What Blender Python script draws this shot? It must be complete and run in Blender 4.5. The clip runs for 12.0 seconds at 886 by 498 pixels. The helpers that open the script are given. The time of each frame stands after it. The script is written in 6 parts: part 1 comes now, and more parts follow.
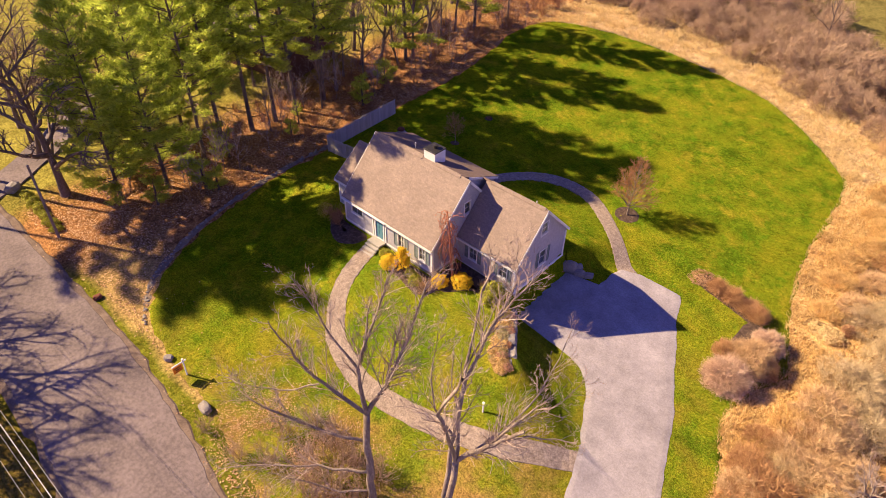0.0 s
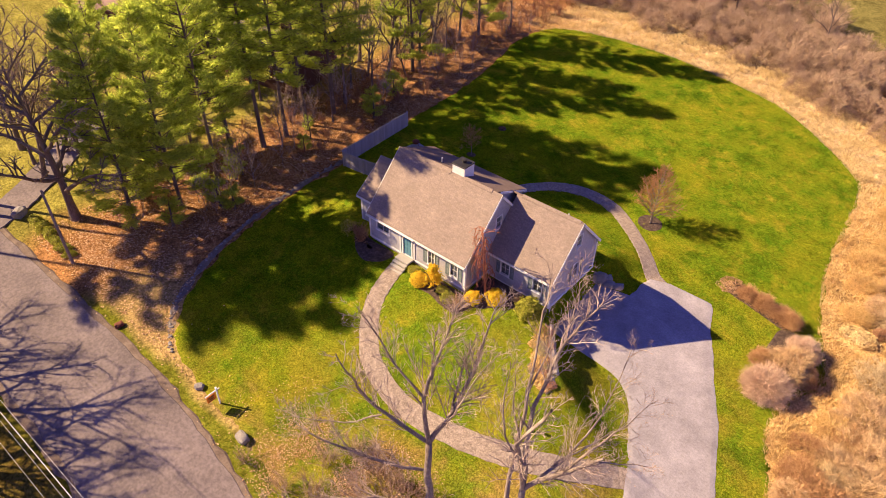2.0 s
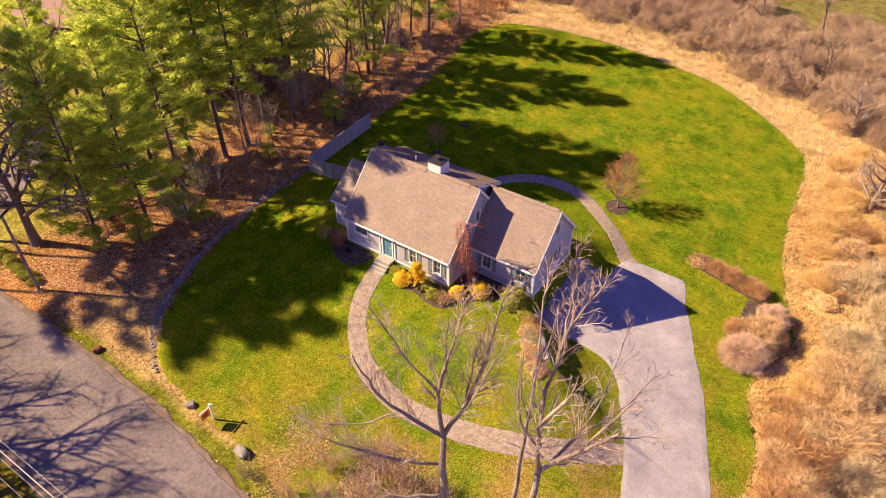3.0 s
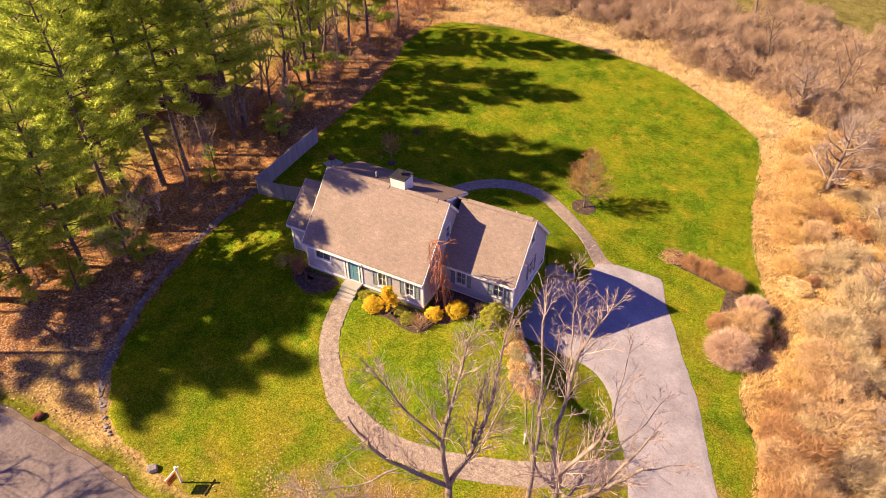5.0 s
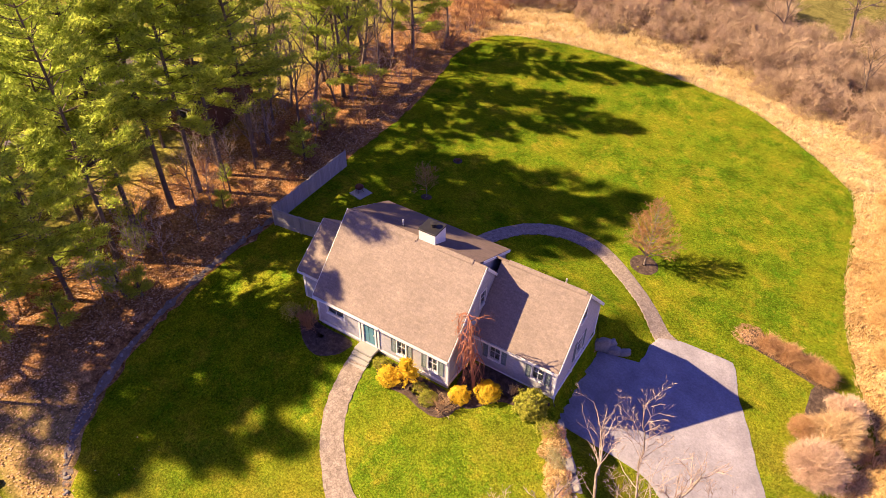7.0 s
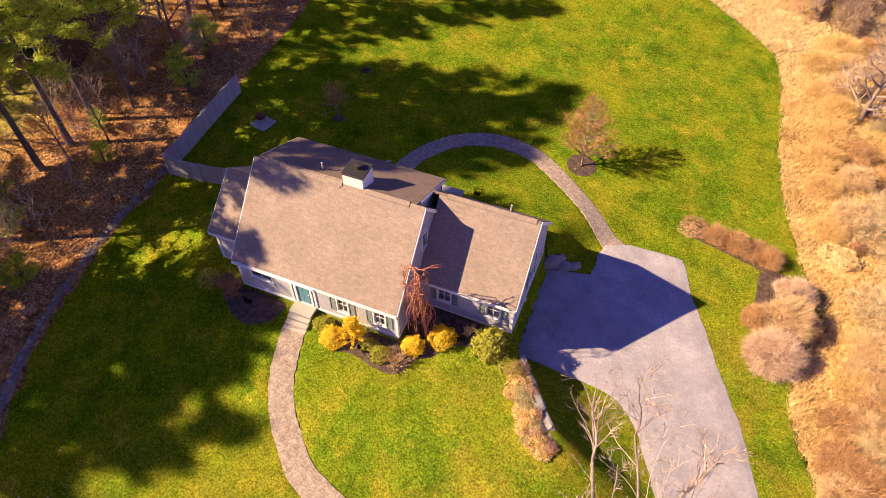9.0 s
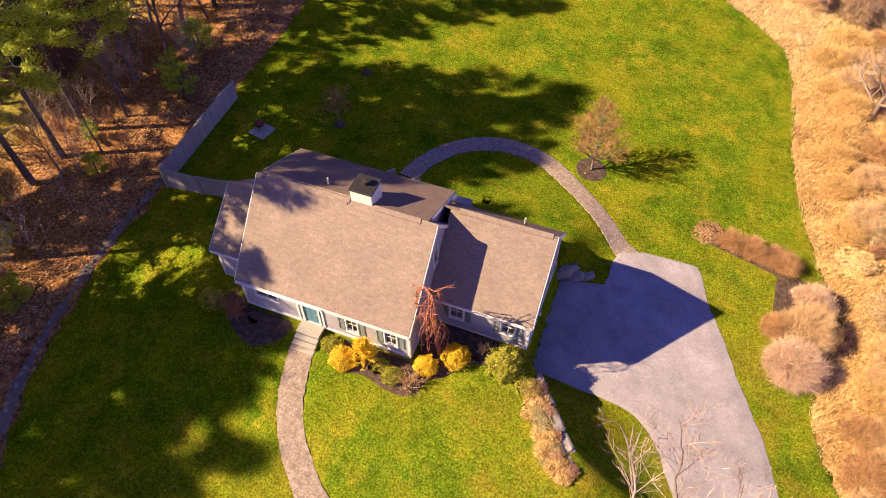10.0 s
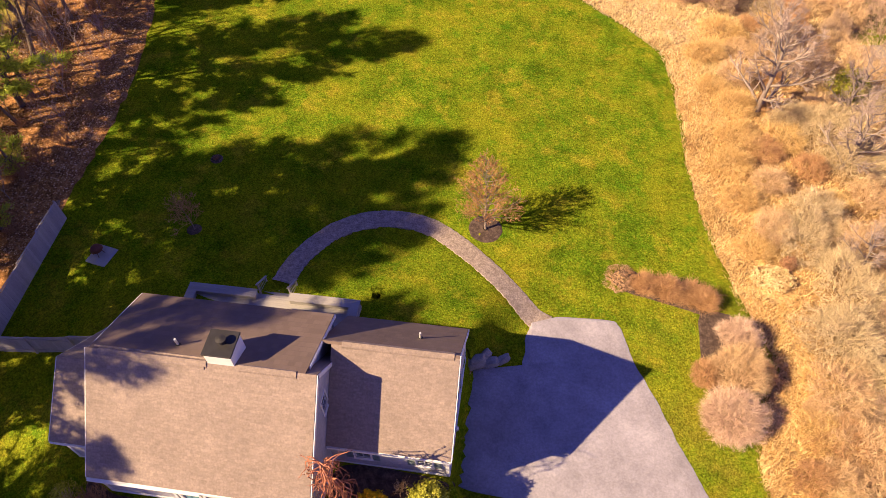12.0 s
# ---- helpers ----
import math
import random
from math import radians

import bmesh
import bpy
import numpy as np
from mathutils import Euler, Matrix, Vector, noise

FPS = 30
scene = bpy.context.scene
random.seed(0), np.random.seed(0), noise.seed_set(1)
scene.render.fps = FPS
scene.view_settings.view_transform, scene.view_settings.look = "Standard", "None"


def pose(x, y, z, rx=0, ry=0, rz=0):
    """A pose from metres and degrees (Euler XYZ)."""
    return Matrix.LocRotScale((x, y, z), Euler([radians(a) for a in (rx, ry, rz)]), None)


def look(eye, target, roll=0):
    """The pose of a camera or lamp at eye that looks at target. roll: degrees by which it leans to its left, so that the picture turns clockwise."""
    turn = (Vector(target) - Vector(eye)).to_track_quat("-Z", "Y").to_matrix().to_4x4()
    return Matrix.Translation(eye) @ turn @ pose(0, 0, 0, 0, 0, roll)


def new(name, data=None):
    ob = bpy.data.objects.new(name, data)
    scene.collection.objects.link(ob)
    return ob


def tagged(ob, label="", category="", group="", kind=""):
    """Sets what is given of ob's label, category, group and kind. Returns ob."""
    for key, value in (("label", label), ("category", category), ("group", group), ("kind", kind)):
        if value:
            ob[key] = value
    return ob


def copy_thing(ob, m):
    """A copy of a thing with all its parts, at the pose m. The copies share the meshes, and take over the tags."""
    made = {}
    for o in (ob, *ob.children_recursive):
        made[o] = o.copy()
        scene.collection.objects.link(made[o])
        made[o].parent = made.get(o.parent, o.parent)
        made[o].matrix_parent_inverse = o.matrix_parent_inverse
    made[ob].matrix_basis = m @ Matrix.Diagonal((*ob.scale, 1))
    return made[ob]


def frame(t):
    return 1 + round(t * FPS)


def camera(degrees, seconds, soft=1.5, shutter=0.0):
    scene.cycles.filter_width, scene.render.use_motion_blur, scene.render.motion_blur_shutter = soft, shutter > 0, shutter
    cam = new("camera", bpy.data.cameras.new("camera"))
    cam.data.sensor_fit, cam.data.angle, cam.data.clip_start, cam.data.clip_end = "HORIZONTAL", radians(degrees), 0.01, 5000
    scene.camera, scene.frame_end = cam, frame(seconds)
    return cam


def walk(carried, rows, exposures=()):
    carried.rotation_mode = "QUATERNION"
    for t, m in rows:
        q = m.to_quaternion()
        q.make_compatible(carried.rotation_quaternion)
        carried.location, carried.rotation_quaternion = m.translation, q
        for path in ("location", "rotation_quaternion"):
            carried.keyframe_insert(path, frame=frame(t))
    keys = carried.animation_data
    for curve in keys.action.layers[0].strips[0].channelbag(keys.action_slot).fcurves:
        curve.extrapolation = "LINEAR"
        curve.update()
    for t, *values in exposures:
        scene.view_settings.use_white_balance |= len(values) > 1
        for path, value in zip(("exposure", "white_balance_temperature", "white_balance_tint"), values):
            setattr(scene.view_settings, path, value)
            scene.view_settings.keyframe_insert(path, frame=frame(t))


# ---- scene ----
cam = camera(67.4, 12.0, soft=0.6)
PATH = [
    (0, (28.018, -29.551, 36.097), (26.983, -28.406, 34.825), 1.5),
    (0.5, (27.187, -29.396, 36.004), (26.142, -28.256, 34.735), 1.5),
    (1, (26.134, -29.78, 35.988), (25.085, -28.642, 34.723), 1.5),
    (1.5, (25.012, -30.498, 36.089), (23.973, -29.346, 34.825), 1.6),
    (2, (23.941, -31.394, 36.22), (22.948, -30.202, 34.958), 1.3),
    (2.5, (22.87, -32.501, 36.258), (21.936, -31.26, 34.998), 1.2),
    (3, (21.997, -33.554, 36.31), (21.132, -32.264, 35.05), 0.8),
    (5, (18.13, -31.658, 35.541), (17.419, -30.283, 34.275), 0.1),
    (5.5, (16.972, -29.795, 35.227), (16.276, -28.416, 33.957), 0.2),
    (6, (16.018, -27.619, 34.705), (15.305, -26.25, 33.433), 0.4),
    (6.5, (15.169, -25.331, 34.225), (14.372, -24.009, 32.954), 0.9),
    (7, (14.075, -23.453, 33.909), (13.262, -22.142, 32.637), 1.2),
    (7.5, (13.045, -21.766, 33.711), (12.24, -20.452, 32.436), 1.2),
    (7.7, (12.808, -21.153, 33.688), (12.055, -19.808, 32.413), 0.7),
    (9.3, (9.568, -18.552, 33.555), (9.118, -17.373, 32.004), 0.8),
    (9.5, (9.199, -18.274, 33.542), (8.752, -17.093, 31.99), 0.7),
    (10, (8.381, -17.259, 33.479), (7.942, -16.077, 31.926), 0.5),
    (10.5, (7.761, -15.605, 33.575), (7.375, -14.417, 32.013), 0.0),
    (11, (7.54, -13.587, 33.675), (7.248, -12.383, 32.104), -0.8),
    (11.5, (7.577, -11.212, 33.631), (7.353, -9.999, 32.057), -1.4),
    (12, (7.957, -8.304, 33.574), (7.758, -7.092, 31.996), -1.7),
]
walk(cam, [(t, look(eye, target, roll)) for t, eye, target, roll in PATH], [(0.0, 1.38, 5850, 50), (3.0, 1.42, 5850, 50), (5.0, 1.48, 5850, 50), (7.5, 1.62, 5850, 50), (9.4, 1.48, 5850, 50), (12.0, 1.42, 5850, 50)])

# ---- light ----
SUN_WAY = Vector((0.713, 0.366, -0.598))  # the way the sunlight travels
world = bpy.data.worlds.new("sky")
scene.world = world
world.use_nodes = True
sky = world.node_tree.nodes.new("ShaderNodeTexSky")
sky.sky_type = "NISHITA"
sky.sun_disc = False
sky.sun_elevation = radians(36.7)
sky.sun_rotation = radians(242.8)
sky.air_density, sky.dust_density, sky.ozone_density = 1.0, 0.0, 6.0
background = world.node_tree.nodes["Background"]
background.inputs["Strength"].default_value = 0.05
haze = world.node_tree.nodes.new("ShaderNodeMix")
haze.data_type, haze.blend_type = "RGBA", "MULTIPLY"
haze.inputs["Factor"].default_value = 1.0
haze.inputs["B"].default_value = (1.0, 0.72, 1.0, 1)
world.node_tree.links.new(sky.outputs["Color"], haze.inputs["A"])
world.node_tree.links.new(haze.outputs["Result"], background.inputs["Color"])
sun = new("sun", bpy.data.lights.new("sun", "SUN"))
sun.data.energy = 4.6
sun.data.angle = radians(0.6)
sun.data.color = (1.0, 0.84, 0.33)
sun.matrix_world = look(-100 * SUN_WAY, (0, 0, 0))


# ---- the lie of the land ----
def ease(t):
    t = min(max(t, 0.0), 1.0)
    return t * t * (3 - 2 * t)


def land(x, y):
    """Height of the ground: a gentle slope with the raised terrace on which the house stands."""
    u, v = 90 * math.tanh(x / 90), 90 * math.tanh(y / 90)
    z = -2.76 - 0.072 * u + 0.066 * v - 0.0005 * v * v - 0.0004 * u * u - 0.0004 * u * v
    if y < -2.1:
        edge = 10.35 + (-2.1 - y) * 0.3
    elif y < 3.2:
        edge = 6.2 + (3.2 - y) * 0.783
    elif y < 10.5:
        edge = 6.0
    else:
        edge = 6.2
    soft = 0.4 + min(max(0, -0.6 - y) * 4.0, 10.0) + max(0, y - 10.6) * 0.9
    bank = 0.58 * ease((3.0 - y) / 1.2)
    rise = (1 - (1 - bank) * ease((x - edge) / soft) - bank * min(max((x - edge) / 6.0, 0.0), 1.0)) * ease((x + 22) / 10) * (1 - ease((-1 - y) / 12)) * (1 - ease((y - 9) / 11))
    return z + rise * (1.65 + 0.05 * (x + 7))


# ---- materials ----
def material(name, colours, scale=2.0, fine=30.0, rough=0.85, bump=0.2, bump_scale=None, metal=0.0, specular=0.3, spread=0.25, island=0.0, each=0.0, stretch=(1, 1, 1), detail=5.0):
    """A surface of two or three colours, mixed by broad and fine noise, with fine relief."""
    m = bpy.data.materials.new(name)
    m.use_nodes = True
    n, link = m.node_tree.nodes, m.node_tree.links.new
    out = n["Principled BSDF"]
    out.inputs["Roughness"].default_value = rough
    out.inputs["Metallic"].default_value = metal
    out.inputs["Specular IOR Level"].default_value = specular
    where = n.new("ShaderNodeTexCoord")
    mapping = n.new("ShaderNodeMapping")
    mapping.inputs["Scale"].default_value = stretch
    link(where.outputs["Object"], mapping.inputs["Vector"])
    broad, grain = n.new("ShaderNodeTexNoise"), n.new("ShaderNodeTexNoise")
    broad.inputs["Scale"].default_value, broad.inputs["Detail"].default_value = scale, detail
    grain.inputs["Scale"].default_value, grain.inputs["Detail"].default_value = fine, 4.0
    grain.inputs["Roughness"].default_value = 0.7
    for tex in (broad, grain):
        link(mapping.outputs["Vector"], tex.inputs["Vector"])
    total = n.new("ShaderNodeMath")
    total.operation = "MULTIPLY_ADD"
    total.inputs[1].default_value = 0.5
    link(grain.outputs["Fac"], total.inputs[0])
    half = n.new("ShaderNodeMath")
    half.operation = "MULTIPLY"
    half.inputs[1].default_value = 0.5
    link(broad.outputs["Fac"], half.inputs[0])
    link(half.outputs["Value"], total.inputs[2])
    value = total.outputs["Value"]
    if island or each:
        info = n.new("ShaderNodeObjectInfo") if each else n.new("ShaderNodeNewGeometry")
        shift = n.new("ShaderNodeMath")
        shift.operation = "MULTIPLY_ADD"
        shift.inputs[1].default_value = each or island
        link(info.outputs["Random"] if each else info.outputs["Random Per Island"], shift.inputs[0])
        lower = n.new("ShaderNodeMath")
        lower.operation = "SUBTRACT"
        lower.inputs[1].default_value = (each or island) / 2
        link(value, lower.inputs[0])
        link(lower.outputs["Value"], shift.inputs[2])
        value = shift.outputs["Value"]
    ramp = n.new("ShaderNodeValToRGB")
    stops = ramp.color_ramp.elements
    while len(stops) < len(colours):
        stops.new(0.5)
    for k, c in enumerate(colours):
        stops[k].position = 0.5 + spread * (2 * k / (len(colours) - 1) - 1)
        stops[k].color = (*c, 1)
    link(value, ramp.inputs["Fac"])
    link(ramp.outputs["Color"], out.inputs["Base Color"])
    if bump:
        relief = n.new("ShaderNodeBump")
        relief.inputs["Strength"].default_value = bump
        relief.inputs["Distance"].default_value = 0.05
        if bump_scale:
            tex = n.new("ShaderNodeTexNoise")
            tex.inputs["Scale"].default_value, tex.inputs["Detail"].default_value = bump_scale, 4.0
            link(mapping.outputs["Vector"], tex.inputs["Vector"])
            link(tex.outputs["Fac"], relief.inputs["Height"])
        else:
            link(grain.outputs["Fac"], relief.inputs["Height"])
        link(relief.outputs["Normal"], out.inputs["Normal"])
    return m


def mottle(m, layers):
    """Varies a surface's tone at several sizes."""
    n, link = m.node_tree.nodes, m.node_tree.links.new
    out = n["Principled BSDF"]
    colour = out.inputs["Base Color"].links[0].from_socket
    for size, low, high in layers:
        tex = n.new("ShaderNodeTexNoise")
        tex.inputs["Scale"].default_value, tex.inputs["Detail"].default_value, tex.inputs["Roughness"].default_value = size, 5.0, 0.65
        link(n["Texture Coordinate"].outputs["Object"], tex.inputs["Vector"])
        step = n.new("ShaderNodeMapRange")
        step.inputs["From Min"].default_value, step.inputs["From Max"].default_value = 0.36, 0.64
        step.inputs["To Min"].default_value, step.inputs["To Max"].default_value = low, high
        link(tex.outputs["Fac"], step.inputs["Value"])
        mix = n.new("ShaderNodeMix")
        mix.data_type, mix.blend_type = "RGBA", "MULTIPLY"
        mix.inputs["Factor"].default_value = 1.0
        link(colour, mix.inputs["A"])
        link(step.outputs["Result"], mix.inputs["B"])
        colour = mix.outputs["Result"]
    link(colour, out.inputs["Base Color"])


def lawn_material():
    """Spring turf: lush green, yellow-green and straw blotches at several sizes, over blades' grain."""
    m = material("turf", [(0.024, 0.058, 0.0006), (0.080, 0.142, 0.001), (0.200, 0.222, 0.002)], scale=0.5, fine=9.0, bump=0.9, bump_scale=12.0, rough=0.95, specular=0.0, spread=0.17)
    n, link = m.node_tree.nodes, m.node_tree.links.new
    out = n["Principled BSDF"]
    green = out.inputs["Base Color"].links[0].from_socket
    where = n["Texture Coordinate"].outputs["Object"]
    for size, low, high, tint in ((0.085, 0.46, 0.66, (0.05, 0.125, 0.0006)), (0.17, 0.43, 0.66, (0.24, 0.215, 0.003)), (0.42, 0.52, 0.70, (0.33, 0.25, 0.012)), (0.6, 0.56, 0.66, (0.05, 0.14, 0.0006)), (4.5, 0.54, 0.74, (0.33, 0.25, 0.02))):
        tex = n.new("ShaderNodeTexNoise")
        tex.inputs["Scale"].default_value, tex.inputs["Detail"].default_value, tex.inputs["Roughness"].default_value = size, 6.0, 0.72
        link(where, tex.inputs["Vector"])
        step = n.new("ShaderNodeMapRange")
        step.inputs["From Min"].default_value, step.inputs["From Max"].default_value, step.inputs["To Max"].default_value = low, high, 0.38 if size > 4 else 0.6
        link(tex.outputs["Fac"], step.inputs["Value"])
        mix = n.new("ShaderNodeMix")
        mix.data_type = "RGBA"
        link(step.outputs["Result"], mix.inputs["Factor"])
        link(green, mix.inputs["A"])
        mix.inputs["B"].default_value = (*tint, 1)
        green = mix.outputs["Result"]
    xyz, waver = n.new("ShaderNodeSeparateXYZ"), n.new("ShaderNodeTexNoise")
    link(where, xyz.inputs["Vector"])
    waver.inputs["Scale"].default_value, waver.inputs["Detail"].default_value, waver.inputs["Roughness"].default_value = 0.35, 8.0, 0.75
    link(where, waver.inputs["Vector"])
    for start, end, share, tint, lean in ((2, -11, 0.65, (0.205, 0.155, 0.014), -0.9), (-13.0, -17.5, 0.95, (0.27, 0.165, 0.05), -0.5)):
        slant, moved = n.new("ShaderNodeMath"), n.new("ShaderNodeMath")
        slant.operation = moved.operation = "MULTIPLY_ADD"
        slant.inputs[1].default_value = lean
        link(xyz.outputs["X"], slant.inputs[0])
        link(xyz.outputs["Y"], slant.inputs[2])
        moved.inputs[1].default_value = 16.0
        link(waver.outputs["Fac"], moved.inputs[0])
        link(slant.outputs["Value"], moved.inputs[2])
        step = n.new("ShaderNodeMapRange")
        step.inputs["From Min"].default_value, step.inputs["From Max"].default_value, step.inputs["To Max"].default_value = start + 8.0, end + 8.0, share
        link(moved.outputs["Value"], step.inputs["Value"])
        patchy, part_of, cover = n.new("ShaderNodeTexNoise"), n.new("ShaderNodeMapRange"), n.new("ShaderNodeMath")
        patchy.inputs["Scale"].default_value, patchy.inputs["Detail"].default_value, patchy.inputs["Roughness"].default_value = 0.27, 6.0, 0.6
        link(where, patchy.inputs["Vector"])
        part_of.inputs["From Min"].default_value, part_of.inputs["From Max"].default_value, part_of.inputs["To Min"].default_value = 0.44, 0.60, 0.12
        link(patchy.outputs["Fac"], part_of.inputs["Value"])
        cover.operation = "MULTIPLY"
        link(step.outputs["Result"], cover.inputs[0])
        link(part_of.outputs["Result"], cover.inputs[1])
        mix = n.new("ShaderNodeMix")
        mix.data_type = "RGBA"
        link(cover.outputs["Value"], mix.inputs["Factor"])
        link(green, mix.inputs["A"])
        mix.inputs["B"].default_value = (*tint, 1)
        green = mix.outputs["Result"]
    for size, low, high in ((2.6, 0.86, 1.14), (8.0, 0.62, 1.40), (20.0, 0.60, 1.42)):
        tex = n.new("ShaderNodeTexNoise")
        tex.inputs["Scale"].default_value, tex.inputs["Detail"].default_value, tex.inputs["Roughness"].default_value = size, 3.0, 0.65
        link(where, tex.inputs["Vector"])
        step = n.new("ShaderNodeMapRange")
        step.inputs["From Min"].default_value, step.inputs["From Max"].default_value = 0.36, 0.64
        step.inputs["To Min"].default_value, step.inputs["To Max"].default_value = low, high
        link(tex.outputs["Fac"], step.inputs["Value"])
        mix = n.new("ShaderNodeMix")
        mix.data_type, mix.blend_type = "RGBA", "MULTIPLY"
        mix.inputs["Factor"].default_value = 1.0
        link(green, mix.inputs["A"])
        link(step.outputs["Result"], mix.inputs["B"])
        green = mix.outputs["Result"]
    link(green, out.inputs["Base Color"])
    return m


def ground_material():
    """Leaf litter in the wood, dry grass by the road, straw in the meadow, rough grass beyond."""
    m = material("wild_ground", [(0.085, 0.038, 0.014), (0.27, 0.125, 0.045), (0.52, 0.30, 0.13)], scale=1.6, fine=8.0, bump=0.15, bump_scale=7.0, rough=0.95, specular=0.0, spread=0.16)
    n, link = m.node_tree.nodes, m.node_tree.links.new
    out = n["Principled BSDF"]
    colour = out.inputs["Base Color"].links[0].from_socket
    place = n["Texture Coordinate"].outputs["Object"]
    xyz = n.new("ShaderNodeSeparateXYZ")
    link(place, xyz.inputs["Vector"])
    waver = n.new("ShaderNodeTexNoise")
    waver.inputs["Scale"].default_value, waver.inputs["Detail"].default_value = 0.16, 6.0
    link(place, waver.inputs["Vector"])
    grain = [k for k in n if k.type == "TEX_NOISE"][1]

    def layer(colour, axis, start, end, dark, light, amount=12.0):
        """Mixes in another cover where x or y passes from start to end, with a ragged edge."""
        moved = n.new("ShaderNodeMath")
        moved.operation = "MULTIPLY_ADD"
        moved.inputs[1].default_value = amount
        link(waver.outputs["Fac"], moved.inputs[0])
        link(xyz.outputs[axis], moved.inputs[2])
        step = n.new("ShaderNodeMapRange")
        step.inputs["From Min"].default_value, step.inputs["From Max"].default_value = start + amount / 2, end + amount / 2
        link(moved.outputs["Value"], step.inputs["Value"])
        tone = n.new("ShaderNodeMix")
        tone.data_type = "RGBA"
        contrast = n.new("ShaderNodeMapRange")
        contrast.inputs["From Min"].default_value, contrast.inputs["From Max"].default_value = 0.33, 0.67
        link(grain.outputs["Fac"], contrast.inputs["Value"])
        link(contrast.outputs["Result"], tone.inputs["Factor"])
        tone.inputs["A"].default_value, tone.inputs["B"].default_value = (*dark, 1), (*light, 1)
        mix = n.new("ShaderNodeMix")
        mix.data_type = "RGBA"
        link(step.outputs["Result"], mix.inputs["Factor"])
        link(colour, mix.inputs["A"])
        link(tone.outputs["Result"], mix.inputs["B"])
        return mix.outputs["Result"]

    colour = layer(colour, "Y", -11, -15, (0.17, 0.115, 0.035), (0.44, 0.30, 0.115), 9.0)
    colour = layer(colour, "Y", -18.4, -19.2, (0.055, 0.085, 0.003), (0.20, 0.18, 0.015), 2.6)
    colour = layer(colour, "Y", -28.0, -29.5, (0.05, 0.05, 0.004), (0.20, 0.13, 0.03), 2.0)
    colour = layer(colour, "X", 10, 16, (0.26, 0.15, 0.045), (0.68, 0.46, 0.18), 6.0)
    colour = layer(colour, "X", 26, 29.5, (0.16, 0.085, 0.03), (0.46, 0.28, 0.11), 4.0)
    colour = layer(colour, "Y", 43, 47, (0.27, 0.175, 0.075), (0.68, 0.49, 0.255), 5.0)
    colour = layer(colour, "Y", 59, 63, (0.12, 0.075, 0.03), (0.34, 0.22, 0.10), 6.0)
    colour = layer(colour, "X", 37.5, 40.5, (0.08, 0.13, 0.004), (0.24, 0.27, 0.012), 4.0)
    colour = layer(colour, "X", -23, -26, (0.12, 0.052, 0.018), (0.46, 0.235, 0.085), 5.0)
    colour = layer(colour, "X", -33.5, -38, (0.12, 0.115, 0.016), (0.31, 0.265, 0.05), 9.0)
    colour = layer(colour, "Y", 72, 86, (0.10, 0.095, 0.02), (0.24, 0.20, 0.06), 16.0)
    link(colour, out.inputs["Base Color"])
    return m


def shingle_material(name, colours, wide, high, mortar):
    """Courses of shingles: offset tabs, each its own shade."""
    m = material(name, colours, scale=0.35, fine=40.0, bump=0.15, rough=0.9, specular=0.2, spread=0.3)
    n, link = m.node_tree.nodes, m.node_tree.links.new
    out = n["Principled BSDF"]
    colour = out.inputs["Base Color"].links[0].from_socket
    uv = n.new("ShaderNodeUVMap")
    tabs = n.new("ShaderNodeTexBrick")
    tabs.inputs["Scale"].default_value = 1.0
    tabs.inputs["Brick Width"].default_value, tabs.inputs["Row Height"].default_value = wide, high
    tabs.inputs["Mortar Size"].default_value = mortar
    tabs.inputs["Color1"].default_value, tabs.inputs["Color2"].default_value, tabs.inputs["Mortar"].default_value = (0.80, 0.80, 0.81, 1), (1.18, 1.16, 1.16, 1), (0.86, 0.86, 0.86, 1)
    link(uv.outputs["UV"], tabs.inputs["Vector"])
    mix = n.new("ShaderNodeMix")
    mix.data_type, mix.blend_type = "RGBA", "MULTIPLY"
    mix.inputs["Factor"].default_value = 0.5
    link(colour, mix.inputs["A"])
    link(tabs.outputs["Color"], mix.inputs["B"])
    link(mix.outputs["Result"], out.inputs["Base Color"])
    relief = n.new("ShaderNodeBump")
    relief.inputs["Strength"].default_value, relief.inputs["Distance"].default_value = 0.3, 0.02
    link(tabs.outputs["Fac"], relief.inputs["Height"])
    relief.invert = True
    link(relief.outputs["Normal"], out.inputs["Normal"])
    return m


def leafy(m, share=0.35):
    """Lets light through thin leaves."""
    n, link = m.node_tree.nodes, m.node_tree.links.new
    shine, mix = n.new("ShaderNodeBsdfTranslucent"), n.new("ShaderNodeMixShader")
    link(n["Principled BSDF"].inputs["Base Color"].links[0].from_socket, shine.inputs["Color"])
    mix.inputs["Fac"].default_value = share
    link(n["Principled BSDF"].outputs["BSDF"], mix.inputs[1])
    link(shine.outputs["BSDF"], mix.inputs[2])
    link(mix.outputs["Shader"], n["Material Output"].inputs["Surface"])
    return m


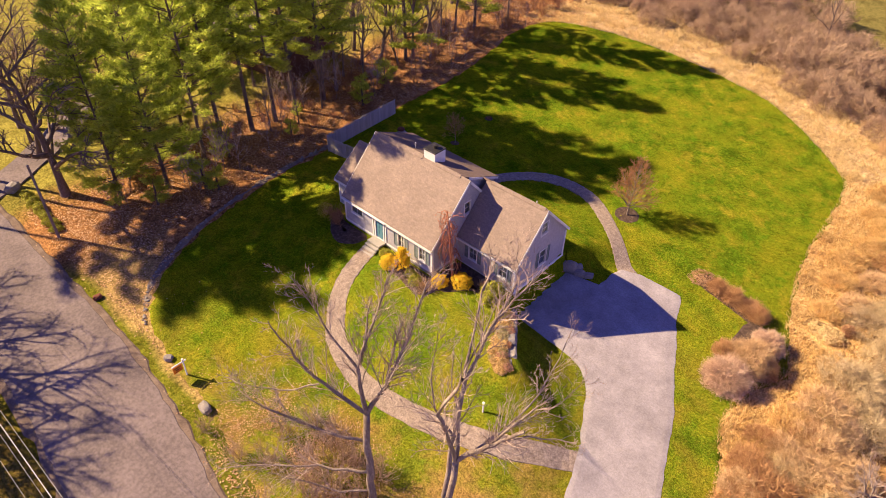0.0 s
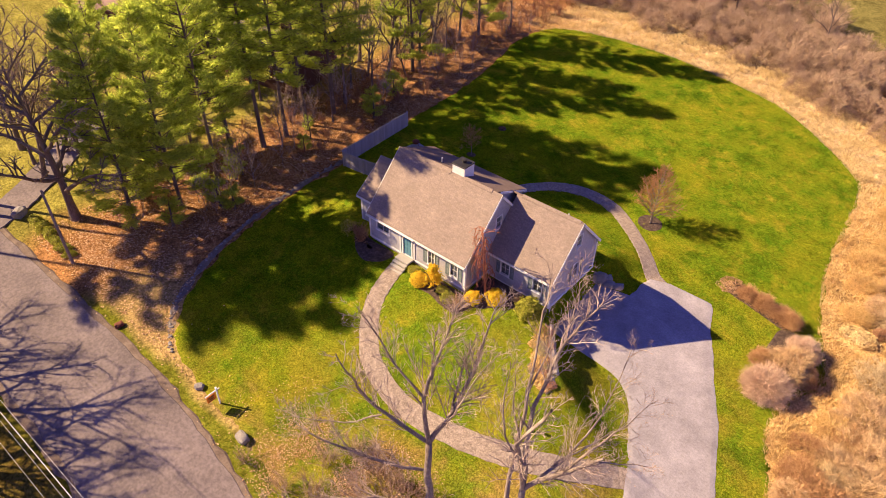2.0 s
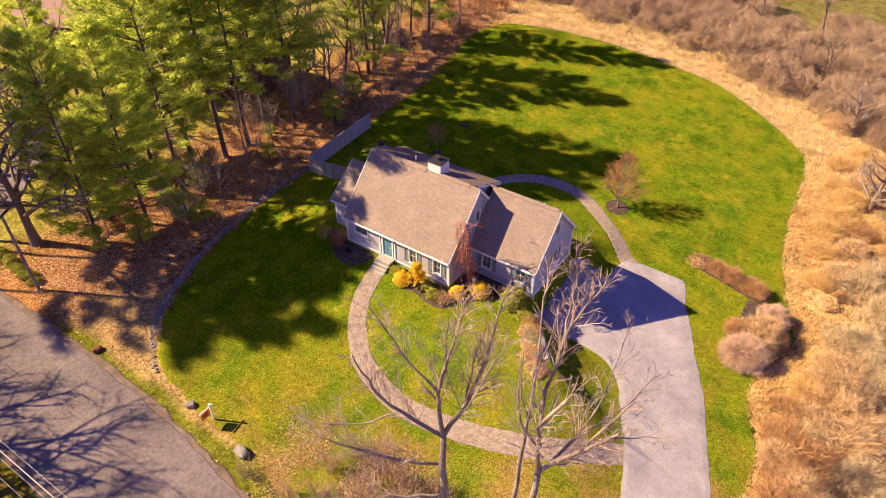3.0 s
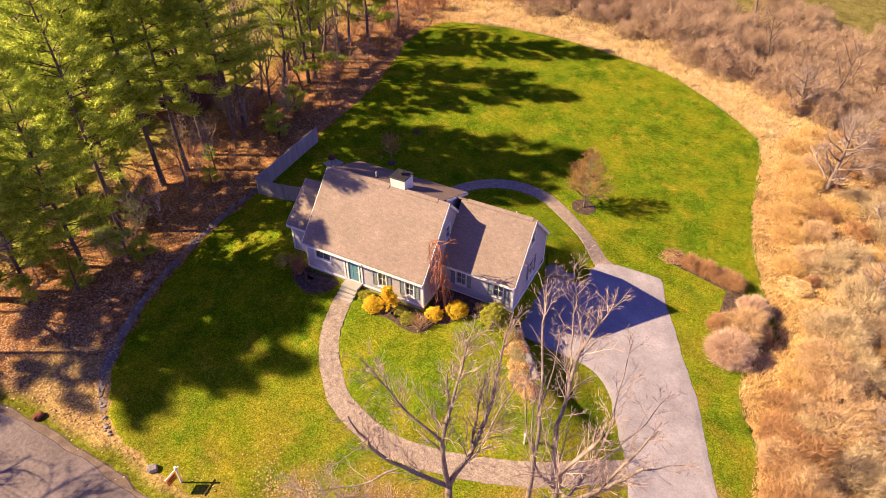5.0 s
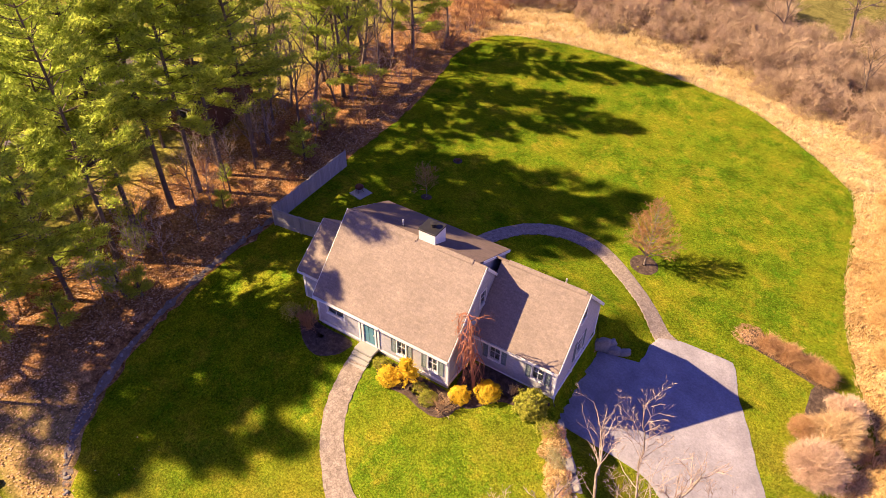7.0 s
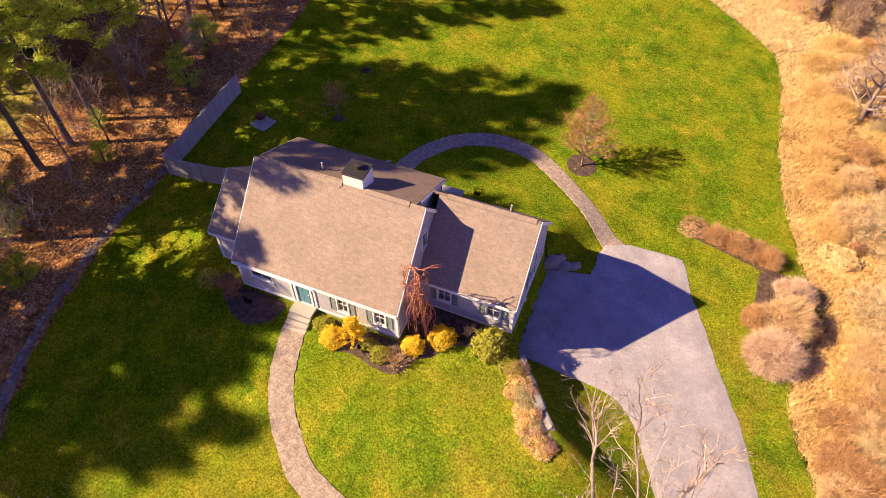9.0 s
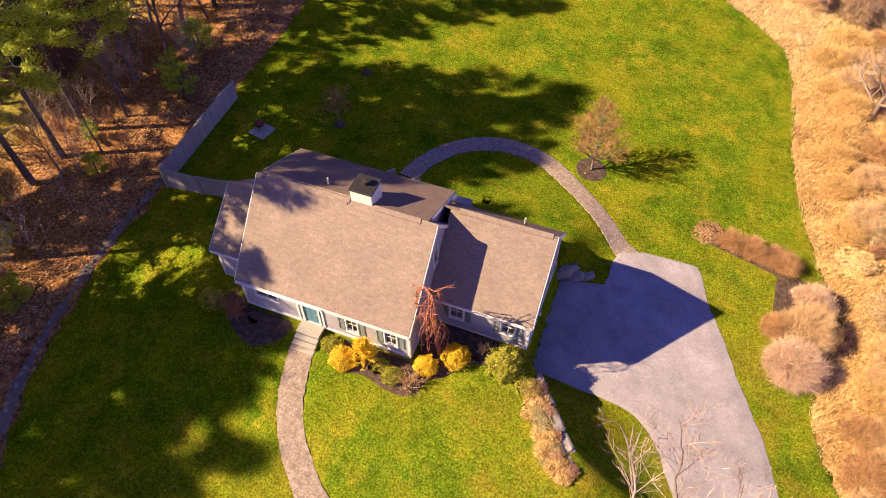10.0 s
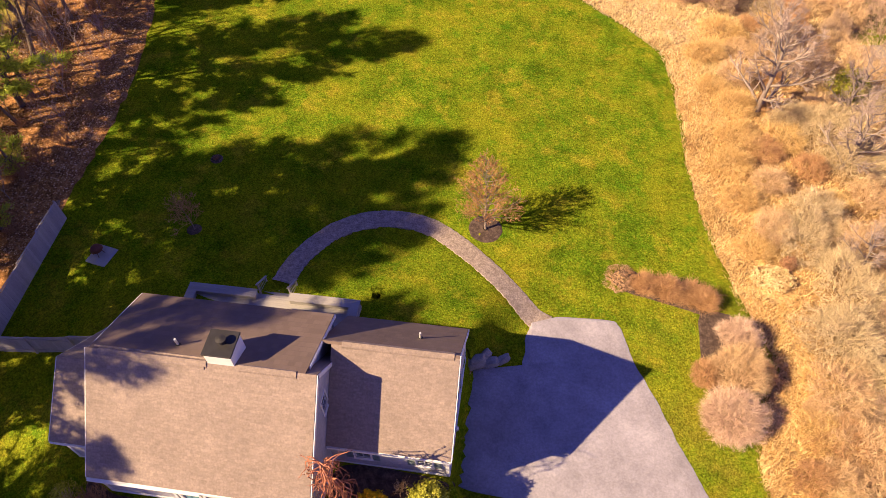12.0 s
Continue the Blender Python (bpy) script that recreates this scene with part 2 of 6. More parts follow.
TURF = lawn_material()
WILD = ground_material()
ASPHALT = material("driveway_asphalt", [(0.22, 0.2, 0.215), (0.3, 0.275, 0.295), (0.39, 0.36, 0.38)], scale=0.8, fine=22.0, rough=0.92, bump=0.25, specular=0.15, spread=0.22)
ROAD = material("road_asphalt", [(0.115, 0.092, 0.094), (0.165, 0.132, 0.132), (0.225, 0.182, 0.18)], scale=0.3, fine=14.0, rough=0.9, bump=0.25, specular=0.25, spread=0.25, stretch=(0.3, 1.2, 1))
SHOULDER = material("road_dirt", [(0.09, 0.065, 0.05), (0.17, 0.125, 0.10), (0.27, 0.21, 0.165)], scale=1.2, fine=9.0, rough=0.95, bump=0.3, specular=0.1, spread=0.2)
GRAVEL = material("walk_gravel", [(0.16, 0.122, 0.1), (0.265, 0.21, 0.172), (0.385, 0.315, 0.265)], scale=3.0, fine=16.0, rough=0.95, bump=0.35, bump_scale=22.0, specular=0.2, spread=0.18)
EDGING = material("grey_gravel", [(0.10, 0.075, 0.06), (0.19, 0.145, 0.115), (0.31, 0.25, 0.20)], scale=2.5, fine=14.0, rough=0.95, bump=0.35, bump_scale=20.0, specular=0.2, spread=0.2)
MULCH = material("mulch", [(0.03, 0.02, 0.015), (0.085, 0.058, 0.045), (0.19, 0.135, 0.105)], scale=4.0, fine=18.0, rough=0.95, bump=1.0, bump_scale=20.0, specular=0.1, spread=0.2)
ROOF = shingle_material("roof_shingles", [(0.212, 0.164, 0.138), (0.25, 0.194, 0.162), (0.288, 0.225, 0.188)], 0.33, 0.145, 0.010)
REARROOF = shingle_material("rear_dark_shingles", [(0.115, 0.08, 0.066), (0.16, 0.115, 0.094), (0.21, 0.155, 0.13)], 0.33, 0.145, 0.010)
SIDING = shingle_material("grey_cedar_siding", [(0.31, 0.305, 0.325), (0.41, 0.4, 0.42), (0.5, 0.49, 0.5)], 0.16, 0.13, 0.006)
WHITE = material("white_paint", [(0.66, 0.65, 0.63), (0.78, 0.77, 0.75)], scale=1.5, fine=30.0, rough=0.55, bump=0.05)
SHUTTER = material("grey_green_paint", [(0.13, 0.17, 0.165), (0.19, 0.235, 0.225)], scale=3.0, fine=40.0, rough=0.6, bump=0.08)
DOOR = material("blue_green_door_paint", [(0.075, 0.21, 0.27), (0.11, 0.27, 0.33)], scale=2.0, fine=30.0, rough=0.5, bump=0.05)
CONCRETE = material("concrete", [(0.27, 0.255, 0.235), (0.40, 0.38, 0.35)], scale=1.2, fine=25.0, rough=0.9, bump=0.2)
DARKMETAL = material("dark_metal", [(0.035, 0.032, 0.032), (0.07, 0.065, 0.062)], scale=2.0, fine=30.0, rough=0.55, metal=0.6, bump=0.05)
PALEMETAL = material("pale_metal", [(0.55, 0.54, 0.52), (0.7, 0.69, 0.67)], scale=3.0, fine=30.0, rough=0.45, metal=0.3, bump=0.03)
DECKWOOD = material("weathered_deck_wood", [(0.20, 0.185, 0.175), (0.30, 0.28, 0.265), (0.38, 0.355, 0.33)], scale=0.8, fine=16.0, rough=0.85, bump=0.25, island=0.12, stretch=(0.3, 3, 3))
FENCEWOOD = material("grey_fence_wood", [(0.21, 0.19, 0.18), (0.32, 0.295, 0.28), (0.42, 0.39, 0.365)], scale=0.7, fine=14.0, rough=0.85, bump=0.25, each=0.14, stretch=(2, 2, 0.4))
STONE = material("fieldstone", [(0.13, 0.115, 0.105), (0.26, 0.235, 0.215), (0.38, 0.345, 0.315)], scale=1.4, fine=12.0, rough=0.9, bump=0.6, bump_scale=6.0, spread=0.22)
RUST = material("rusty_steel", [(0.10, 0.03, 0.02), (0.22, 0.075, 0.045)], scale=3.0, fine=25.0, rough=0.8, metal=0.3, bump=0.2)
DARKBARK = material("dark_bark", [(0.07, 0.05, 0.04), (0.16, 0.115, 0.09), (0.28, 0.21, 0.17)], scale=1.2, fine=10.0, rough=0.95, bump=0.8, bump_scale=14.0, stretch=(1, 1, 0.35), spread=0.2)
BARK = material("grey_bark", [(0.10, 0.072, 0.058), (0.24, 0.185, 0.15), (0.45, 0.37, 0.31)], scale=1.2, fine=10.0, rough=0.95, bump=0.8, bump_scale=14.0, stretch=(1, 1, 0.35), spread=0.2)
TWIG = material("bare_twigs", [(0.19, 0.13, 0.105), (0.37, 0.275, 0.225), (0.57, 0.45, 0.375)], scale=1.0, fine=8.0, rough=0.9, bump=0.0, island=0.3)
PINEBARK = material("pine_bark", [(0.06, 0.042, 0.032), (0.14, 0.10, 0.075), (0.22, 0.16, 0.12)], scale=1.5, fine=10.0, rough=0.95, bump=0.8, bump_scale=12.0, stretch=(1, 1, 0.4), spread=0.2)
NEEDLES = leafy(material("pine_needles", [(0.24, 0.33, 0.035), (0.47, 0.56, 0.06), (0.75, 0.76, 0.09)], scale=0.35, fine=3.0, rough=0.75, bump=0.0, island=0.35, spread=0.25), 0.68)
HEDGETWIG = material("purple_brown_twigs", [(0.22, 0.14, 0.09), (0.41, 0.28, 0.18), (0.62, 0.455, 0.30)], scale=0.5, fine=6.0, rough=0.9, bump=0.0, island=0.35)
SAGETWIG = material("sage_twigs", [(0.29, 0.21, 0.11), (0.52, 0.40, 0.22), (0.75, 0.60, 0.36)], scale=0.5, fine=6.0, rough=0.9, bump=0.0, island=0.35)
REDTWIG = material("reddish_twigs", [(0.22, 0.1, 0.045), (0.44, 0.24, 0.125)], scale=1.0, fine=8.0, rough=0.9, bump=0.0, island=0.3)
WEEPTWIG = material("red_brown_twigs", [(0.22, 0.075, 0.035), (0.50, 0.20, 0.11)], scale=1.0, fine=8.0, rough=0.9, bump=0.0, island=0.3)
RUSTTWIG = material("rusty_twigs", [(0.26, 0.13, 0.05), (0.46, 0.255, 0.11), (0.64, 0.39, 0.18)], scale=0.6, fine=6.0, rough=0.9, bump=0.0, island=0.35)
PINKTWIG = material("pinkish_twigs", [(0.36, 0.23, 0.155), (0.61, 0.42, 0.29), (0.83, 0.62, 0.45)], scale=0.5, fine=6.0, rough=0.9, bump=0.0, island=0.4)
ROSELEAF = leafy(material("rosy_creeper_leaves", [(0.34, 0.16, 0.10), (0.55, 0.30, 0.19), (0.7, 0.45, 0.30)], scale=2.0, fine=9.0, rough=0.8, bump=0.0, island=0.4), 0.3)
YOUNGTWIG = material("orange_brown_twigs", [(0.27, 0.125, 0.045), (0.5, 0.27, 0.11)], scale=1.0, fine=8.0, rough=0.9, bump=0.0, island=0.3)
TANTWIG = material("tan_twigs", [(0.32, 0.195, 0.095), (0.59, 0.395, 0.20), (0.82, 0.61, 0.34)], scale=0.5, fine=6.0, rough=0.9, bump=0.0, island=0.35)
STRAW = leafy(material("straw", [(0.42, 0.26, 0.08), (0.72, 0.5, 0.19), (0.92, 0.72, 0.33)], scale=0.25, fine=3.0, rough=0.9, bump=0.0, island=0.4), 0.3)
GOLD = leafy(material("golden_leaves", [(0.62, 0.43, 0.0), (0.88, 0.66, 0.001), (0.96, 0.79, 0.004)], scale=2.0, fine=9.0, rough=0.7, bump=0.0, island=0.25), 0.5)
BOXGREEN = leafy(material("shrub_green_leaves", [(0.15, 0.165, 0.008), (0.35, 0.35, 0.016), (0.54, 0.51, 0.04)], scale=2.0, fine=9.0, rough=0.7, bump=0.0, island=0.4), 0.25)
PALEGREEN = leafy(material("pale_creeper_leaves", [(0.30, 0.27, 0.10), (0.46, 0.40, 0.19), (0.6, 0.52, 0.29)], scale=2.0, fine=9.0, rough=0.8, bump=0.0, island=0.4), 0.3)
PALESTRAW = leafy(material("pale_straw", [(0.5, 0.355, 0.14), (0.74, 0.57, 0.26), (0.9, 0.75, 0.42)], scale=1.0, fine=6.0, rough=0.9, bump=0.0, island=0.4), 0.2)
LEAVES = leafy(material("fallen_leaves", [(0.34, 0.18, 0.08), (0.54, 0.33, 0.17), (0.72, 0.5, 0.3)], scale=0.4, fine=4.0, rough=0.9, bump=0.0, island=0.6), 0.25)
ORANGE = material("orange_sign_paint", [(0.75, 0.19, 0.01), (0.85, 0.25, 0.015)], scale=2.0, fine=20.0, rough=0.5, bump=0.0)
BROWNWALL = material("brown_boards", [(0.08, 0.035, 0.022), (0.14, 0.065, 0.04)], scale=1.0, fine=12.0, rough=0.85, bump=0.2)
DARKROOF = material("dark_shingles", [(0.06, 0.05, 0.045), (0.11, 0.09, 0.08)], scale=0.8, fine=12.0, rough=0.9, bump=0.3)
PINKROOF = material("pinkish_shingles", [(0.30, 0.19, 0.14), (0.40, 0.27, 0.21)], scale=0.8, fine=12.0, rough=0.9, bump=0.3)

mottle(ASPHALT, ((0.22, 0.88, 1.10), (1.1, 0.93, 1.07), (7.0, 0.87, 1.11)))
mottle(ROAD, ((0.25, 0.85, 1.15), (4.0, 0.82, 1.18)))
mottle(ROOF, ((0.45, 0.93, 1.07), (4.0, 0.95, 1.06), (9.0, 0.87, 1.13)))
mottle(WILD, ((0.5, 0.75, 1.25), (3.5, 0.6, 1.4)))
mottle(GRAVEL, ((9.0, 0.7, 1.3),))
# grey for the sheets added behind window panes to brighten them
PANEBACK = material("grey_pane_backing", [(0.34, 0.34, 0.36), (0.46, 0.46, 0.48)], scale=2.0, fine=20.0, rough=0.95, bump=0.1)
GLASS = bpy.data.materials.new("window_glass")
GLASS.use_nodes = True
pane_shader = GLASS.node_tree.nodes["Principled BSDF"]
pane_shader.inputs["Base Color"].default_value = (0.75, 0.82, 0.84, 1)
pane_shader.inputs["Roughness"].default_value = 0.02
pane_shader.inputs["Transmission Weight"].default_value = 1.0
pane_shader.inputs["IOR"].default_value = 1.45


# ---- meshes ----
class Shape:
    """Vertices and faces of one mesh to be."""

    def __init__(self):
        self.verts, self.faces = [], []

    def hexa(self, a):
        """Eight corners: four below, four above, both anticlockwise."""
        k = len(self.verts)
        self.verts += [tuple(p) for p in a]
        self.faces += [tuple(k + i for i in f) for f in ((3, 2, 1, 0), (4, 5, 6, 7), (0, 1, 5, 4), (1, 2, 6, 5), (2, 3, 7, 6), (3, 0, 4, 7))]
        return self

    def box(self, x0, x1, y0, y1, z0, z1):
        return self.hexa([(x0, y0, z0), (x1, y0, z0), (x1, y1, z0), (x0, y1, z0), (x0, y0, z1), (x1, y0, z1), (x1, y1, z1), (x0, y1, z1)])

    def quad(self, *pts):
        k = len(self.verts)
        self.verts += [tuple(p) for p in pts]
        self.faces.append(tuple(range(k, k + len(pts))))
        return self

    def strip(self, pts, radii, turn):
        """A thin twig as a narrow folded strip."""
        k, n = len(self.verts), len(pts) - 1
        for i, p in enumerate(pts):
            along = (pts[min(i + 1, n)] - pts[max(i - 1, 0)]).normalized()
            side = along.cross(Vector((math.cos(turn), math.sin(turn), 0.4))).normalized() * radii[i]
            self.verts += [tuple(p - side), tuple(p + side)]
        self.faces += [(k + 2 * i, k + 2 * i + 1, k + 2 * i + 3, k + 2 * i + 2) for i in range(n - 1)]
        self.faces.append((k + 2 * n - 2, k + 2 * n - 1, k + 2 * n))
        self.verts[k + 2 * n] = tuple(pts[n])
        self.verts.pop()
        return self

    def tube(self, pts, radii, sides=5, cap=False):
        pts = [Vector(p) for p in pts]
        k = len(self.verts)
        for i, p in enumerate(pts):
            along = (pts[min(i + 1, len(pts) - 1)] - pts[max(i - 1, 0)]).normalized()
            side = along.cross(Vector((0.31, 0.17, 0.94)) if abs(along.z) < 0.95 else Vector((1, 0, 0))).normalized()
            other = along.cross(side)
            for s in range(sides):
                a = 2 * math.pi * s / sides
                self.verts.append(tuple(p + radii[i] * (math.cos(a) * side + math.sin(a) * other)))
        for i in range(len(pts) - 1):
            for s in range(sides):
                t = (s + 1) % sides
                self.faces.append((k + i * sides + s, k + i * sides + t, k + (i + 1) * sides + t, k + (i + 1) * sides + s))
        if cap:
            self.faces.append(tuple(k + (len(pts) - 1) * sides + s for s in range(sides)))
            self.faces.append(tuple(k + sides - 1 - s for s in range(sides)))
        return self


def part(name, shape, mat, parent=None, label="", smooth=False, uv=None, bevel=0.0):
    """Links a shape as one mesh, under a thing or a part."""
    mesh = bpy.data.meshes.new(name)
    mesh.from_pydata(shape.verts, [], shape.faces)
    mesh.materials.append(mat)
    if bevel or name.endswith("wall"):
        bm = bmesh.new()
        bm.from_mesh(mesh)
        bmesh.ops.remove_doubles(bm, verts=bm.verts, dist=1e-5)
        if bevel:
            bmesh.ops.bevel(bm, geom=bm.edges[:], offset=bevel, segments=1, affect="EDGES", clamp_overlap=True)
        bm.to_mesh(mesh)
        bm.free()
    if smooth:
        mesh.polygons.foreach_set("use_smooth", [True] * len(mesh.polygons))
    if uv:
        layer = mesh.uv_layers.new(name="UVMap")
        for loop in mesh.loops:
            layer.data[loop.index].uv = uv(mesh.vertices[loop.vertex_index].co)
    ob = new(name, mesh)
    if parent:
        ob.parent = parent
    if label:
        ob["label"] = label
    return ob


def thing(name, label, category, at=(0, 0, 0), group="", kind=""):
    """An Empty at the base of a thing, to carry its parts."""
    ob = new(name)
    ob.location = at
    ob.empty_display_size = 0.2
    return tagged(ob, label, category, group, kind)


def spline(points, steps=8, closed=False):
    """Points along a smooth curve through the given ones."""
    pts = [Vector(p) for p in points]
    n, out = len(pts), []
    for i in range(n if closed else n - 1):
        p = [pts[(i + k) % n] if closed else pts[min(max(i + k, 0), n - 1)] for k in (-1, 0, 1, 2)]
        for s in range(steps):
            t = s / steps
            out.append(0.5 * (2 * p[1] + (p[2] - p[0]) * t + (2 * p[0] - 5 * p[1] + 4 * p[2] - p[3]) * t * t + (3 * p[1] - p[0] - 3 * p[2] + p[3]) * t ** 3))
    if not closed:
        out.append(pts[-1])
    return out


def inside(x, y, ring):
    hit = False
    for (ax, ay), (bx, by) in zip(ring, ring[1:] + ring[:1]):
        if (ay > y) != (by > y) and x < (bx - ax) * (y - ay) / (by - ay) + ax:
            hit = not hit
    return hit


def ribbon(name, centre, width, lift, mat, label, category, across=6, ragged=0.03, kind="structure", seed=1):
    """A path laid on the ground along a smooth line, its edges a little uneven, its border sunk into the turf."""
    rng = random.Random(seed)
    line = spline([(*p, 0) for p in centre], 10)
    shape = Shape()
    for i, p in enumerate(line):
        along = (line[min(i + 1, len(line) - 1)] - line[max(i - 1, 0)]).normalized()
        side = Vector((along.y, -along.x, 0))
        w = width / 2 + rng.uniform(-ragged, ragged)
        for k in range(-1, across + 2):
            s = min(max(k, 0), across) / across * 2 - 1
            q = p + side * s * w * (1.0 if 0 <= k <= across else 1.04)
            shape.verts.append((q.x, q.y, land(q.x, q.y) + (lift if 0 < k < across else lift - 0.015 if 0 <= k <= across else lift - 0.12)))
    m = across + 3
    for i in range(len(line) - 1):
        for k in range(m - 1):
            a = i * m + k
            shape.faces.append((a, a + 1, a + m + 1, a + m))
    return tagged(part(name, shape, mat), label, category, kind=kind)


# ---- ground, lawn, road, paths ----
LAWN_EDGE = [(-22.2, 7.0), (-22.4, 2.2), (-22.0, -3.7), (-20.9, -9.2), (-18.5, -14.4), (-15.6, -17.3), (-11.5, -18.5), (-6.5, -18.9), (-2.0, -19.5), (3.0, -20.4),
             (9.0, -20.6), (16.0, -20.0), (22.0, -16.0), (25.2, -7.0), (25.7, 1.0), (23.7, 6.2), (24.0, 10.0), (25.5, 14.2), (23.8, 18.0), (21.9, 25.0), (21.2, 29.5), (20.8, 36.4), (20.3, 42.0),
             (18.9, 45.3), (13.0, 50.4), (7.2, 53.9), (1.6, 54.9), (-5.3, 55.6), (-12.0, 55.2), (-18.6, 53.7), (-23.8, 51.4), (-25.6, 48.0), (-25.7, 42.4), (-23.4, 31.3), (-22.9, 23.6), (-22.9, 16.0)]
FRONT_WALK = [(-6.4, -1.0), (-6.2, -2.1), (-5.6, -4.3), (-4.7, -5.95), (-3.7, -7.1), (-1.7, -8.75), (2.3, -9.8), (6.1, -9.4), (9.9, -8.4), (13.5, -6.9), (17.8, -3.6)]
BACK_WALK = [(-6.0, 14.0), (-5.6, 16.3), (-4.5, 18.5), (-3.3, 19.7), (-1.6, 20.6), (0.45, 20.95), (2.6, 20.6), (4.7, 19.4), (6.5, 17.95), (8.2, 16.3), (9.7, 14.9), (10.8, 14.4)]
LAWN_RING = [(p.x, p.y) for p in spline([(*p, 0) for p in LAWN_EDGE], 8, closed=True)]
DRIVE_ROWS = [((9.7, 14.3), (11.5, 15.1)), ((9.5, 13.0), (14.7, 15.4)), ((9.4, 11.6), (15.3, 15.1)), ((9.2, 10.6), (15.8, 14.0)), ((6.05, 10.3), (16.2, 12.8)), ((6.05, 7.0), (17.5, 10.4)), ((6.05, 3.9), (18.6, 8.2)),
              ((9.3, 3.4), (19.1, 7.2)), ((11.0, 3.35), (19.5, 6.5)), ((13.0, 3.05), (20.1, 5.3)), ((14.6, 1.8), (20.7, 4.2)), ((15.7, -0.1), (21.6, 1.9)), ((17.1, -2.8), (23.0, -1.6)), ((18.4, -6.2), (24.4, -5.2)),
              ((20.3, -12.0), (26.3, -11.0)), ((21.6, -20.0), (28.4, -20.0)), ((22.4, -33.0), (31.0, -35.0))]
DRIVE_IN = [(Vector(a).lerp(Vector(b), 0.2), Vector(b).lerp(Vector(a), 0.2)) for a, b in DRIVE_ROWS]
DRIVE_RING = [tuple(a) for a, b in DRIVE_IN] + [tuple(b) for a, b in reversed(DRIVE_IN)]


def steps_out(low, high, fine, far, count):
    """Even steps from low to high, then ever longer ones out to far on both sides."""
    mid = list(np.arange(low, high, fine))
    grow = [(k / count) ** 2.2 for k in range(1, count + 1)]
    return [low - (far + low) * g for g in reversed(grow)] + mid + [high + (far - high) * g for g in grow]


def build_ground():
    xs, ys = steps_out(-55, 45, 0.7, 600, 22), steps_out(-38, 78, 0.7, 600, 22)
    rng = random.Random(5)
    shape = Shape()
    near = [(x * 0.96, 14 + (y - 14) * 0.96) for x, y in LAWN_RING]
    for y in ys:
        for x in xs:
            z = land(x, y)
            if -30 < x < 30 and -25 < y < 60:
                if inside(x, y, near):
                    z -= 0.6
                else:
                    z += rng.uniform(-0.05, 0.02)
            elif -55 < x < 45 and -38 < y < 78:
                z += 0.18 * noise.noise((x * 0.35, y * 0.35, 0)) - 0.05
            shape.verts.append((x, y, z))
    w = len(xs)
    for j in range(len(ys) - 1):
        for i in range(w - 1):
            a = j * w + i
            shape.faces.append((a, a + 1, a + w + 1, a + w))
    tagged(part("ground", shape, WILD, smooth=True), "leaf litter, dry grass and straw over rolling ground", "ground", kind="structure")


def build_lawn():
    shape = Shape()
    rings, n = 90, len(LAWN_RING)
    rng = random.Random(8)
    trodden = [p for w in (FRONT_WALK, BACK_WALK) for p in spline([(*q, 0) for q in w], 10)]
    edge = [(x + rng.uniform(-0.22, 0.22), y + rng.uniform(-0.22, 0.22)) for x, y in LAWN_RING]
    for r in range(1, rings + 1):
        f = r / rings
        for x, y in edge:
            px, py = x * f, 14 + (y - 14) * f
            z = land(px, py) + 0.03 - (0.25 if inside(px, py, DRIVE_RING) else 0)
            if min((px - q.x) ** 2 + (py - q.y) ** 2 for q in trodden) < 0.5:
                z -= 0.12
            shape.verts.append((px, py, z - (0.2 if r == rings else 0)))
    for r in range(rings - 1):
        for i in range(n):
            j = (i + 1) % n
            shape.faces.append((r * n + i, r * n + j, (r + 1) * n + j, (r + 1) * n + i))
    shape.faces.append(tuple(range(n)))
    tagged(part("lawn", shape, TURF, smooth=True), "mown spring lawn, green with straw-coloured patches", "lawn", kind="structure")


def build_driveway():
    shape = Shape()
    rng = random.Random(3)
    left = spline([(*a, 0) for a, b in DRIVE_ROWS], 12)
    right = spline([(*b, 0) for a, b in DRIVE_ROWS], 12)
    cols = 16
    for a, b in zip(left, right):
        rim = [0.10 * noise.noise((a.x * 1.1, a.y * 1.1, 1)) + rng.uniform(-0.015, 0.015), 0.10 * noise.noise((b.x * 1.1, b.y * 1.1, 2)) + rng.uniform(-0.015, 0.015)]
        for k in range(-1, cols + 2):
            p = a.lerp(b, min(max(k, 0), cols) / cols)
            out = rim[0] if k <= 0 else rim[1] if k >= cols else 0
            level = land(max(p.x, 6.7), p.y) if 3.2 < p.y < 10.7 else land(p.x, p.y)
            shape.verts.append((p.x + out, p.y, level + (-0.3 if k < 0 or k > cols else 0.05 if k in (0, cols) else 0.09)))
    for j in range(len(left) - 1):
        for k in range(cols + 2):
            a = j * (cols + 3) + k
            shape.faces.append((a, a + cols + 3, a + cols + 4, a + 1))
    tagged(part("driveway", shape, ASPHALT), "pale worn asphalt driveway with faint stains", "driveway", kind="structure")


build_ground()
build_lawn()
build_driveway()
ribbon("road", [(-160, -35), (-90, -29), (-45, -24.9), (-30, -24.3), (-15, -24.1), (-5, -24.9), (3, -26.3), (15, -29.4), (40, -38), (90, -60)], 7.8, 0.10, ROAD, "grey asphalt country road in tree shade", "road", 10, 0.12)
ribbon("road_shoulder", [(-160, -35), (-90, -29), (-45, -24.9), (-30, -24.3), (-15, -24.1), (-5, -24.9), (3, -26.3), (15, -29.4), (40, -38), (90, -60)], 8.7, 0.06, SHOULDER, "brown gritty dirt shoulder along the road", "road shoulder", 10, 0.16, seed=6)
ribbon("front_walk", FRONT_WALK, 1.5, 0.045, GRAVEL, "pinkish gravel walk curving through the lawn", "path")
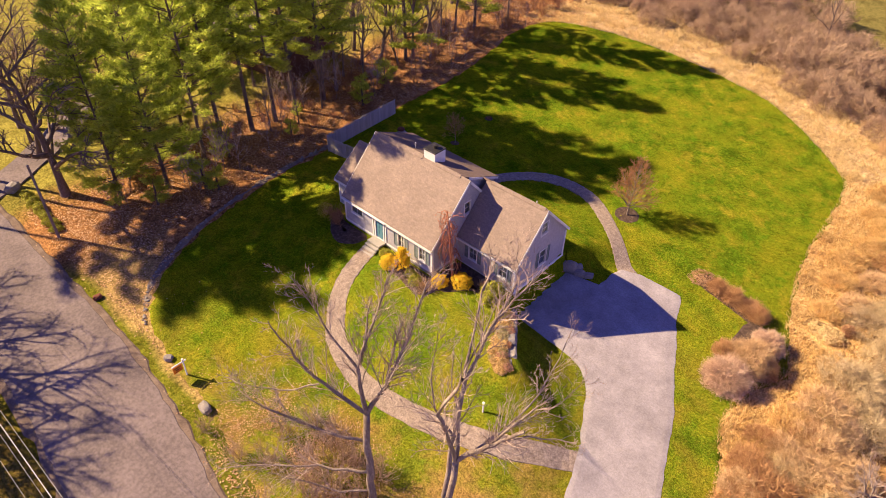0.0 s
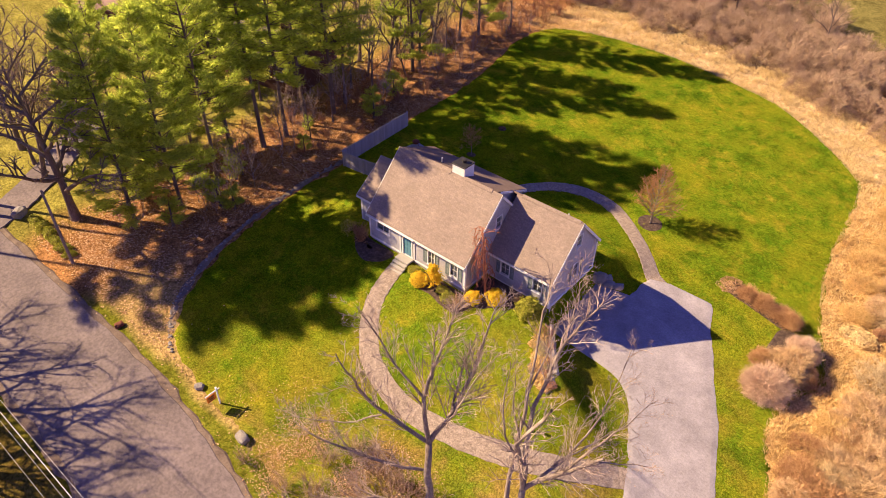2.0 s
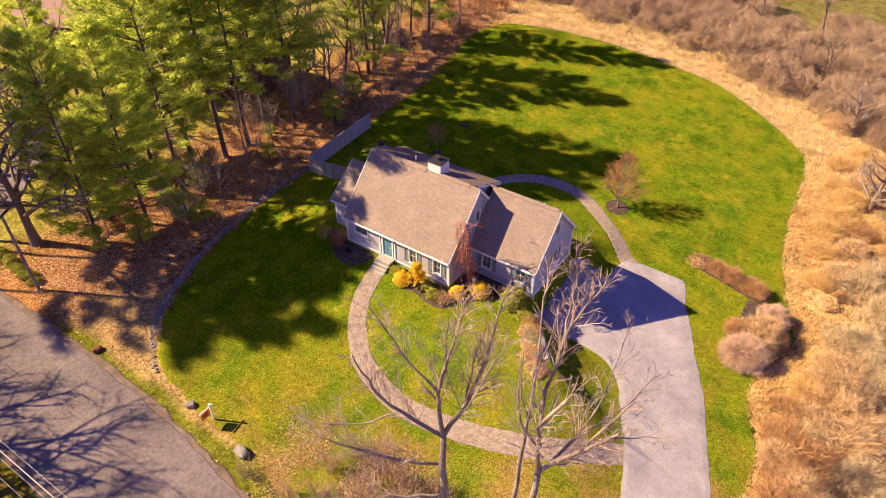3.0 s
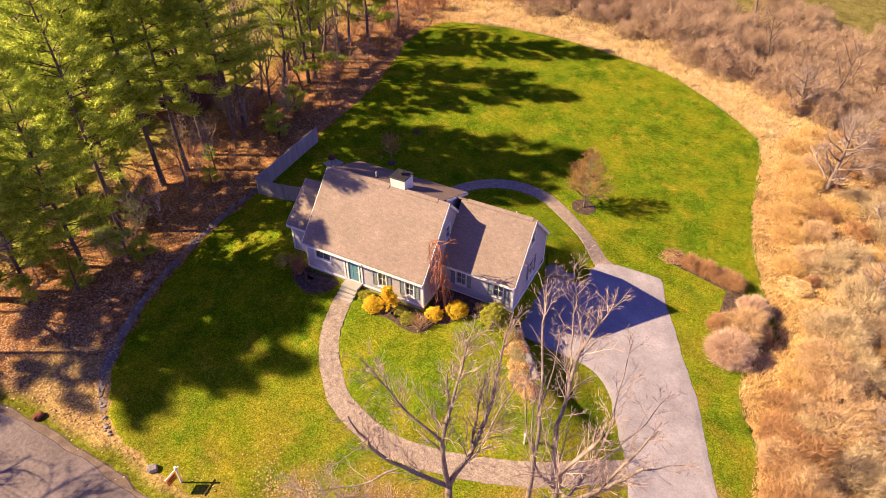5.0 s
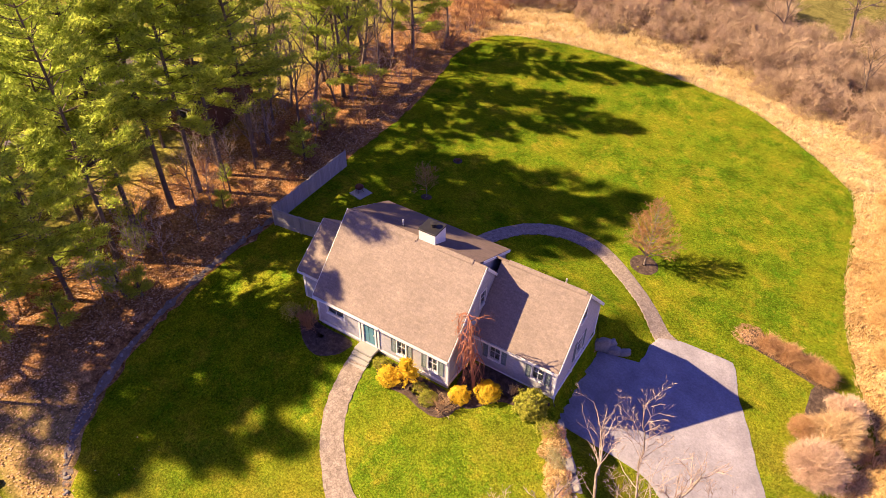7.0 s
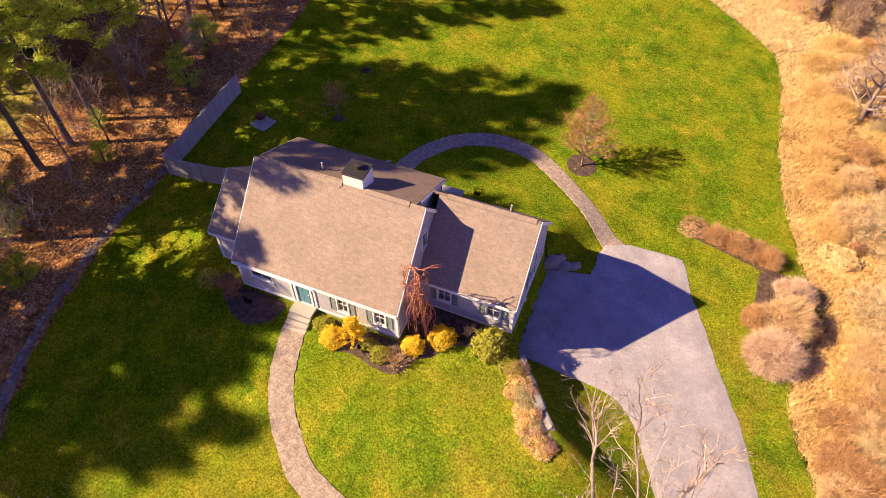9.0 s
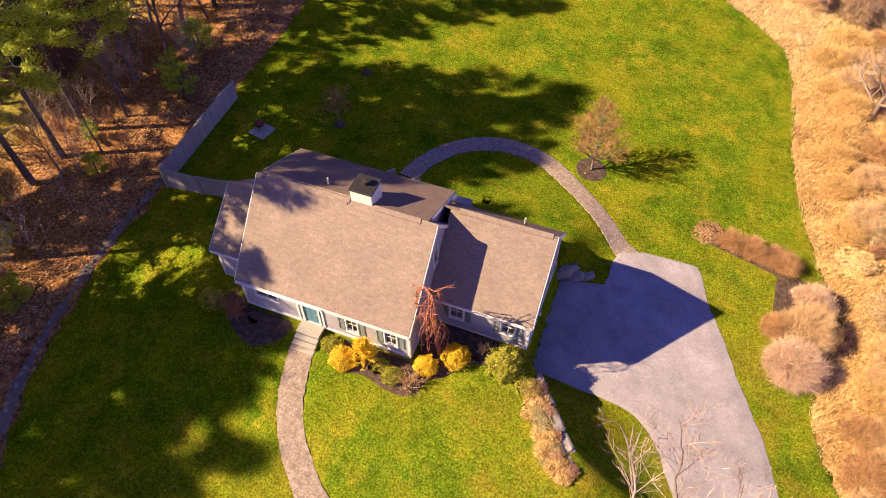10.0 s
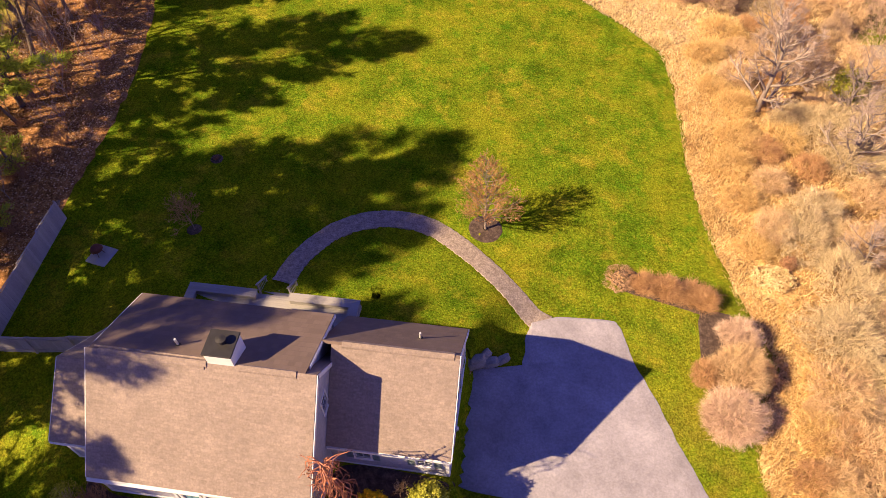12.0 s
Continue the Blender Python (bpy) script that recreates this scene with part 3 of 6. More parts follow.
ribbon("back_walk", BACK_WALK, 1.4, 0.045, GRAVEL, "pinkish gravel path arching behind the house", "path", seed=2)
ribbon("edge_path", [(-23.3, 18.5), (-22.9, 12.0), (-22.6, 7.0), (-22.8, 2.2), (-22.4, -3.7), (-21.3, -9.2), (-18.9, -14.6), (-16.4, -17.0)], 0.45, 0.02, EDGING, "narrow strip of grit and leaves edging the lawn", "path", 3, 0.2, seed=3)
ribbon("field_track", [(37.0, 45.5), (41.5, 48.6), (48.0, 51.5), (62.0, 56.0), (90.0, 64.0)], 4.2, 0.12, GRAVEL, "pale sandy track beside the green field", "track", 4, 0.25, seed=9)
ribbon("neighbour_driveway", [(-41, -21), (-42.5, -17), (-46, -11), (-50, -5), (-50, 3), (-46, 8)], 3.6, 0.12, ROAD, "grey asphalt drive of the neighbouring house", "driveway", 4, 0.1, seed=4)


# ---- the house ----
def wall(axis, at, thick, u0, u1, bottom, top, holes=()):
    """A wall with real openings. axis: the direction it runs, x or y; at: its outer face; top: a height, or a function of u."""
    crest = top if callable(top) else (lambda u: top)
    cuts = sorted({u0, u1, *[h[0] for h in holes], *[h[1] for h in holes], *[u for u in gable_peak(top, u0, u1)]})
    shape = Shape()
    for a, b in zip(cuts, cuts[1:]):
        level = bottom
        bands = []
        for h in sorted((h for h in holes if h[0] <= a and h[1] >= b), key=lambda h: h[2]):
            bands.append((level, level, h[2], h[2]))
            level = h[3]
        bands.append((level, level, crest(a), crest(b)))
        for la, lb, ha, hb in bands:
            c0, c1 = (at, at + thick) if thick > 0 else (at + thick, at)
            if axis == "x":
                shape.hexa([(a, c0, la), (b, c0, lb), (b, c1, lb), (a, c1, la), (a, c0, ha), (b, c0, hb), (b, c1, hb), (a, c1, ha)])
            else:
                shape.hexa([(c0, a, la), (c1, a, la), (c1, b, lb), (c0, b, lb), (c0, a, ha), (c1, a, ha), (c1, b, hb), (c0, b, hb)])
    return shape


def gable_peak(top, u0, u1):
    """Where a gable's two slopes meet."""
    return [top.peak] if callable(top) and u0 < top.peak < u1 else []


class Gable:
    """The height of a gable's two slopes."""

    def __init__(self, peak, height, front, rear, u_front, u_rear):
        self.peak, self.height, self.front, self.rear, self.u_front, self.u_rear = peak, height, front, rear, u_front, u_rear

    def __call__(self, u):
        if u <= self.peak:
            return self.height + (self.front - self.height) * (self.peak - u) / (self.peak - self.u_front)
        return self.height + (self.rear - self.height) * (u - self.peak) / (self.u_rear - self.peak)


def slab(x0, x1, y0, z0, y1, z1, thick):
    """A roof plane from (y0, z0) to (y1, z1), its thickness below."""
    n = Vector((0, z0 - z1, y1 - y0)).normalized() * thick
    if n.z < 0:
        n = -n
    low = [(x0, y0, z0), (x1, y0, z0), (x1, y1, z1), (x0, y1, z1)]
    return Shape().hexa([(x, y - n.y, z - n.z) for x, y, z in low] + low)


def roof_uv(slope):
    return lambda co: (co.x, math.hypot(co.y, co.z) if slope else co.y * 1.4)


def siding_uv(co):
    return (co.x + co.y, co.z)


def window(house, axis, at, out, u0, u1, z0, z1, bars=1, rails=1, shutters=0.0, name="window"):
    """Casing, sash bars and panes in an opening. out: -1 or 1, the side that faces outdoors."""
    def bit(shape, a, b, lo, hi, d0, d1):
        d0, d1 = sorted((at + out * d0, at + out * d1))
        return shape.box(a, b, d0, d1, lo, hi) if axis == "x" else shape.box(d0, d1, a, b, lo, hi)
    t = 0.09
    casing = Shape()
    for a, b, lo, hi in ((u0 - t, u0, z0 - t, z1 + t), (u1, u1 + t, z0 - t, z1 + t), (u0, u1, z1, z1 + t), (u0, u1, z0 - t, z0)):
        bit(casing, a, b, lo, hi, -0.06, 0.035)
    frame_part = part(name, casing, WHITE, house, "white painted window casing")
    sill = bit(Shape(), u0 - t - 0.03, u1 + t + 0.03, z0 - t - 0.045, z0 - t, -0.02, 0.08)
    part("sill", sill, WHITE, frame_part)
    sash = Shape()
    w = 0.04
    for k in range(bars + 2):
        u = u0 + (u1 - u0) * k / (bars + 1)
        u = min(max(u, u0 + w / 2), u1 - w / 2)
        bit(sash, u - w / 2, u + w / 2, z0, z1, -0.07, -0.03)
    for k in range(rails + 2):
        z = z0 + (z1 - z0) * k / (rails + 1)
        z = min(max(z, z0 + w / 2), z1 - w / 2)
        bit(sash, u0 + w, u1 - w, z - w / 2, z + w / 2, -0.068, -0.032)
    part("sash", sash, WHITE, frame_part)
    for k in range(bars + 1):
        a, b = u0 + (u1 - u0) * k / (bars + 1) + 0.02, u0 + (u1 - u0) * (k + 1) / (bars + 1) - 0.02
        part("pane", bit(Shape(), a, b, z0 + 0.02, z1 - 0.02, -0.056, -0.050), GLASS, frame_part)
    # folded sheet added behind the panes, so that they read grey, not black
    backing = Shape()
    for k in range(10):
        a, b = u0 + (u1 - u0) * k / 10, u0 + (u1 - u0) * (k + 1) / 10
        bit(backing, a + 0.004, b - 0.004, z0 + 0.02, z1 - 0.02, -0.19 - 0.02 * (k % 2), -0.17 - 0.02 * (k % 2))
    part("curtain", backing, PANEBACK, frame_part, "grey folded sheet added to brighten the panes")
    if shutters:
        for a, b in ((u0 - t - 0.02 - shutters, u0 - t - 0.02), (u1 + t + 0.02, u1 + t + 0.02 + shutters)):
            leaf = Shape()
            for lo, hi in ((z0 - t, z0 - t + 0.08), (z1 + t - 0.08, z1 + t), ((z0 + z1) / 2 - 0.04, (z0 + z1) / 2 + 0.04)):
                bit(leaf, a + 0.05, b - 0.05, lo, hi, 0.003, 0.038)
            for e in (a, b - 0.05):
                bit(leaf, e, e + 0.05, z0 - t, z1 + t, 0.003, 0.04)
            count = 14
            for k in range(count):
                lo = z0 - t + (z1 - z0 + 2 * t) * k / count
                bit(leaf, a + 0.05, b - 0.05, lo, lo + 0.06, 0.003, 0.025 if k % 2 else 0.018)
            part("shutter", leaf, SHUTTER, house, "grey-green louvred shutter")


def build_house():
    house = thing("house", "grey-shingled cape house with brown shingle roof and garage wing", "house")
    T = 0.18
    # main block
    main = Gable(4.4, 6.75, 2.15, 2.15, 0.0, 8.8)
    front_windows = [(-9.9, -8.5, 1.02, 1.82), (-4.0, -3.35, 0.42, 1.78), (-1.58, -0.90, 0.45, 1.78)]
    door_hole = (-6.78, -5.86, -0.05, 1.95)
    part("wall", wall("x", 0.25, T, -10.8, -0.05, -0.12, 2.35, front_windows + [door_hole]), SIDING, house, uv=siding_uv)
    part("wall", wall("y", -0.05, -T, 0.43, 8.45, -0.12, main, [(4.0, 4.65, 3.75, 4.85)]), SIDING, house, uv=siding_uv)
    part("wall", wall("y", -10.8, T, 0.43, 8.45, -0.12, main), SIDING, house, uv=siding_uv)
    part("wall", wall("x", 8.45, -T, -10.6, -0.6, -0.9, 5.0, [(-6.6, -4.9, 0.0, 2.0), (-9.6, -8.6, 0.8, 1.9), (-3.4, -2.4, 0.8, 1.9)]), SIDING, house, uv=siding_uv)
    part("foundation", Shape().box(-10.75, -0.1, 0.3, 8.4, -3.2, -0.12), CONCRETE, house, "grey concrete foundation")
    part("floor_slab", Shape().box(-10.6, -0.25, 0.45, 8.25, -0.12, -0.06), DECKWOOD, house)
    roofs = [part("roof", slab(-10.95, 0.02, 0.0, 2.28, 4.4, 6.97, 0.16), ROOF, house, "brown asphalt shingle roof", uv=roof_uv(1)),
             part("roof", slab(-10.95, 0.02, 8.8, 2.28, 4.4, 6.97, 0.16), ROOF, house, "brown asphalt shingle roof", uv=roof_uv(1)),
             part("dormer_roof", slab(-10.78, -0.50, 8.72, 5.14, 4.42, 6.99, 0.14), REARROOF, house, "low-sloped dormer roof of dark brown shingles", uv=roof_uv(1))]
    cheek = lambda x: Shape().hexa([(x, 4.6, 6.4), (x + 0.12, 4.6, 6.4), (x + 0.12, 8.45, 2.4), (x, 8.45, 2.4), (x, 4.6, 6.74), (x + 0.12, 4.6, 6.74), (x + 0.12, 8.45, 5.08), (x, 8.45, 5.08)])
    part("dormer_cheek", cheek(-0.72), SIDING, house, uv=siding_uv)
    part("dormer_cheek", cheek(-10.7), SIDING, house, uv=siding_uv)

    def rake(x, y0, z0, y1, z1, deep=0.2, thick=0.05):
        n = Vector((0, -(z1 - z0), y1 - y0)).normalized()
        n = n if n.z > 0 else -n
        a, b = Vector((x, y0, z0)), Vector((x, y1, z1))
        d = n * -deep
        pts = [a + d, a + d + Vector((thick, 0, 0)), b + d + Vector((thick, 0, 0)), b + d]
        top = [a, a + Vector((thick, 0, 0)), b + Vector((thick, 0, 0)), b]
        part("rake_board", Shape().hexa([*pts, *top]), WHITE, house, "white painted rake board")

    for x in (0.03, -11.0):
        rake(x, 0.0, 2.25, 4.4, 6.94)
        rake(x, 4.4, 6.94, 8.8, 2.25)
    rake(-0.49, 4.9, 6.76, 8.72, 5.10, 0.18)
    rake(-10.84, 4.9, 6.76, 8.72, 5.10, 0.18)
    part("fascia", Shape().box(-10.95, 0.02, -0.05, 0.02, 2.02, 2.22), WHITE, house, "white fascia board")
    part("soffit", Shape().box(-10.8, -0.05, 0.02, 0.25, 2.06, 2.09), WHITE, house)
    part("fascia", Shape().box(-10.78, -0.5, 8.70, 8.75, 4.88, 5.08), WHITE, house)
    part("gutter", Shape().box(-10.9, -5.3, -0.14, -0.055, 2.12, 2.21), WHITE, house, "white metal gutter")
    for x in (-10.86, -0.19):
        part("corner_board", Shape().box(x, x + 0.16, 0.215, 0.25, -0.12, 2.05), WHITE, house)
    part("corner_board", Shape().box(-0.047, -0.015, 0.215, 0.37, -0.12, 2.1), WHITE, house)
    part("water_table", Shape().box(-10.85, 0.0, 0.20, 0.247, -0.30, -0.12), WHITE, house, "white board along the foot of the wall")
    part("water_table", Shape().box(-0.047, 0.0, 0.25, 3.3, -0.30, -0.12), WHITE, house)
    for k, h in enumerate(front_windows):
        window(house, "x", 0.25, -1, *h, bars=1, rails=0 if k == 0 else 1, shutters=0.0 if k == 0 else 0.40)
    window(house, "y", -0.05, 1, 4.0, 4.65, 3.75, 4.85, 0, 1)
    # ridge vent and pipes
    part("ridge_vent", Shape().hexa([(-10.6, 4.12, 6.70), (-5.2, 4.12, 6.70), (-5.2, 4.68, 6.86), (-10.6, 4.68, 6.86), (-10.6, 4.2, 6.84), (-5.2, 4.2, 6.84), (-5.2, 4.6, 6.97), (-10.6, 4.6, 6.97)]), ROOF, house, uv=roof_uv(1))
    vent = lambda x0, x1, y, z: Shape().hexa([(x0, y - 0.20, z - 0.24), (x1, y - 0.20, z - 0.24), (x1, y + 0.2, z - 0.14), (x0, y + 0.2, z - 0.14), (x0, y - 0.17, z - 0.14), (x1, y - 0.17, z - 0.14), (x1, y, z + 0.05), (x0, y, z + 0.05)])
    part("ridge_vent", vent(-10.3, -5.1, 4.4, 7.0), ROOF, house, uv=roof_uv(1))
    part("ridge_vent", vent(-3.6, -0.9, 4.4, 7.0), ROOF, house, uv=roof_uv(1))

    def pipe(x, y, z0, z1, r=0.055):
        p = part("vent_pipe", Shape().tube([(x, y, z0), (x, y, z1)], [r, r], 10, True), PALEMETAL, house, "pale metal vent pipe")
        part("collar", Shape().tube([(x, y, z0 + 0.12), (x, y, z0 + 0.2)], [r + 0.09, r + 0.02], 10, True), DARKMETAL, p)

    pipe(-6.9, 5.25, 6.5, 7.15)
    pipe(3.95, 8.3, 4.3, 4.95)
    # chimney
    chimney = part("chimney", Shape().box(-5.05, -3.76, 4.36, 5.62, 5.9, 7.70), WHITE, house, "white painted chimney", bevel=0.02)
    cap = Shape().box(-5.10, -3.71, 4.31, 5.67, 7.704, 7.80)
    part("cap", cap, DARKMETAL, chimney, "dark metal chimney cap", bevel=0.015)
    part("flue", Shape().tube([(-4.35, 5.05, 7.8), (-4.35, 5.05, 7.98)], [0.17, 0.17], 14, True), DARKMETAL, chimney)
    part("flue_cap", Shape().tube([(-4.35, 5.05, 8.06), (-4.35, 5.05, 8.09), (-4.35, 5.05, 8.13)], [0.24, 0.24, 0.05], 14, True), DARKMETAL, chimney)
    for a in range(3):
        q = (-4.35 + 0.14 * math.cos(2.1 * a), 5.05 + 0.14 * math.sin(2.1 * a))
        part("cap_strut", Shape().tube([(*q, 7.97), (*q, 8.07)], [0.012, 0.012], 5, True), DARKMETAL, chimney)
    part("flashing", Shape().box(-5.12, -3.69, 4.33, 4.355, 6.75, 6.86), DARKMETAL, chimney)
    # front door
    door = part("front_door", Shape().box(-6.76, -5.88, 0.27, 0.32, -0.05, 1.94), DOOR, house, "blue-green painted panelled front door")
    for a, b, lo, hi in ((-6.66, -6.38, 0.1, 0.8), (-6.26, -5.98, 0.1, 0.8), (-6.66, -6.38, 0.95, 1.75), (-6.26, -5.98, 0.95, 1.75)):
        part("door_panel", Shape().box(a, b, 0.255, 0.269, lo, hi), DOOR, door, bevel=0.006)
    part("door_knob", Shape().tube([(-5.97, 0.27, 0.9), (-5.97, 0.20, 0.9)], [0.03, 0.035], 8, True), PALEMETAL, door, "metal door knob")
    for a, b in ((-7.2, -7.06), (-6.94, -6.79), (-5.85, -5.72), (-5.60, -5.47)):
        part("door_casing", Shape().box(a, b, 0.19, 0.248, -0.12, 2.0), WHITE, house)
    for a, b in ((-7.06, -6.94), (-5.72, -5.60)):
        part("sidelight", Shape().box(a, b, 0.225, 0.246, 0.1, 1.95), SHUTTER, house)
    part("door_head", Shape().box(-7.25, -5.42, 0.18, 0.249, 1.96, 2.06), WHITE, house)
    # garage wing
    wing = Gable(6.7, 5.80, 2.0, 2.2, 3.1, 10.4)
    wing_windows = [(1.22, 2.02, 0.36, 1.62), (4.38, 5.18, 0.36, 1.62)]
    part("wall", wall("x", 3.35, T, -0.05, 6.0, -0.5, 2.15, wing_windows), SIDING, house, uv=siding_uv)
    part("wall", wall("y", 6.0, -T, 3.53, 10.0, -0.5, wing, [(6.4, 7.15, 3.62, 4.66), (6.55, 7.45, 0.32, 1.75)]), SIDING, house, uv=siding_uv)
    part("wall", wall("x", 10.2, -T, -0.4, 6.0, -1.6, 2.2, [(2.4, 3.4, 0.4, 1.6)]), SIDING, house, uv=siding_uv)
    part("garage_wall", wall("y", 6.0, -0.22, 3.37, 10.18, -3.3, -0.5, [(3.75, 6.15, -3.0, -0.85), (6.75, 9.3, -3.0, -0.85), (9.45, 10.0, -2.3, -0.8)]), CONCRETE, house, "painted concrete garage wall")
    part("garage_wall", wall("x", 3.37, 0.2, -0.05, 5.78, -3.3, -0.5), CONCRETE, house)
    part("garage_wall", wall("x", 10.18, -0.2, -0.05, 5.78, -3.3, -1.6), CONCRETE, house)
    part("garage_floor", Shape().box(0.0, 5.9, 3.6, 9.95, -3.3, -3.05), CONCRETE, house)
    part("roof", slab(-0.02, 6.15, 3.08, 2.05, 6.7, 6.02, 0.15), ROOF, house, "brown asphalt shingle roof", uv=roof_uv(1))
    part("roof", slab(-0.60, 6.15, 10.45, 2.25, 6.7, 6.02, 0.15), REARROOF, house, "rear slope of dark brown shingles", uv=roof_uv(1))
    part("ridge_vent", vent(0.5, 5.9, 6.7, 6.04), ROOF, house, uv=roof_uv(1))
    rake(6.16, 3.08, 2.02, 6.7, 5.99)
    rake(6.16, 6.7, 5.99, 10.45, 2.22)
    part("fascia", Shape().box(0.0, 6.15, 3.03, 3.10, 1.80, 1.99), WHITE, house)
    part("fascia", Shape().box(-0.6, 6.15, 10.44, 10.50, 1.98, 2.16), WHITE, house)
    part("soffit", Shape().box(0.0, 6.0, 3.10, 3.348, 1.83, 1.86), WHITE, house)
    part("corner_board", Shape().box(5.86, 6.04, 3.31, 3.348, -0.5, 1.85), WHITE, house)
    part("corner_board", Shape().box(6.003, 6.04, 3.35, 3.5, -0.5, 2.0), WHITE, house)
    part("corner_board", Shape().box(6.003, 6.04, 10.02, 10.2, -0.5, 2.05), WHITE, house)
    part("water_table", Shape().box(0.0, 6.05, 3.29, 3.346, -0.68, -0.5), WHITE, house)
    part("band_board", Shape().box(6.003, 6.07, 3.35, 10.22, -0.70, -0.48), WHITE, house, "white band board over the garage doors")
    for h in wing_windows:
        window(house, "x", 3.35, -1, *h, bars=1, rails=1, shutters=0.36)
    window(house, "y", 6.0, 1, 6.4, 7.15, 3.62, 4.66, 0, 1)
    window(house, "y", 6.0, 1, 6.55, 7.45, 0.32, 1.75, 0, 1, shutters=0.36)
    part("basement_vent", Shape().box(3.7, 4.5, 3.33, 3.365, -0.95, -0.72), DARKMETAL, house)
    part("basement_vent", Shape().box(1.2, 1.8, 3.33, 3.365, -0.95, -0.72), DARKMETAL, house)
    for y0, y1 in ((3.75, 6.15), (6.75, 9.3)):
        leaf = part("garage_door", Shape().box(5.86, 5.92, y0, y1, -3.0, -0.85), WHITE, house, "white panelled garage door")
        for r in range(4):
            for c in range(4):
                a, b = y0 + (y1 - y0) * c / 4 + 0.06, y0 + (y1 - y0) * (c + 1) / 4 - 0.06
                lo = -2.96 + r * 0.53
                part("door_panel", Shape().box(5.921, 5.935, a, b, lo, lo + 0.42), WHITE, leaf, bevel=0.005)
        for a, b, lo, hi in ((y0 - 0.1, y0, -3.0, -0.75), (y1, y1 + 0.1, -3.0, -0.75), (y0 - 0.1, y1 + 0.1, -0.85, -0.75)):
            part("door_casing", Shape().box(6.002, 6.03, a, b, lo, hi), WHITE, house)
    part("side_window", Shape().box(5.88, 5.90, 9.45, 10.0, -2.3, -0.8), GLASS, house)
    light_fixture = part("wall_lamp", Shape().box(6.08, 6.2, 5.7, 5.85, -0.4, -0.15), WHITE, house, "small white outdoor wall lamp", bevel=0.02)
    part("lamp_arm", Shape().tube([(6.0, 5.77, -0.2), (6.1, 5.77, -0.15)], [0.02, 0.02], 6, True), WHITE, light_fixture)
    # small side wing
    small = Gable(4.75, 4.55, 2.15, 2.15, 1.5, 8.0)
    part("wall", wall("x", 1.75, T, -13.4, -10.8, -0.4, 2.3, [(-12.0, -11.3, 0.5, 1.7)]), SIDING, house, uv=siding_uv)
    part("wall", wall("y", -13.4, T, 1.93, 7.75, -0.4, small), SIDING, house, uv=siding_uv)
    part("wall", wall("x", 7.75, -T, -13.4, -10.8, -0.9, 2.3), SIDING, house, uv=siding_uv)
    part("foundation", Shape().box(-13.35, -10.8, 1.8, 7.7, -3.0, -0.4), CONCRETE, house)
    part("roof", slab(-13.65, -10.9, 1.45, 2.22, 4.75, 4.82, 0.14), ROOF, house, "brown asphalt shingle roof", uv=roof_uv(1))
    part("roof", slab(-13.65, -10.9, 8.05, 2.22, 4.75, 4.82, 0.14), ROOF, house, "brown asphalt shingle roof", uv=roof_uv(1))
    rake(-13.70, 1.45, 2.19, 4.75, 4.79, 0.18)
    rake(-13.70, 4.75, 4.79, 8.05, 2.19, 0.18)
    part("fascia", Shape().box(-13.65, -10.9, 1.40, 1.46, 1.98, 2.16), WHITE, house)
    part("corner_board", Shape().box(-13.45, -13.28, 1.71, 1.748, -0.4, 2.05), WHITE, house)
    part("water_table", Shape().box(-13.45, -10.8, 1.69, 1.747, -0.55, -0.4), WHITE, house)
    window(house, "x", 1.75, -1, -12.0, -11.3, 0.5, 1.7, 0, 1)
    return house


build_house()


# ---- round the house ----
def build_steps():
    steps = thing("front_steps", "grey stone front steps with four treads", "steps", (-6.3, 0.2, -0.9))
    for k in range(4):
        z1 = -0.12 - 0.19 * k
        y0 = -0.62 - 0.30 * k
        tread = Shape().box(-0.75, 0.75, y0 - 0.2, 0.0 if k == 0 else y0 + 0.10, z1 + 0.9 - 0.18 - (0.5 if k == 3 else 0), z1 + 0.9)
        part("tread", tread, CONCRETE, steps, bevel=0.015)
    part("step_base", Shape().box(-0.7, 0.7, -1.2, -0.02, -0.6, 0.05), CONCRETE, steps)


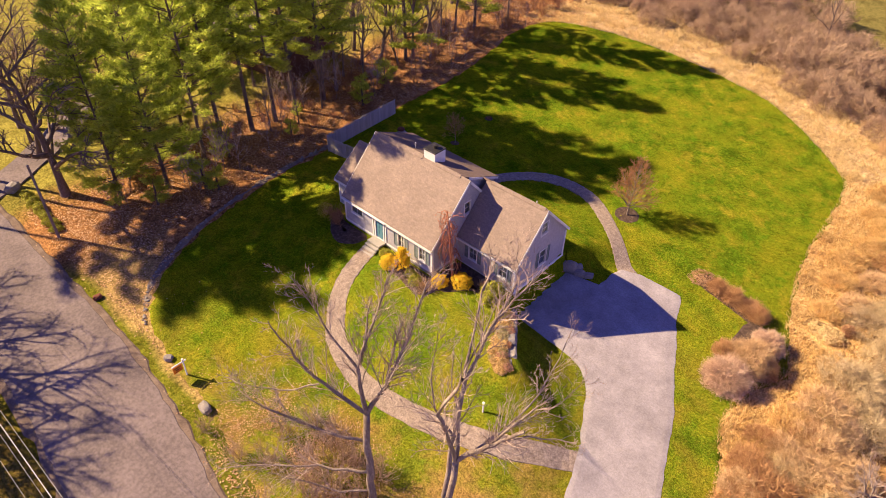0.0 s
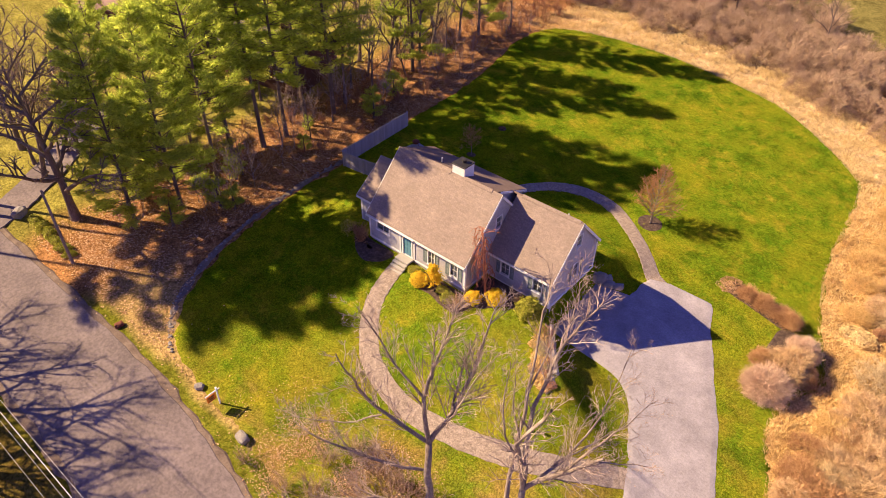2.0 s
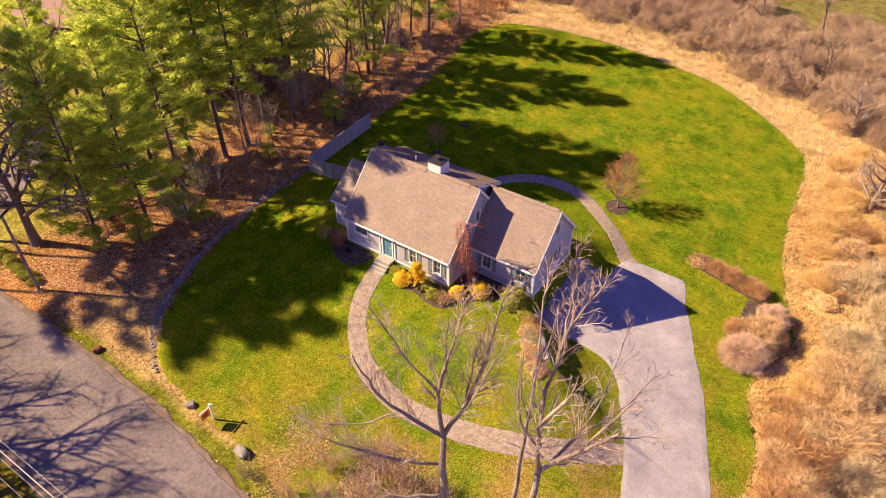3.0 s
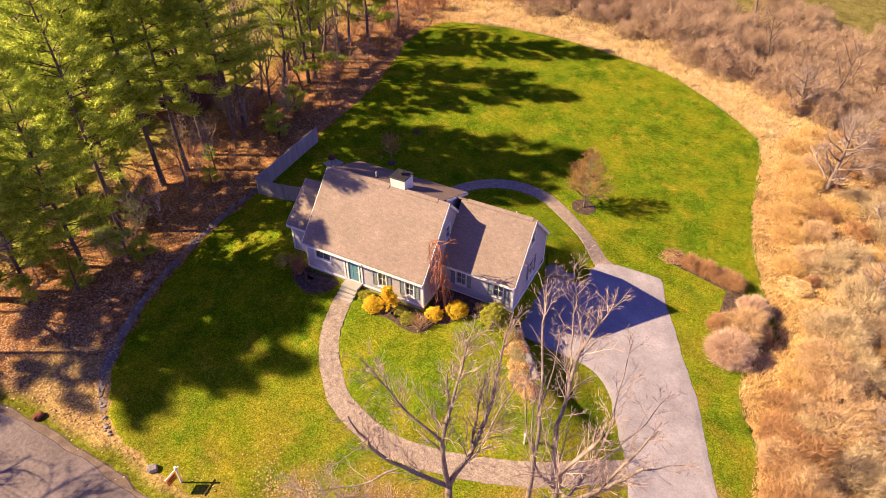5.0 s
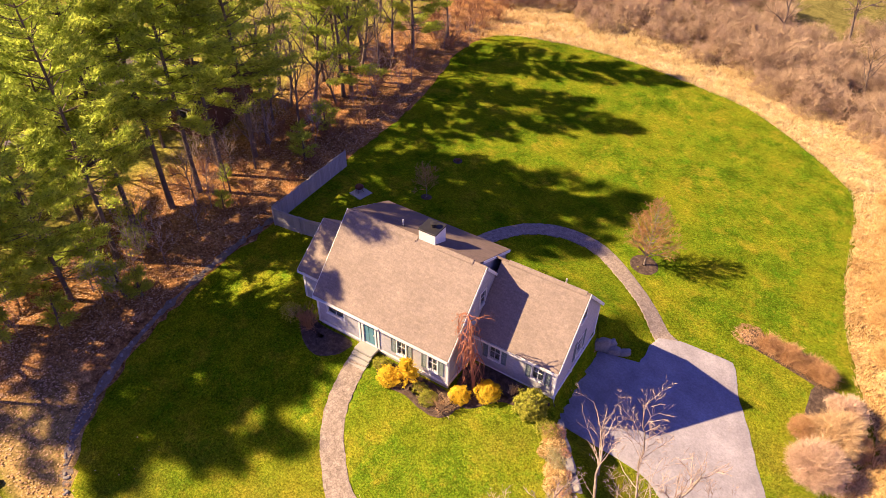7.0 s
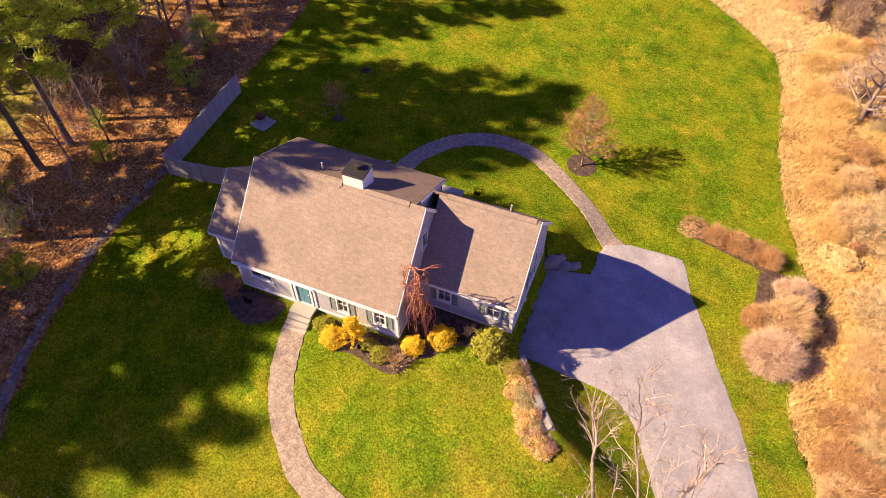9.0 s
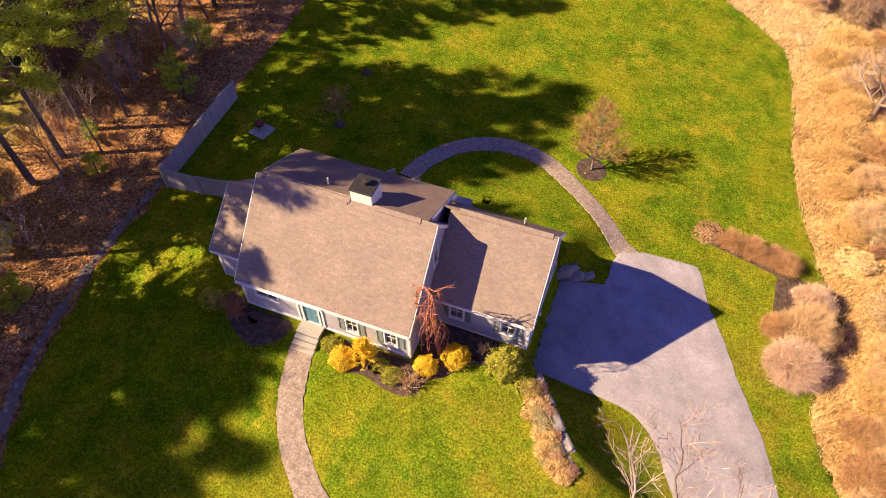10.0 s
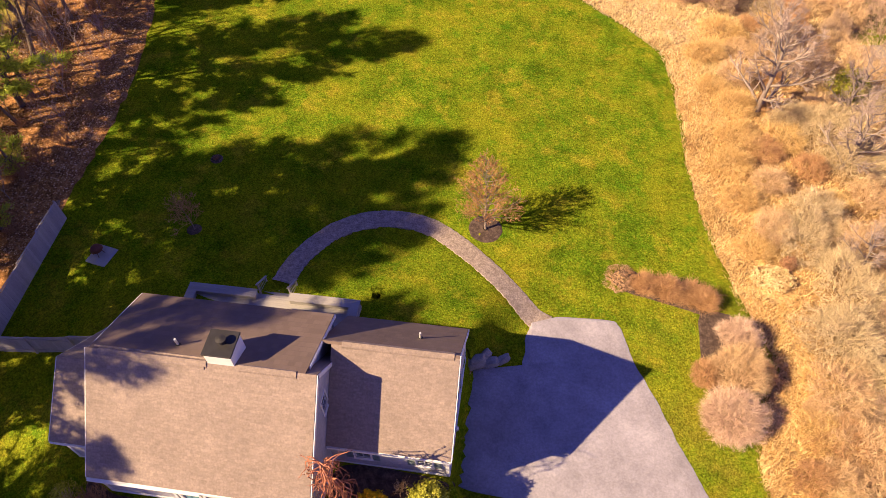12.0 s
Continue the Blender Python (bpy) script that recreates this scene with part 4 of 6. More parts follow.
def build_deck():
    deck = thing("deck", "weathered grey wooden deck with built-in benches behind the house", "deck", (-6.0, 10.6, -0.1))
    x0, x1, y0, y1 = -5.3, 5.4, -2.1, 2.1
    boards = 30
    for k in range(boards):
        a = y0 + (y1 - y0) * k / boards
        part("board", Shape().box(x0, x1, a + 0.004, a + (y1 - y0) / boards - 0.004, 0.0, 0.04), DECKWOOD, deck)
    for x in (x0, -2.0, 2.0, x1 - 0.12):
        part("post", Shape().box(x, x + 0.12, y1 - 0.2, y1 - 0.08, -1.6, 0.0), DECKWOOD, deck)
    for a, b, c, d in ((x0, x1, y1 - 0.03, y1), (x0, x0 + 0.03, y0, y1 - 0.03), (x1 - 0.03, x1, y0, y1 - 0.03)):
        part("rim_board", Shape().box(a, b, c, d, -0.25, -0.002), DECKWOOD, deck)

    def bench(a, b, c, d):
        n = 4
        seat = None
        for k in range(n):
            if b - a > d - c:
                lo, hi = c + (d - c) * k / n, c + (d - c) * (k + 1) / n - 0.008
                s = Shape().box(a, b, lo, hi, 0.42, 0.46)
            else:
                lo, hi = a + (b - a) * k / n, a + (b - a) * (k + 1) / n - 0.008
                s = Shape().box(lo, hi, c, d, 0.42, 0.46)
            part("bench_slat", s, DECKWOOD, deck)
        part("bench_base", Shape().box(a + 0.06, b - 0.06, c + 0.06, d - 0.06, 0.04, 0.419), DECKWOOD, deck)

    bench(x0, -1.0, 1.55, 2.15)
    bench(1.05, x1, 1.55, 2.15)
    bench(x0, x0 + 0.6, 0.7, 1.545)
    bench(x1 - 0.6, x1, 0.7, 1.545)
    for k in range(4):
        part("step", Shape().box(-0.95, 0.95, 2.13 + 0.3 * k, 2.45 + 0.3 * k, -0.26 - 0.19 * k, -0.20 - 0.19 * k), DECKWOOD, deck)
    for x in (-1.0, 0.96):
        part("stringer", Shape().hexa([(x, 2.11, -0.7), (x + 0.04, 2.11, -0.7), (x + 0.04, 3.35, -1.2), (x, 3.35, -1.2), (x, 2.11, -0.05), (x + 0.04, 2.11, -0.05), (x + 0.04, 3.35, -0.8), (x, 3.35, -0.8)]), DECKWOOD, deck)
        for y, z in ((2.2, 0.0), (3.25, -0.75)):
            part("rail_post", Shape().box(x - 0.03, x + 0.06, y, y + 0.09, z - 0.6, z + 0.9), DECKWOOD, deck)
        rail = part("handrail", Shape().hexa([(x - 0.05, 2.1, 0.90), (x + 0.08, 2.1, 0.90), (x + 0.08, 3.45, 0.0), (x - 0.05, 3.45, 0.0), (x - 0.05, 2.1, 0.95), (x + 0.08, 2.1, 0.95), (x + 0.08, 3.45, 0.05), (x - 0.05, 3.45, 0.05)]), DECKWOOD, deck, "wooden stair handrail")
        for k in range(5):
            y = 2.42 + 0.17 * k
            part("baluster", Shape().box(x, x + 0.03, y, y + 0.03, -0.15 - 0.7 * (y - 2.2), 0.89 - 0.66 * (y - 2.1)), DECKWOOD, rail)


def build_fence(a, b, group):
    """One run of board fence between two corners, with posts every 2.4 m."""
    a, b = Vector((*a, 0)), Vector((*b, 0))
    run = thing("fence", "tall solid fence of weathered grey boards", "fence", (a.x, a.y, land(a.x, a.y)), group)
    along = (b - a).normalized()
    side = Vector((-along.y, along.x, 0))
    length = (b - a).length
    count = int(length / 0.19)

    def upright(name, s, wide, deep, z0, z1, off, mat):
        p = a + along * s
        base = land(p.x, p.y) - land(a.x, a.y)
        c = [along * s + side * off, along * (s + wide) + side * off, along * (s + wide) + side * (off + deep), along * s + side * (off + deep)]
        part(name, Shape().hexa([q + Vector((0, 0, base + z0)) for q in c] + [q + Vector((0, 0, base + z1)) for q in c]), mat, run)

    for k in range(count):
        upright("board", k * length / count, length / count - 0.012, 0.022, 0.03, 1.72, 0.0, FENCEWOOD)
    posts = max(2, round(length / 2.45) + 1)
    for k in range(posts):
        upright("post", (length - 0.1) * k / (posts - 1), 0.1, 0.1, -0.3, 1.82, -0.104, FENCEWOOD)
    for k in range(posts - 1):
        for z in (0.35, 1.5):
            s0, s1 = (length - 0.1) * k / (posts - 1) + 0.1, (length - 0.1) * (k + 1) / (posts - 1)
            upright("rail", s0, s1 - s0, 0.04, z, z + 0.09, -0.045, FENCEWOOD)
    for k in range(posts - 1):
        s0, s1 = (length - 0.1) * k / (posts - 1) + 0.1, (length - 0.1) * (k + 1) / (posts - 1)
        upright("top_cap", s0, s1 - s0, 0.09, 1.724, 1.76, -0.034, FENCEWOOD)


def boulder(size, seed, name="boulder", mat=None):
    """An irregular, faceted stone."""
    rng = random.Random(seed)
    bm = bmesh.new()
    bmesh.ops.create_icosphere(bm, subdivisions=3 if max(size) > 0.6 else 2, radius=1.0)
    off = Vector((rng.uniform(0, 50), rng.uniform(0, 50), rng.uniform(0, 50)))
    for v in bm.verts:
        n = v.co.normalized()
        cubed = Vector([math.copysign(abs(c) ** 0.6, c) for c in n])
        r = 0.9 + 0.22 * noise.noise(n * 1.4 + off) + 0.08 * noise.noise(n * 4 + off)
        v.co = Vector((cubed.x * size[0] / 2, cubed.y * size[1] / 2, cubed.z * size[2] / 2)) * r
    mesh = bpy.data.meshes.new(name)
    bm.to_mesh(mesh)
    bm.free()
    mesh.materials.append(mat or STONE)
    return new(name, mesh)


def build_rocks():
    for k, (x, y, wide, deep, high, turn) in enumerate(((7.25, 1.7, 1.5, 0.8, 2.0, -54), (7.95, 0.75, 1.3, 0.9, 1.9, -50), (8.65, -0.25, 1.9, 1.0, 1.9, -54), (9.5, -1.3, 1.7, 0.9, 1.5, -50), (10.0, -2.15, 1.3, 0.8, 1.1, -58))):
        rock = boulder((wide, deep, high), 20 + k, "wall_boulder")
        rock.matrix_world = pose(x + 0.1, y + 0.05, land(x - 0.7, y - 0.5) + 0.10 - high * 0.42, 0, 0, turn)
        tagged(rock, "large pale fieldstone boulder in a retaining wall", "boulder", "retaining wall boulders")
    for k, (x, y, s) in enumerate(((6.55, 10.75, 1.2), (7.45, 11.1, 1.0), (8.2, 11.45, 0.8), (7.0, 11.3, 0.9))):
        rock = boulder((s * 1.3, s * 0.7, s * 1.2), 40 + k, "wall_boulder")
        rock.matrix_world = pose(x, y, land(x, y) + 0.05, 0, 0, 20 + 8 * k)
        tagged(rock, "grey fieldstone boulder behind the garage", "boulder", "garage boulders")
    for k, (x, y, s) in enumerate(((-4.3, -19.0, 1.15), (-10.2, -18.5, 0.8), (-20.1, -19.3, 0.8), (-40.0, -18.2, 1.6), (-48.9, 6.6, 1.7))):
        rock = boulder((s, s * 0.7, s * 0.65), 50 + k, "boulder", RUST if k == 2 else None)
        rock.matrix_world = pose(x, y, land(x, y) + s * 0.14, 0, 0, 40 * k)
        tagged(rock, "reddish roadside boulder among leaves" if k == 2 else "pale grey fieldstone boulder on the road verge", "boulder")


def build_fire_pit():
    pad = Shape().box(-0.75, 0.75, -0.75, 0.75, -0.1, 0.05)
    ob = part("paver_pad", pad, CONCRETE, bevel=0.02)
    ob.matrix_world = pose(-18.3, 14.5, land(-18.3, 14.5) + 0.04, 0, 0, -12)
    tagged(ob, "square pale concrete paver pad on the lawn", "paving")
    pit = thing("fire_pit", "rusty steel fire bowl on a paver pad", "fire pit", (-18.5, 14.6, land(-18.4, 14.5) + 0.09))
    rim = Shape().tube([(0, 0, 0.28), (0, 0, 0.36), (0, 0, 0.5), (0, 0, 0.52), (0, 0, 0.40)], [0.12, 0.30, 0.42, 0.40, 0.28], 16)
    part("bowl", rim, RUST, pit, smooth=True)
    for a in range(4):
        c, s = math.cos(a * 1.57 + 0.4), math.sin(a * 1.57 + 0.4)
        part("leg", Shape().tube([(0.22 * c, 0.22 * s, 0.34), (0.36 * c, 0.36 * s, 0.0)], [0.02, 0.02], 6, True), RUST, pit)
    part("mesh_lid", Shape().tube([(0, 0, 0.53), (0, 0, 0.66), (0, 0, 0.74), (0, 0, 0.78)], [0.41, 0.32, 0.16, 0.02], 16, True), RUST, pit, smooth=True)


def build_sign():
    sign = thing("yard_sign", "white post with a hanging orange sale sign", "sign", (-7.9, -18.3, land(-7.9, -18.3)))
    sign.rotation_euler = (0, 0, radians(92))
    part("post", Shape().box(-0.05, 0.05, -0.05, 0.05, -0.3, 1.75), WHITE, sign, bevel=0.01)
    part("arm", Shape().box(-0.95, 0.25, -0.04, 0.04, 1.50, 1.59), WHITE, sign, bevel=0.01)
    part("post_cap", Shape().box(-0.07, 0.07, -0.07, 0.07, 1.751, 1.80), WHITE, sign)
    board = part("panel", Shape().box(-0.88, -0.14, -0.012, 0.012, 0.80, 1.42), ORANGE, sign, "orange panel with dark lettering bars")
    for lo, hi, a, b in ((1.20, 1.30, -0.78, -0.24), (1.02, 1.12, -0.70, -0.32), (0.88, 0.93, -0.76, -0.26)):
        for y0, y1 in ((-0.016, -0.0125), (0.0125, 0.016)):
            part("lettering_bar", Shape().box(a, b, y0, y1, lo, hi), BROWNWALL, board)
    for x in (-0.8, -0.22):
        part("hanger", Shape().tube([(x, 0, 1.42), (x, 0, 1.5)], [0.008, 0.008], 5), DARKMETAL, sign)


def build_bollard():
    post = thing("marker_post", "short white marker post on the lawn", "post", (11.0, -6.1, land(11.0, -6.1)))
    part("post", Shape().box(-0.05, 0.05, -0.05, 0.05, -0.2, 0.95), WHITE, post, bevel=0.012)
    part("top_box", Shape().box(-0.09, 0.09, -0.07, 0.07, 0.955, 1.10), WHITE, post, bevel=0.015)


def bed(name, ring, label, lift=0.05):
    pts = spline([(*p, 0) for p in ring], 8, closed=True)
    cx, cy = sum(p.x for p in pts) / len(pts), sum(p.y for p in pts) / len(pts)
    shape, n, rings = Shape(), len(pts), 8
    for r in range(1, rings + 1):
        for p in pts:
            x, y = cx + (p.x - cx) * r / rings, cy + (p.y - cy) * r / rings
            shape.verts.append((x, y, land(x, y) + (lift if r < rings else -0.05) + 0.03 * noise.noise((x * 2, y * 2, 3))))
    for r in range(rings - 1):
        for i in range(n):
            j = (i + 1) % n
            shape.faces.append((r * n + i, r * n + j, (r + 1) * n + j, (r + 1) * n + i))
    shape.faces.append(tuple(range(n)))
    return tagged(part(name, shape, MULCH, smooth=True), label, "mulch", kind="structure")


def build_edging():
    """A line of fieldstones set along the lawn's edge."""
    rng = random.Random(57)
    line = spline([(*p, 0) for p in ((-22.75, 6.6), (-22.9, 2.2), (-22.5, -3.7), (-21.4, -9.2), (-19.0, -14.6), (-16.2, -17.2), (-14.6, -18.0))], 12)
    edging = thing("stone_edging", "line of grey fieldstones half sunk along the lawn's edge", "edging", (-22.75, 6.6, land(-22.75, 6.6)))
    kinds = []
    for k in range(7):
        stone = boulder((0.42, 0.30, 0.26), 60 + k, "stone")
        kinds.append(stone.data)
        bpy.data.objects.remove(stone)
    for p, q in zip(line, line[1:]):
        count = max(1, int((q - p).length / 0.36))
        for i in range(count):
            if rng.random() < 0.25:
                continue
            c = p.lerp(q, (i + rng.uniform(0.2, 0.8)) / count)
            x, y = c.x + rng.gauss(0, 0.06), c.y + rng.gauss(0, 0.06)
            ob = new("stone", rng.choice(kinds))
            ob.parent = edging
            ob.matrix_basis = Matrix.Translation(-edging.location) @ pose(x, y, land(x, y) + 0.03, rng.uniform(-12, 12), rng.uniform(-12, 12), rng.uniform(0, 360)) @ Matrix.Scale(rng.uniform(0.4, 0.85), 4)


build_edging()
build_steps()
build_deck()
build_fence((-22.0, 17.1), (-21.95, 7.25), "back yard fence")
build_fence((-21.85, 7.2), (-13.6, 7.85), "back yard fence")
build_rocks()
build_fire_pit()
build_sign()
build_bollard()
bed("mulch_bed", [(-5.4, -0.7), (-4.3, -1.75), (-2.2, -1.65), (-0.7, -2.0), (0.8, -1.95), (1.5, -0.9), (1.2, 0.2), (-5.2, 0.2)], "dark mulch bed along the front wall")
bed("mulch_bed", [(0.2, 0.2), (1.6, -0.5), (3.4, 1.3), (5.4, 1.5), (6.0, 2.3), (5.9, 3.2), (0.1, 3.2)], "dark mulch bed along the garage wing", 0.058)
bed("mulch_bed", [(-12.6, 0.9), (-12.2, -0.5), (-10.8, -1.8), (-9.2, -2.3), (-7.8, -1.5), (-7.5, 0.1), (-10.7, 0.2)], "dark mulch bed in the shade beside the steps")
bed("mulch_ring", [(6.15 + 1.3 * math.cos(a * 0.785), 21.2 + 1.3 * math.sin(a * 0.785)) for a in range(8)], "round ring of mulch under a young tree")
bed("mulch_ring", [(-13.9 + 0.5 * math.cos(a * 0.785), 24.0 + 0.5 * math.sin(a * 0.785)) for a in range(8)], "small ring of mulch on the back lawn")
bed("mulch_ring", [(-13.2 + 0.55 * math.cos(a * 0.785), 17.5 + 0.55 * math.sin(a * 0.785)) for a in range(8)], "small ring of mulch under a sapling")
bed("mulch_bed", [(14.5, 18.8), (15.4, 17.8), (17.5, 17.4), (19.8, 17.0), (21.6, 16.8), (22.2, 18.4), (20.0, 19.3), (17.6, 19.3), (15.5, 19.8)], "brown mulch bed under low shrubs")
bed("mulch_bed", [(20.6, 17.4), (20.3, 15.2), (20.4, 12.5), (20.8, 10.8), (22.0, 10.2), (23.4, 10.8), (24.4, 13.0), (24.2, 16.2), (22.6, 17.6)], "brown mulch bed under the domed bushes", 0.055)


# ---- trees and shrubs ----
def wander(rng, start, way, length, bend, lift, pieces):
    """A crooked line from start, which bends by chance and rises or droops."""
    pts, d = [Vector(start)], Vector(way).normalized()
    for _ in range(pieces):
        d = (d + Vector((rng.gauss(0, bend), rng.gauss(0, bend), rng.gauss(0, bend) + lift))).normalized()
        pts.append(pts[-1] + d * length / pieces)
    return pts


def along_line(pts, f):
    k = min(int(f * (len(pts) - 1)), len(pts) - 2)
    g = f * (len(pts) - 1) - k
    return pts[k].lerp(pts[k + 1], g), (pts[k + 1] - pts[k]).normalized()


def sprout(rng, wood, twigs, pts, radius, length, level, counts, lift, angle=0.8, start=0.25, least=0.012):
    """Branches along a limb, and branches on those."""
    for _ in range(counts[level]):
        f = rng.uniform(start, 1.0)
        p, d = along_line(pts, f)
        side = d.orthogonal().normalized()
        side.rotate(Matrix.Rotation(rng.uniform(0, 6.283), 3, d))
        way = d * math.cos(angle) + side * math.sin(angle) + Vector((0, 0, lift))
        l = length * rng.uniform(0.5, 1.0) * (1.15 - 0.6 * f)
        r = max(radius * (0.62 - 0.25 * f), least)
        thin = r < max(0.016, least * 1.05)
        pieces = (2 if level + 1 < len(counts) else 1) if thin else 4 if level == 0 else 3
        child = wander(rng, p, way, l, 0.16, lift * 0.3, pieces)
        fine = r < 0.035
        radii = [r * (1 - 0.65 * k / pieces) for k in range(pieces + 1)]
        if thin:
            twigs.strip(child, radii, rng.uniform(0, 6.283))
        else:
            (twigs if fine else wood).tube(child, radii, 3 if fine else 5)
        if level + 1 < len(counts):
            sprout(rng, wood, twigs, child, r, l * 0.55, level + 1, counts, lift, angle, 0.25, least)


def bare_tree(name, seed, height, trunk, limbs=7, counts=(7, 6, 5), spread=0.75, bark=BARK, twig=TWIG, label="tall leafless deciduous tree with grey bark", lift=0.12, lean=(0, 0), taper=0.45, low=0.3):
    """A leafless tree: a tapered trunk, limbs that fork, and a crown of fine twigs."""
    rng = random.Random(seed)
    tree = thing(name, label, "tree")
    wood, twigs = Shape(), Shape()
    top = wander(rng, (0, 0, -0.3), (lean[0], lean[1], 1), height * 0.8, 0.05, 0.03, 8)
    wood.tube(top, [trunk * (1.35 if k == 0 else 1 - 0.11 * k) for k in range(9)], 9)
    for k in range(limbs):
        f = low + (0.98 - low) * (k + rng.uniform(0, 0.6)) / limbs
        p, d = along_line(top, min(f, 0.99))
        a = k * 2.4 + rng.uniform(-0.4, 0.4)
        way = Vector((math.cos(a) * spread, math.sin(a) * spread, 0.75))
        l = height * rng.uniform(0.34, 0.5) * (1.15 - taper * f)
        r = trunk * (0.62 - 0.35 * f)
        limb = wander(rng, p, way, l, 0.12, 0.06, 6)
        (wood if trunk > 0.06 else twigs).tube(limb, [r * (1 - 0.8 * i / 6) for i in range(7)], 6 if trunk > 0.06 else 4)
        sprout(rng, wood, twigs, limb, r * 0.8, l * 0.55, 0, counts, lift)
    part("trunk", wood, bark, tree, smooth=True)
    part("crown", twigs, twig, tree, "fine bare twigs")
    return tree


def limbed_tree(name, base, paths, seed, label, dense=1.0):
    """A leafless tree whose main limbs follow given lines; smaller wood grows from them."""
    rng = random.Random(seed)
    tree = thing(name, label, "tree", base)
    wood, twigs = Shape(), Shape()
    for k, (radius, end, line) in enumerate(paths):
        pts = spline([Vector(p) - Vector(base) for p in line], 3)
        pts = [p + Vector((rng.gauss(0, 0.05), rng.gauss(0, 0.05), rng.gauss(0, 0.04))) if 0 < i < len(pts) - 1 else p for i, p in enumerate(pts)]
        n = len(pts) - 1
        wood.tube(pts, [1.15 * (radius + (end - radius) * i / n) * rng.uniform(0.92, 1.1) for i in range(n + 1)], 8 if radius > 0.1 else 6, k == 0)
        if k:
            total = sum((b - a).length for a, b in zip(pts, pts[1:]))
            sprout(rng, wood, twigs, pts, radius * 0.5, min(total * 0.42, 3.1), 0, (int((7 + total * 2.6) * dense), max(5, int(8 * dense)), 5), 0.13, 0.72, 0.15, 0.0105)
    part("trunk", wood, BARK, tree, "grey trunk and main limbs", smooth=True)
    part("crown", twigs, TWIG, tree, "fine bare twigs")
    return tree


def needle_tuft(rng, shape, p, way, size, count):
    """A plume of long needles."""
    for _ in range(count):
        d = (way + Vector((rng.gauss(0, 0.55), rng.gauss(0, 0.55), rng.gauss(0.15, 0.45)))).normalized()
        s = d.orthogonal().normalized()
        s.rotate(Matrix.Rotation(rng.uniform(0, 6.283), 3, d))
        l, w = size * rng.uniform(0.6, 1.2), size * rng.uniform(0.20, 0.34)
        q = p + Vector((rng.gauss(0, 0.18), rng.gauss(0, 0.18), rng.gauss(0, 0.09)))
        shape.quad(q - s * w * 0.5, q + s * w * 0.5, q + d * l)


def pine(name, seed, height, start, reach, label="tall white pine with open green boughs", dense=1.0):
    """A white pine: straight trunk, whorls of boughs, plumes of needles in flat layers with gaps."""
    rng = random.Random(seed)
    tree = thing(name, label, "pine tree")
    wood, leaves = Shape(), Shape()
    stem = wander(rng, (0, 0, -0.3), (rng.uniform(-0.03, 0.03), rng.uniform(-0.03, 0.03), 1), height, 0.02, 0.02, 10)
    wood.tube(stem, [0.19 * (1.3 if k == 0 else 1 - 0.095 * k) for k in range(11)], 9)
    for _ in range(int(height * start * 3)):
        p, _ = along_line(stem, rng.uniform(0.06, start + 0.12))
        a = rng.uniform(0, 6.283)
        dead = wander(rng, p, (math.cos(a), math.sin(a), rng.uniform(-0.3, 0.3)), rng.uniform(0.8, 2.6), 0.18, -0.02, 3)
        wood.strip(dead, [0.03, 0.022, 0.015, 0.006], a)
        for _ in range(3):
            q, d = along_line(dead, rng.uniform(0.3, 1.0))
            wood.strip([q, q + Vector((rng.gauss(0, 0.4), rng.gauss(0, 0.4), rng.gauss(0, 0.25)))], [0.012, 0.005], a)
    whorls = int(height * (1 - start) / 0.8)
    for w in range(whorls):
        f = start + (1 - start) * (w + rng.uniform(0, 0.5)) / whorls
        p, _ = along_line(stem, min(f, 0.985))
        g = (f - start) / (1 - start)
        shape_out = (1 - g) ** 0.55 * (0.55 + 0.45 * min(1, g * 3.2)) + 0.06
        for b in range(rng.choice((4, 5, 5, 6))):
            if rng.random() < (0.3 if g < 0.3 else 0.08):
                continue
            a = rng.uniform(0, 6.283)
            l = reach * shape_out * rng.uniform(0.6, 1.1)
            way = Vector((math.cos(a), math.sin(a), 0.12 + 0.55 * g))
            bough = wander(rng, p, way, l, 0.09, 0.05, 4)
            wood.tube(bough, [0.05 * (1 - 0.75 * k / 4) * (1.2 - 0.7 * g) for k in range(5)], 3)
            for _ in range(int((4 + l * 3.8) * dense)):
                q, d = along_line(bough, rng.uniform(0.28, 1.0))
                side = Vector((-d.y, d.x, 0)).normalized() * rng.choice((-1, 1))
                out = (d * 0.8 + side * rng.uniform(0.2, 1.0) + Vector((0, 0, rng.uniform(-0.05, 0.25)))).normalized()
                m = rng.uniform(0.25, 0.75)
                wood.strip([q, q + out * m], [0.014, 0.007], a)
                for h in (0.35, 0.7, 1.0):
                    needle_tuft(rng, leaves, q + out * m * h, out, rng.uniform(0.24, 0.40), 9)
    part("trunk", wood, PINEBARK, tree, smooth=True)
    part("crown", leaves, NEEDLES, tree, "soft plumes of green needles")
    return tree


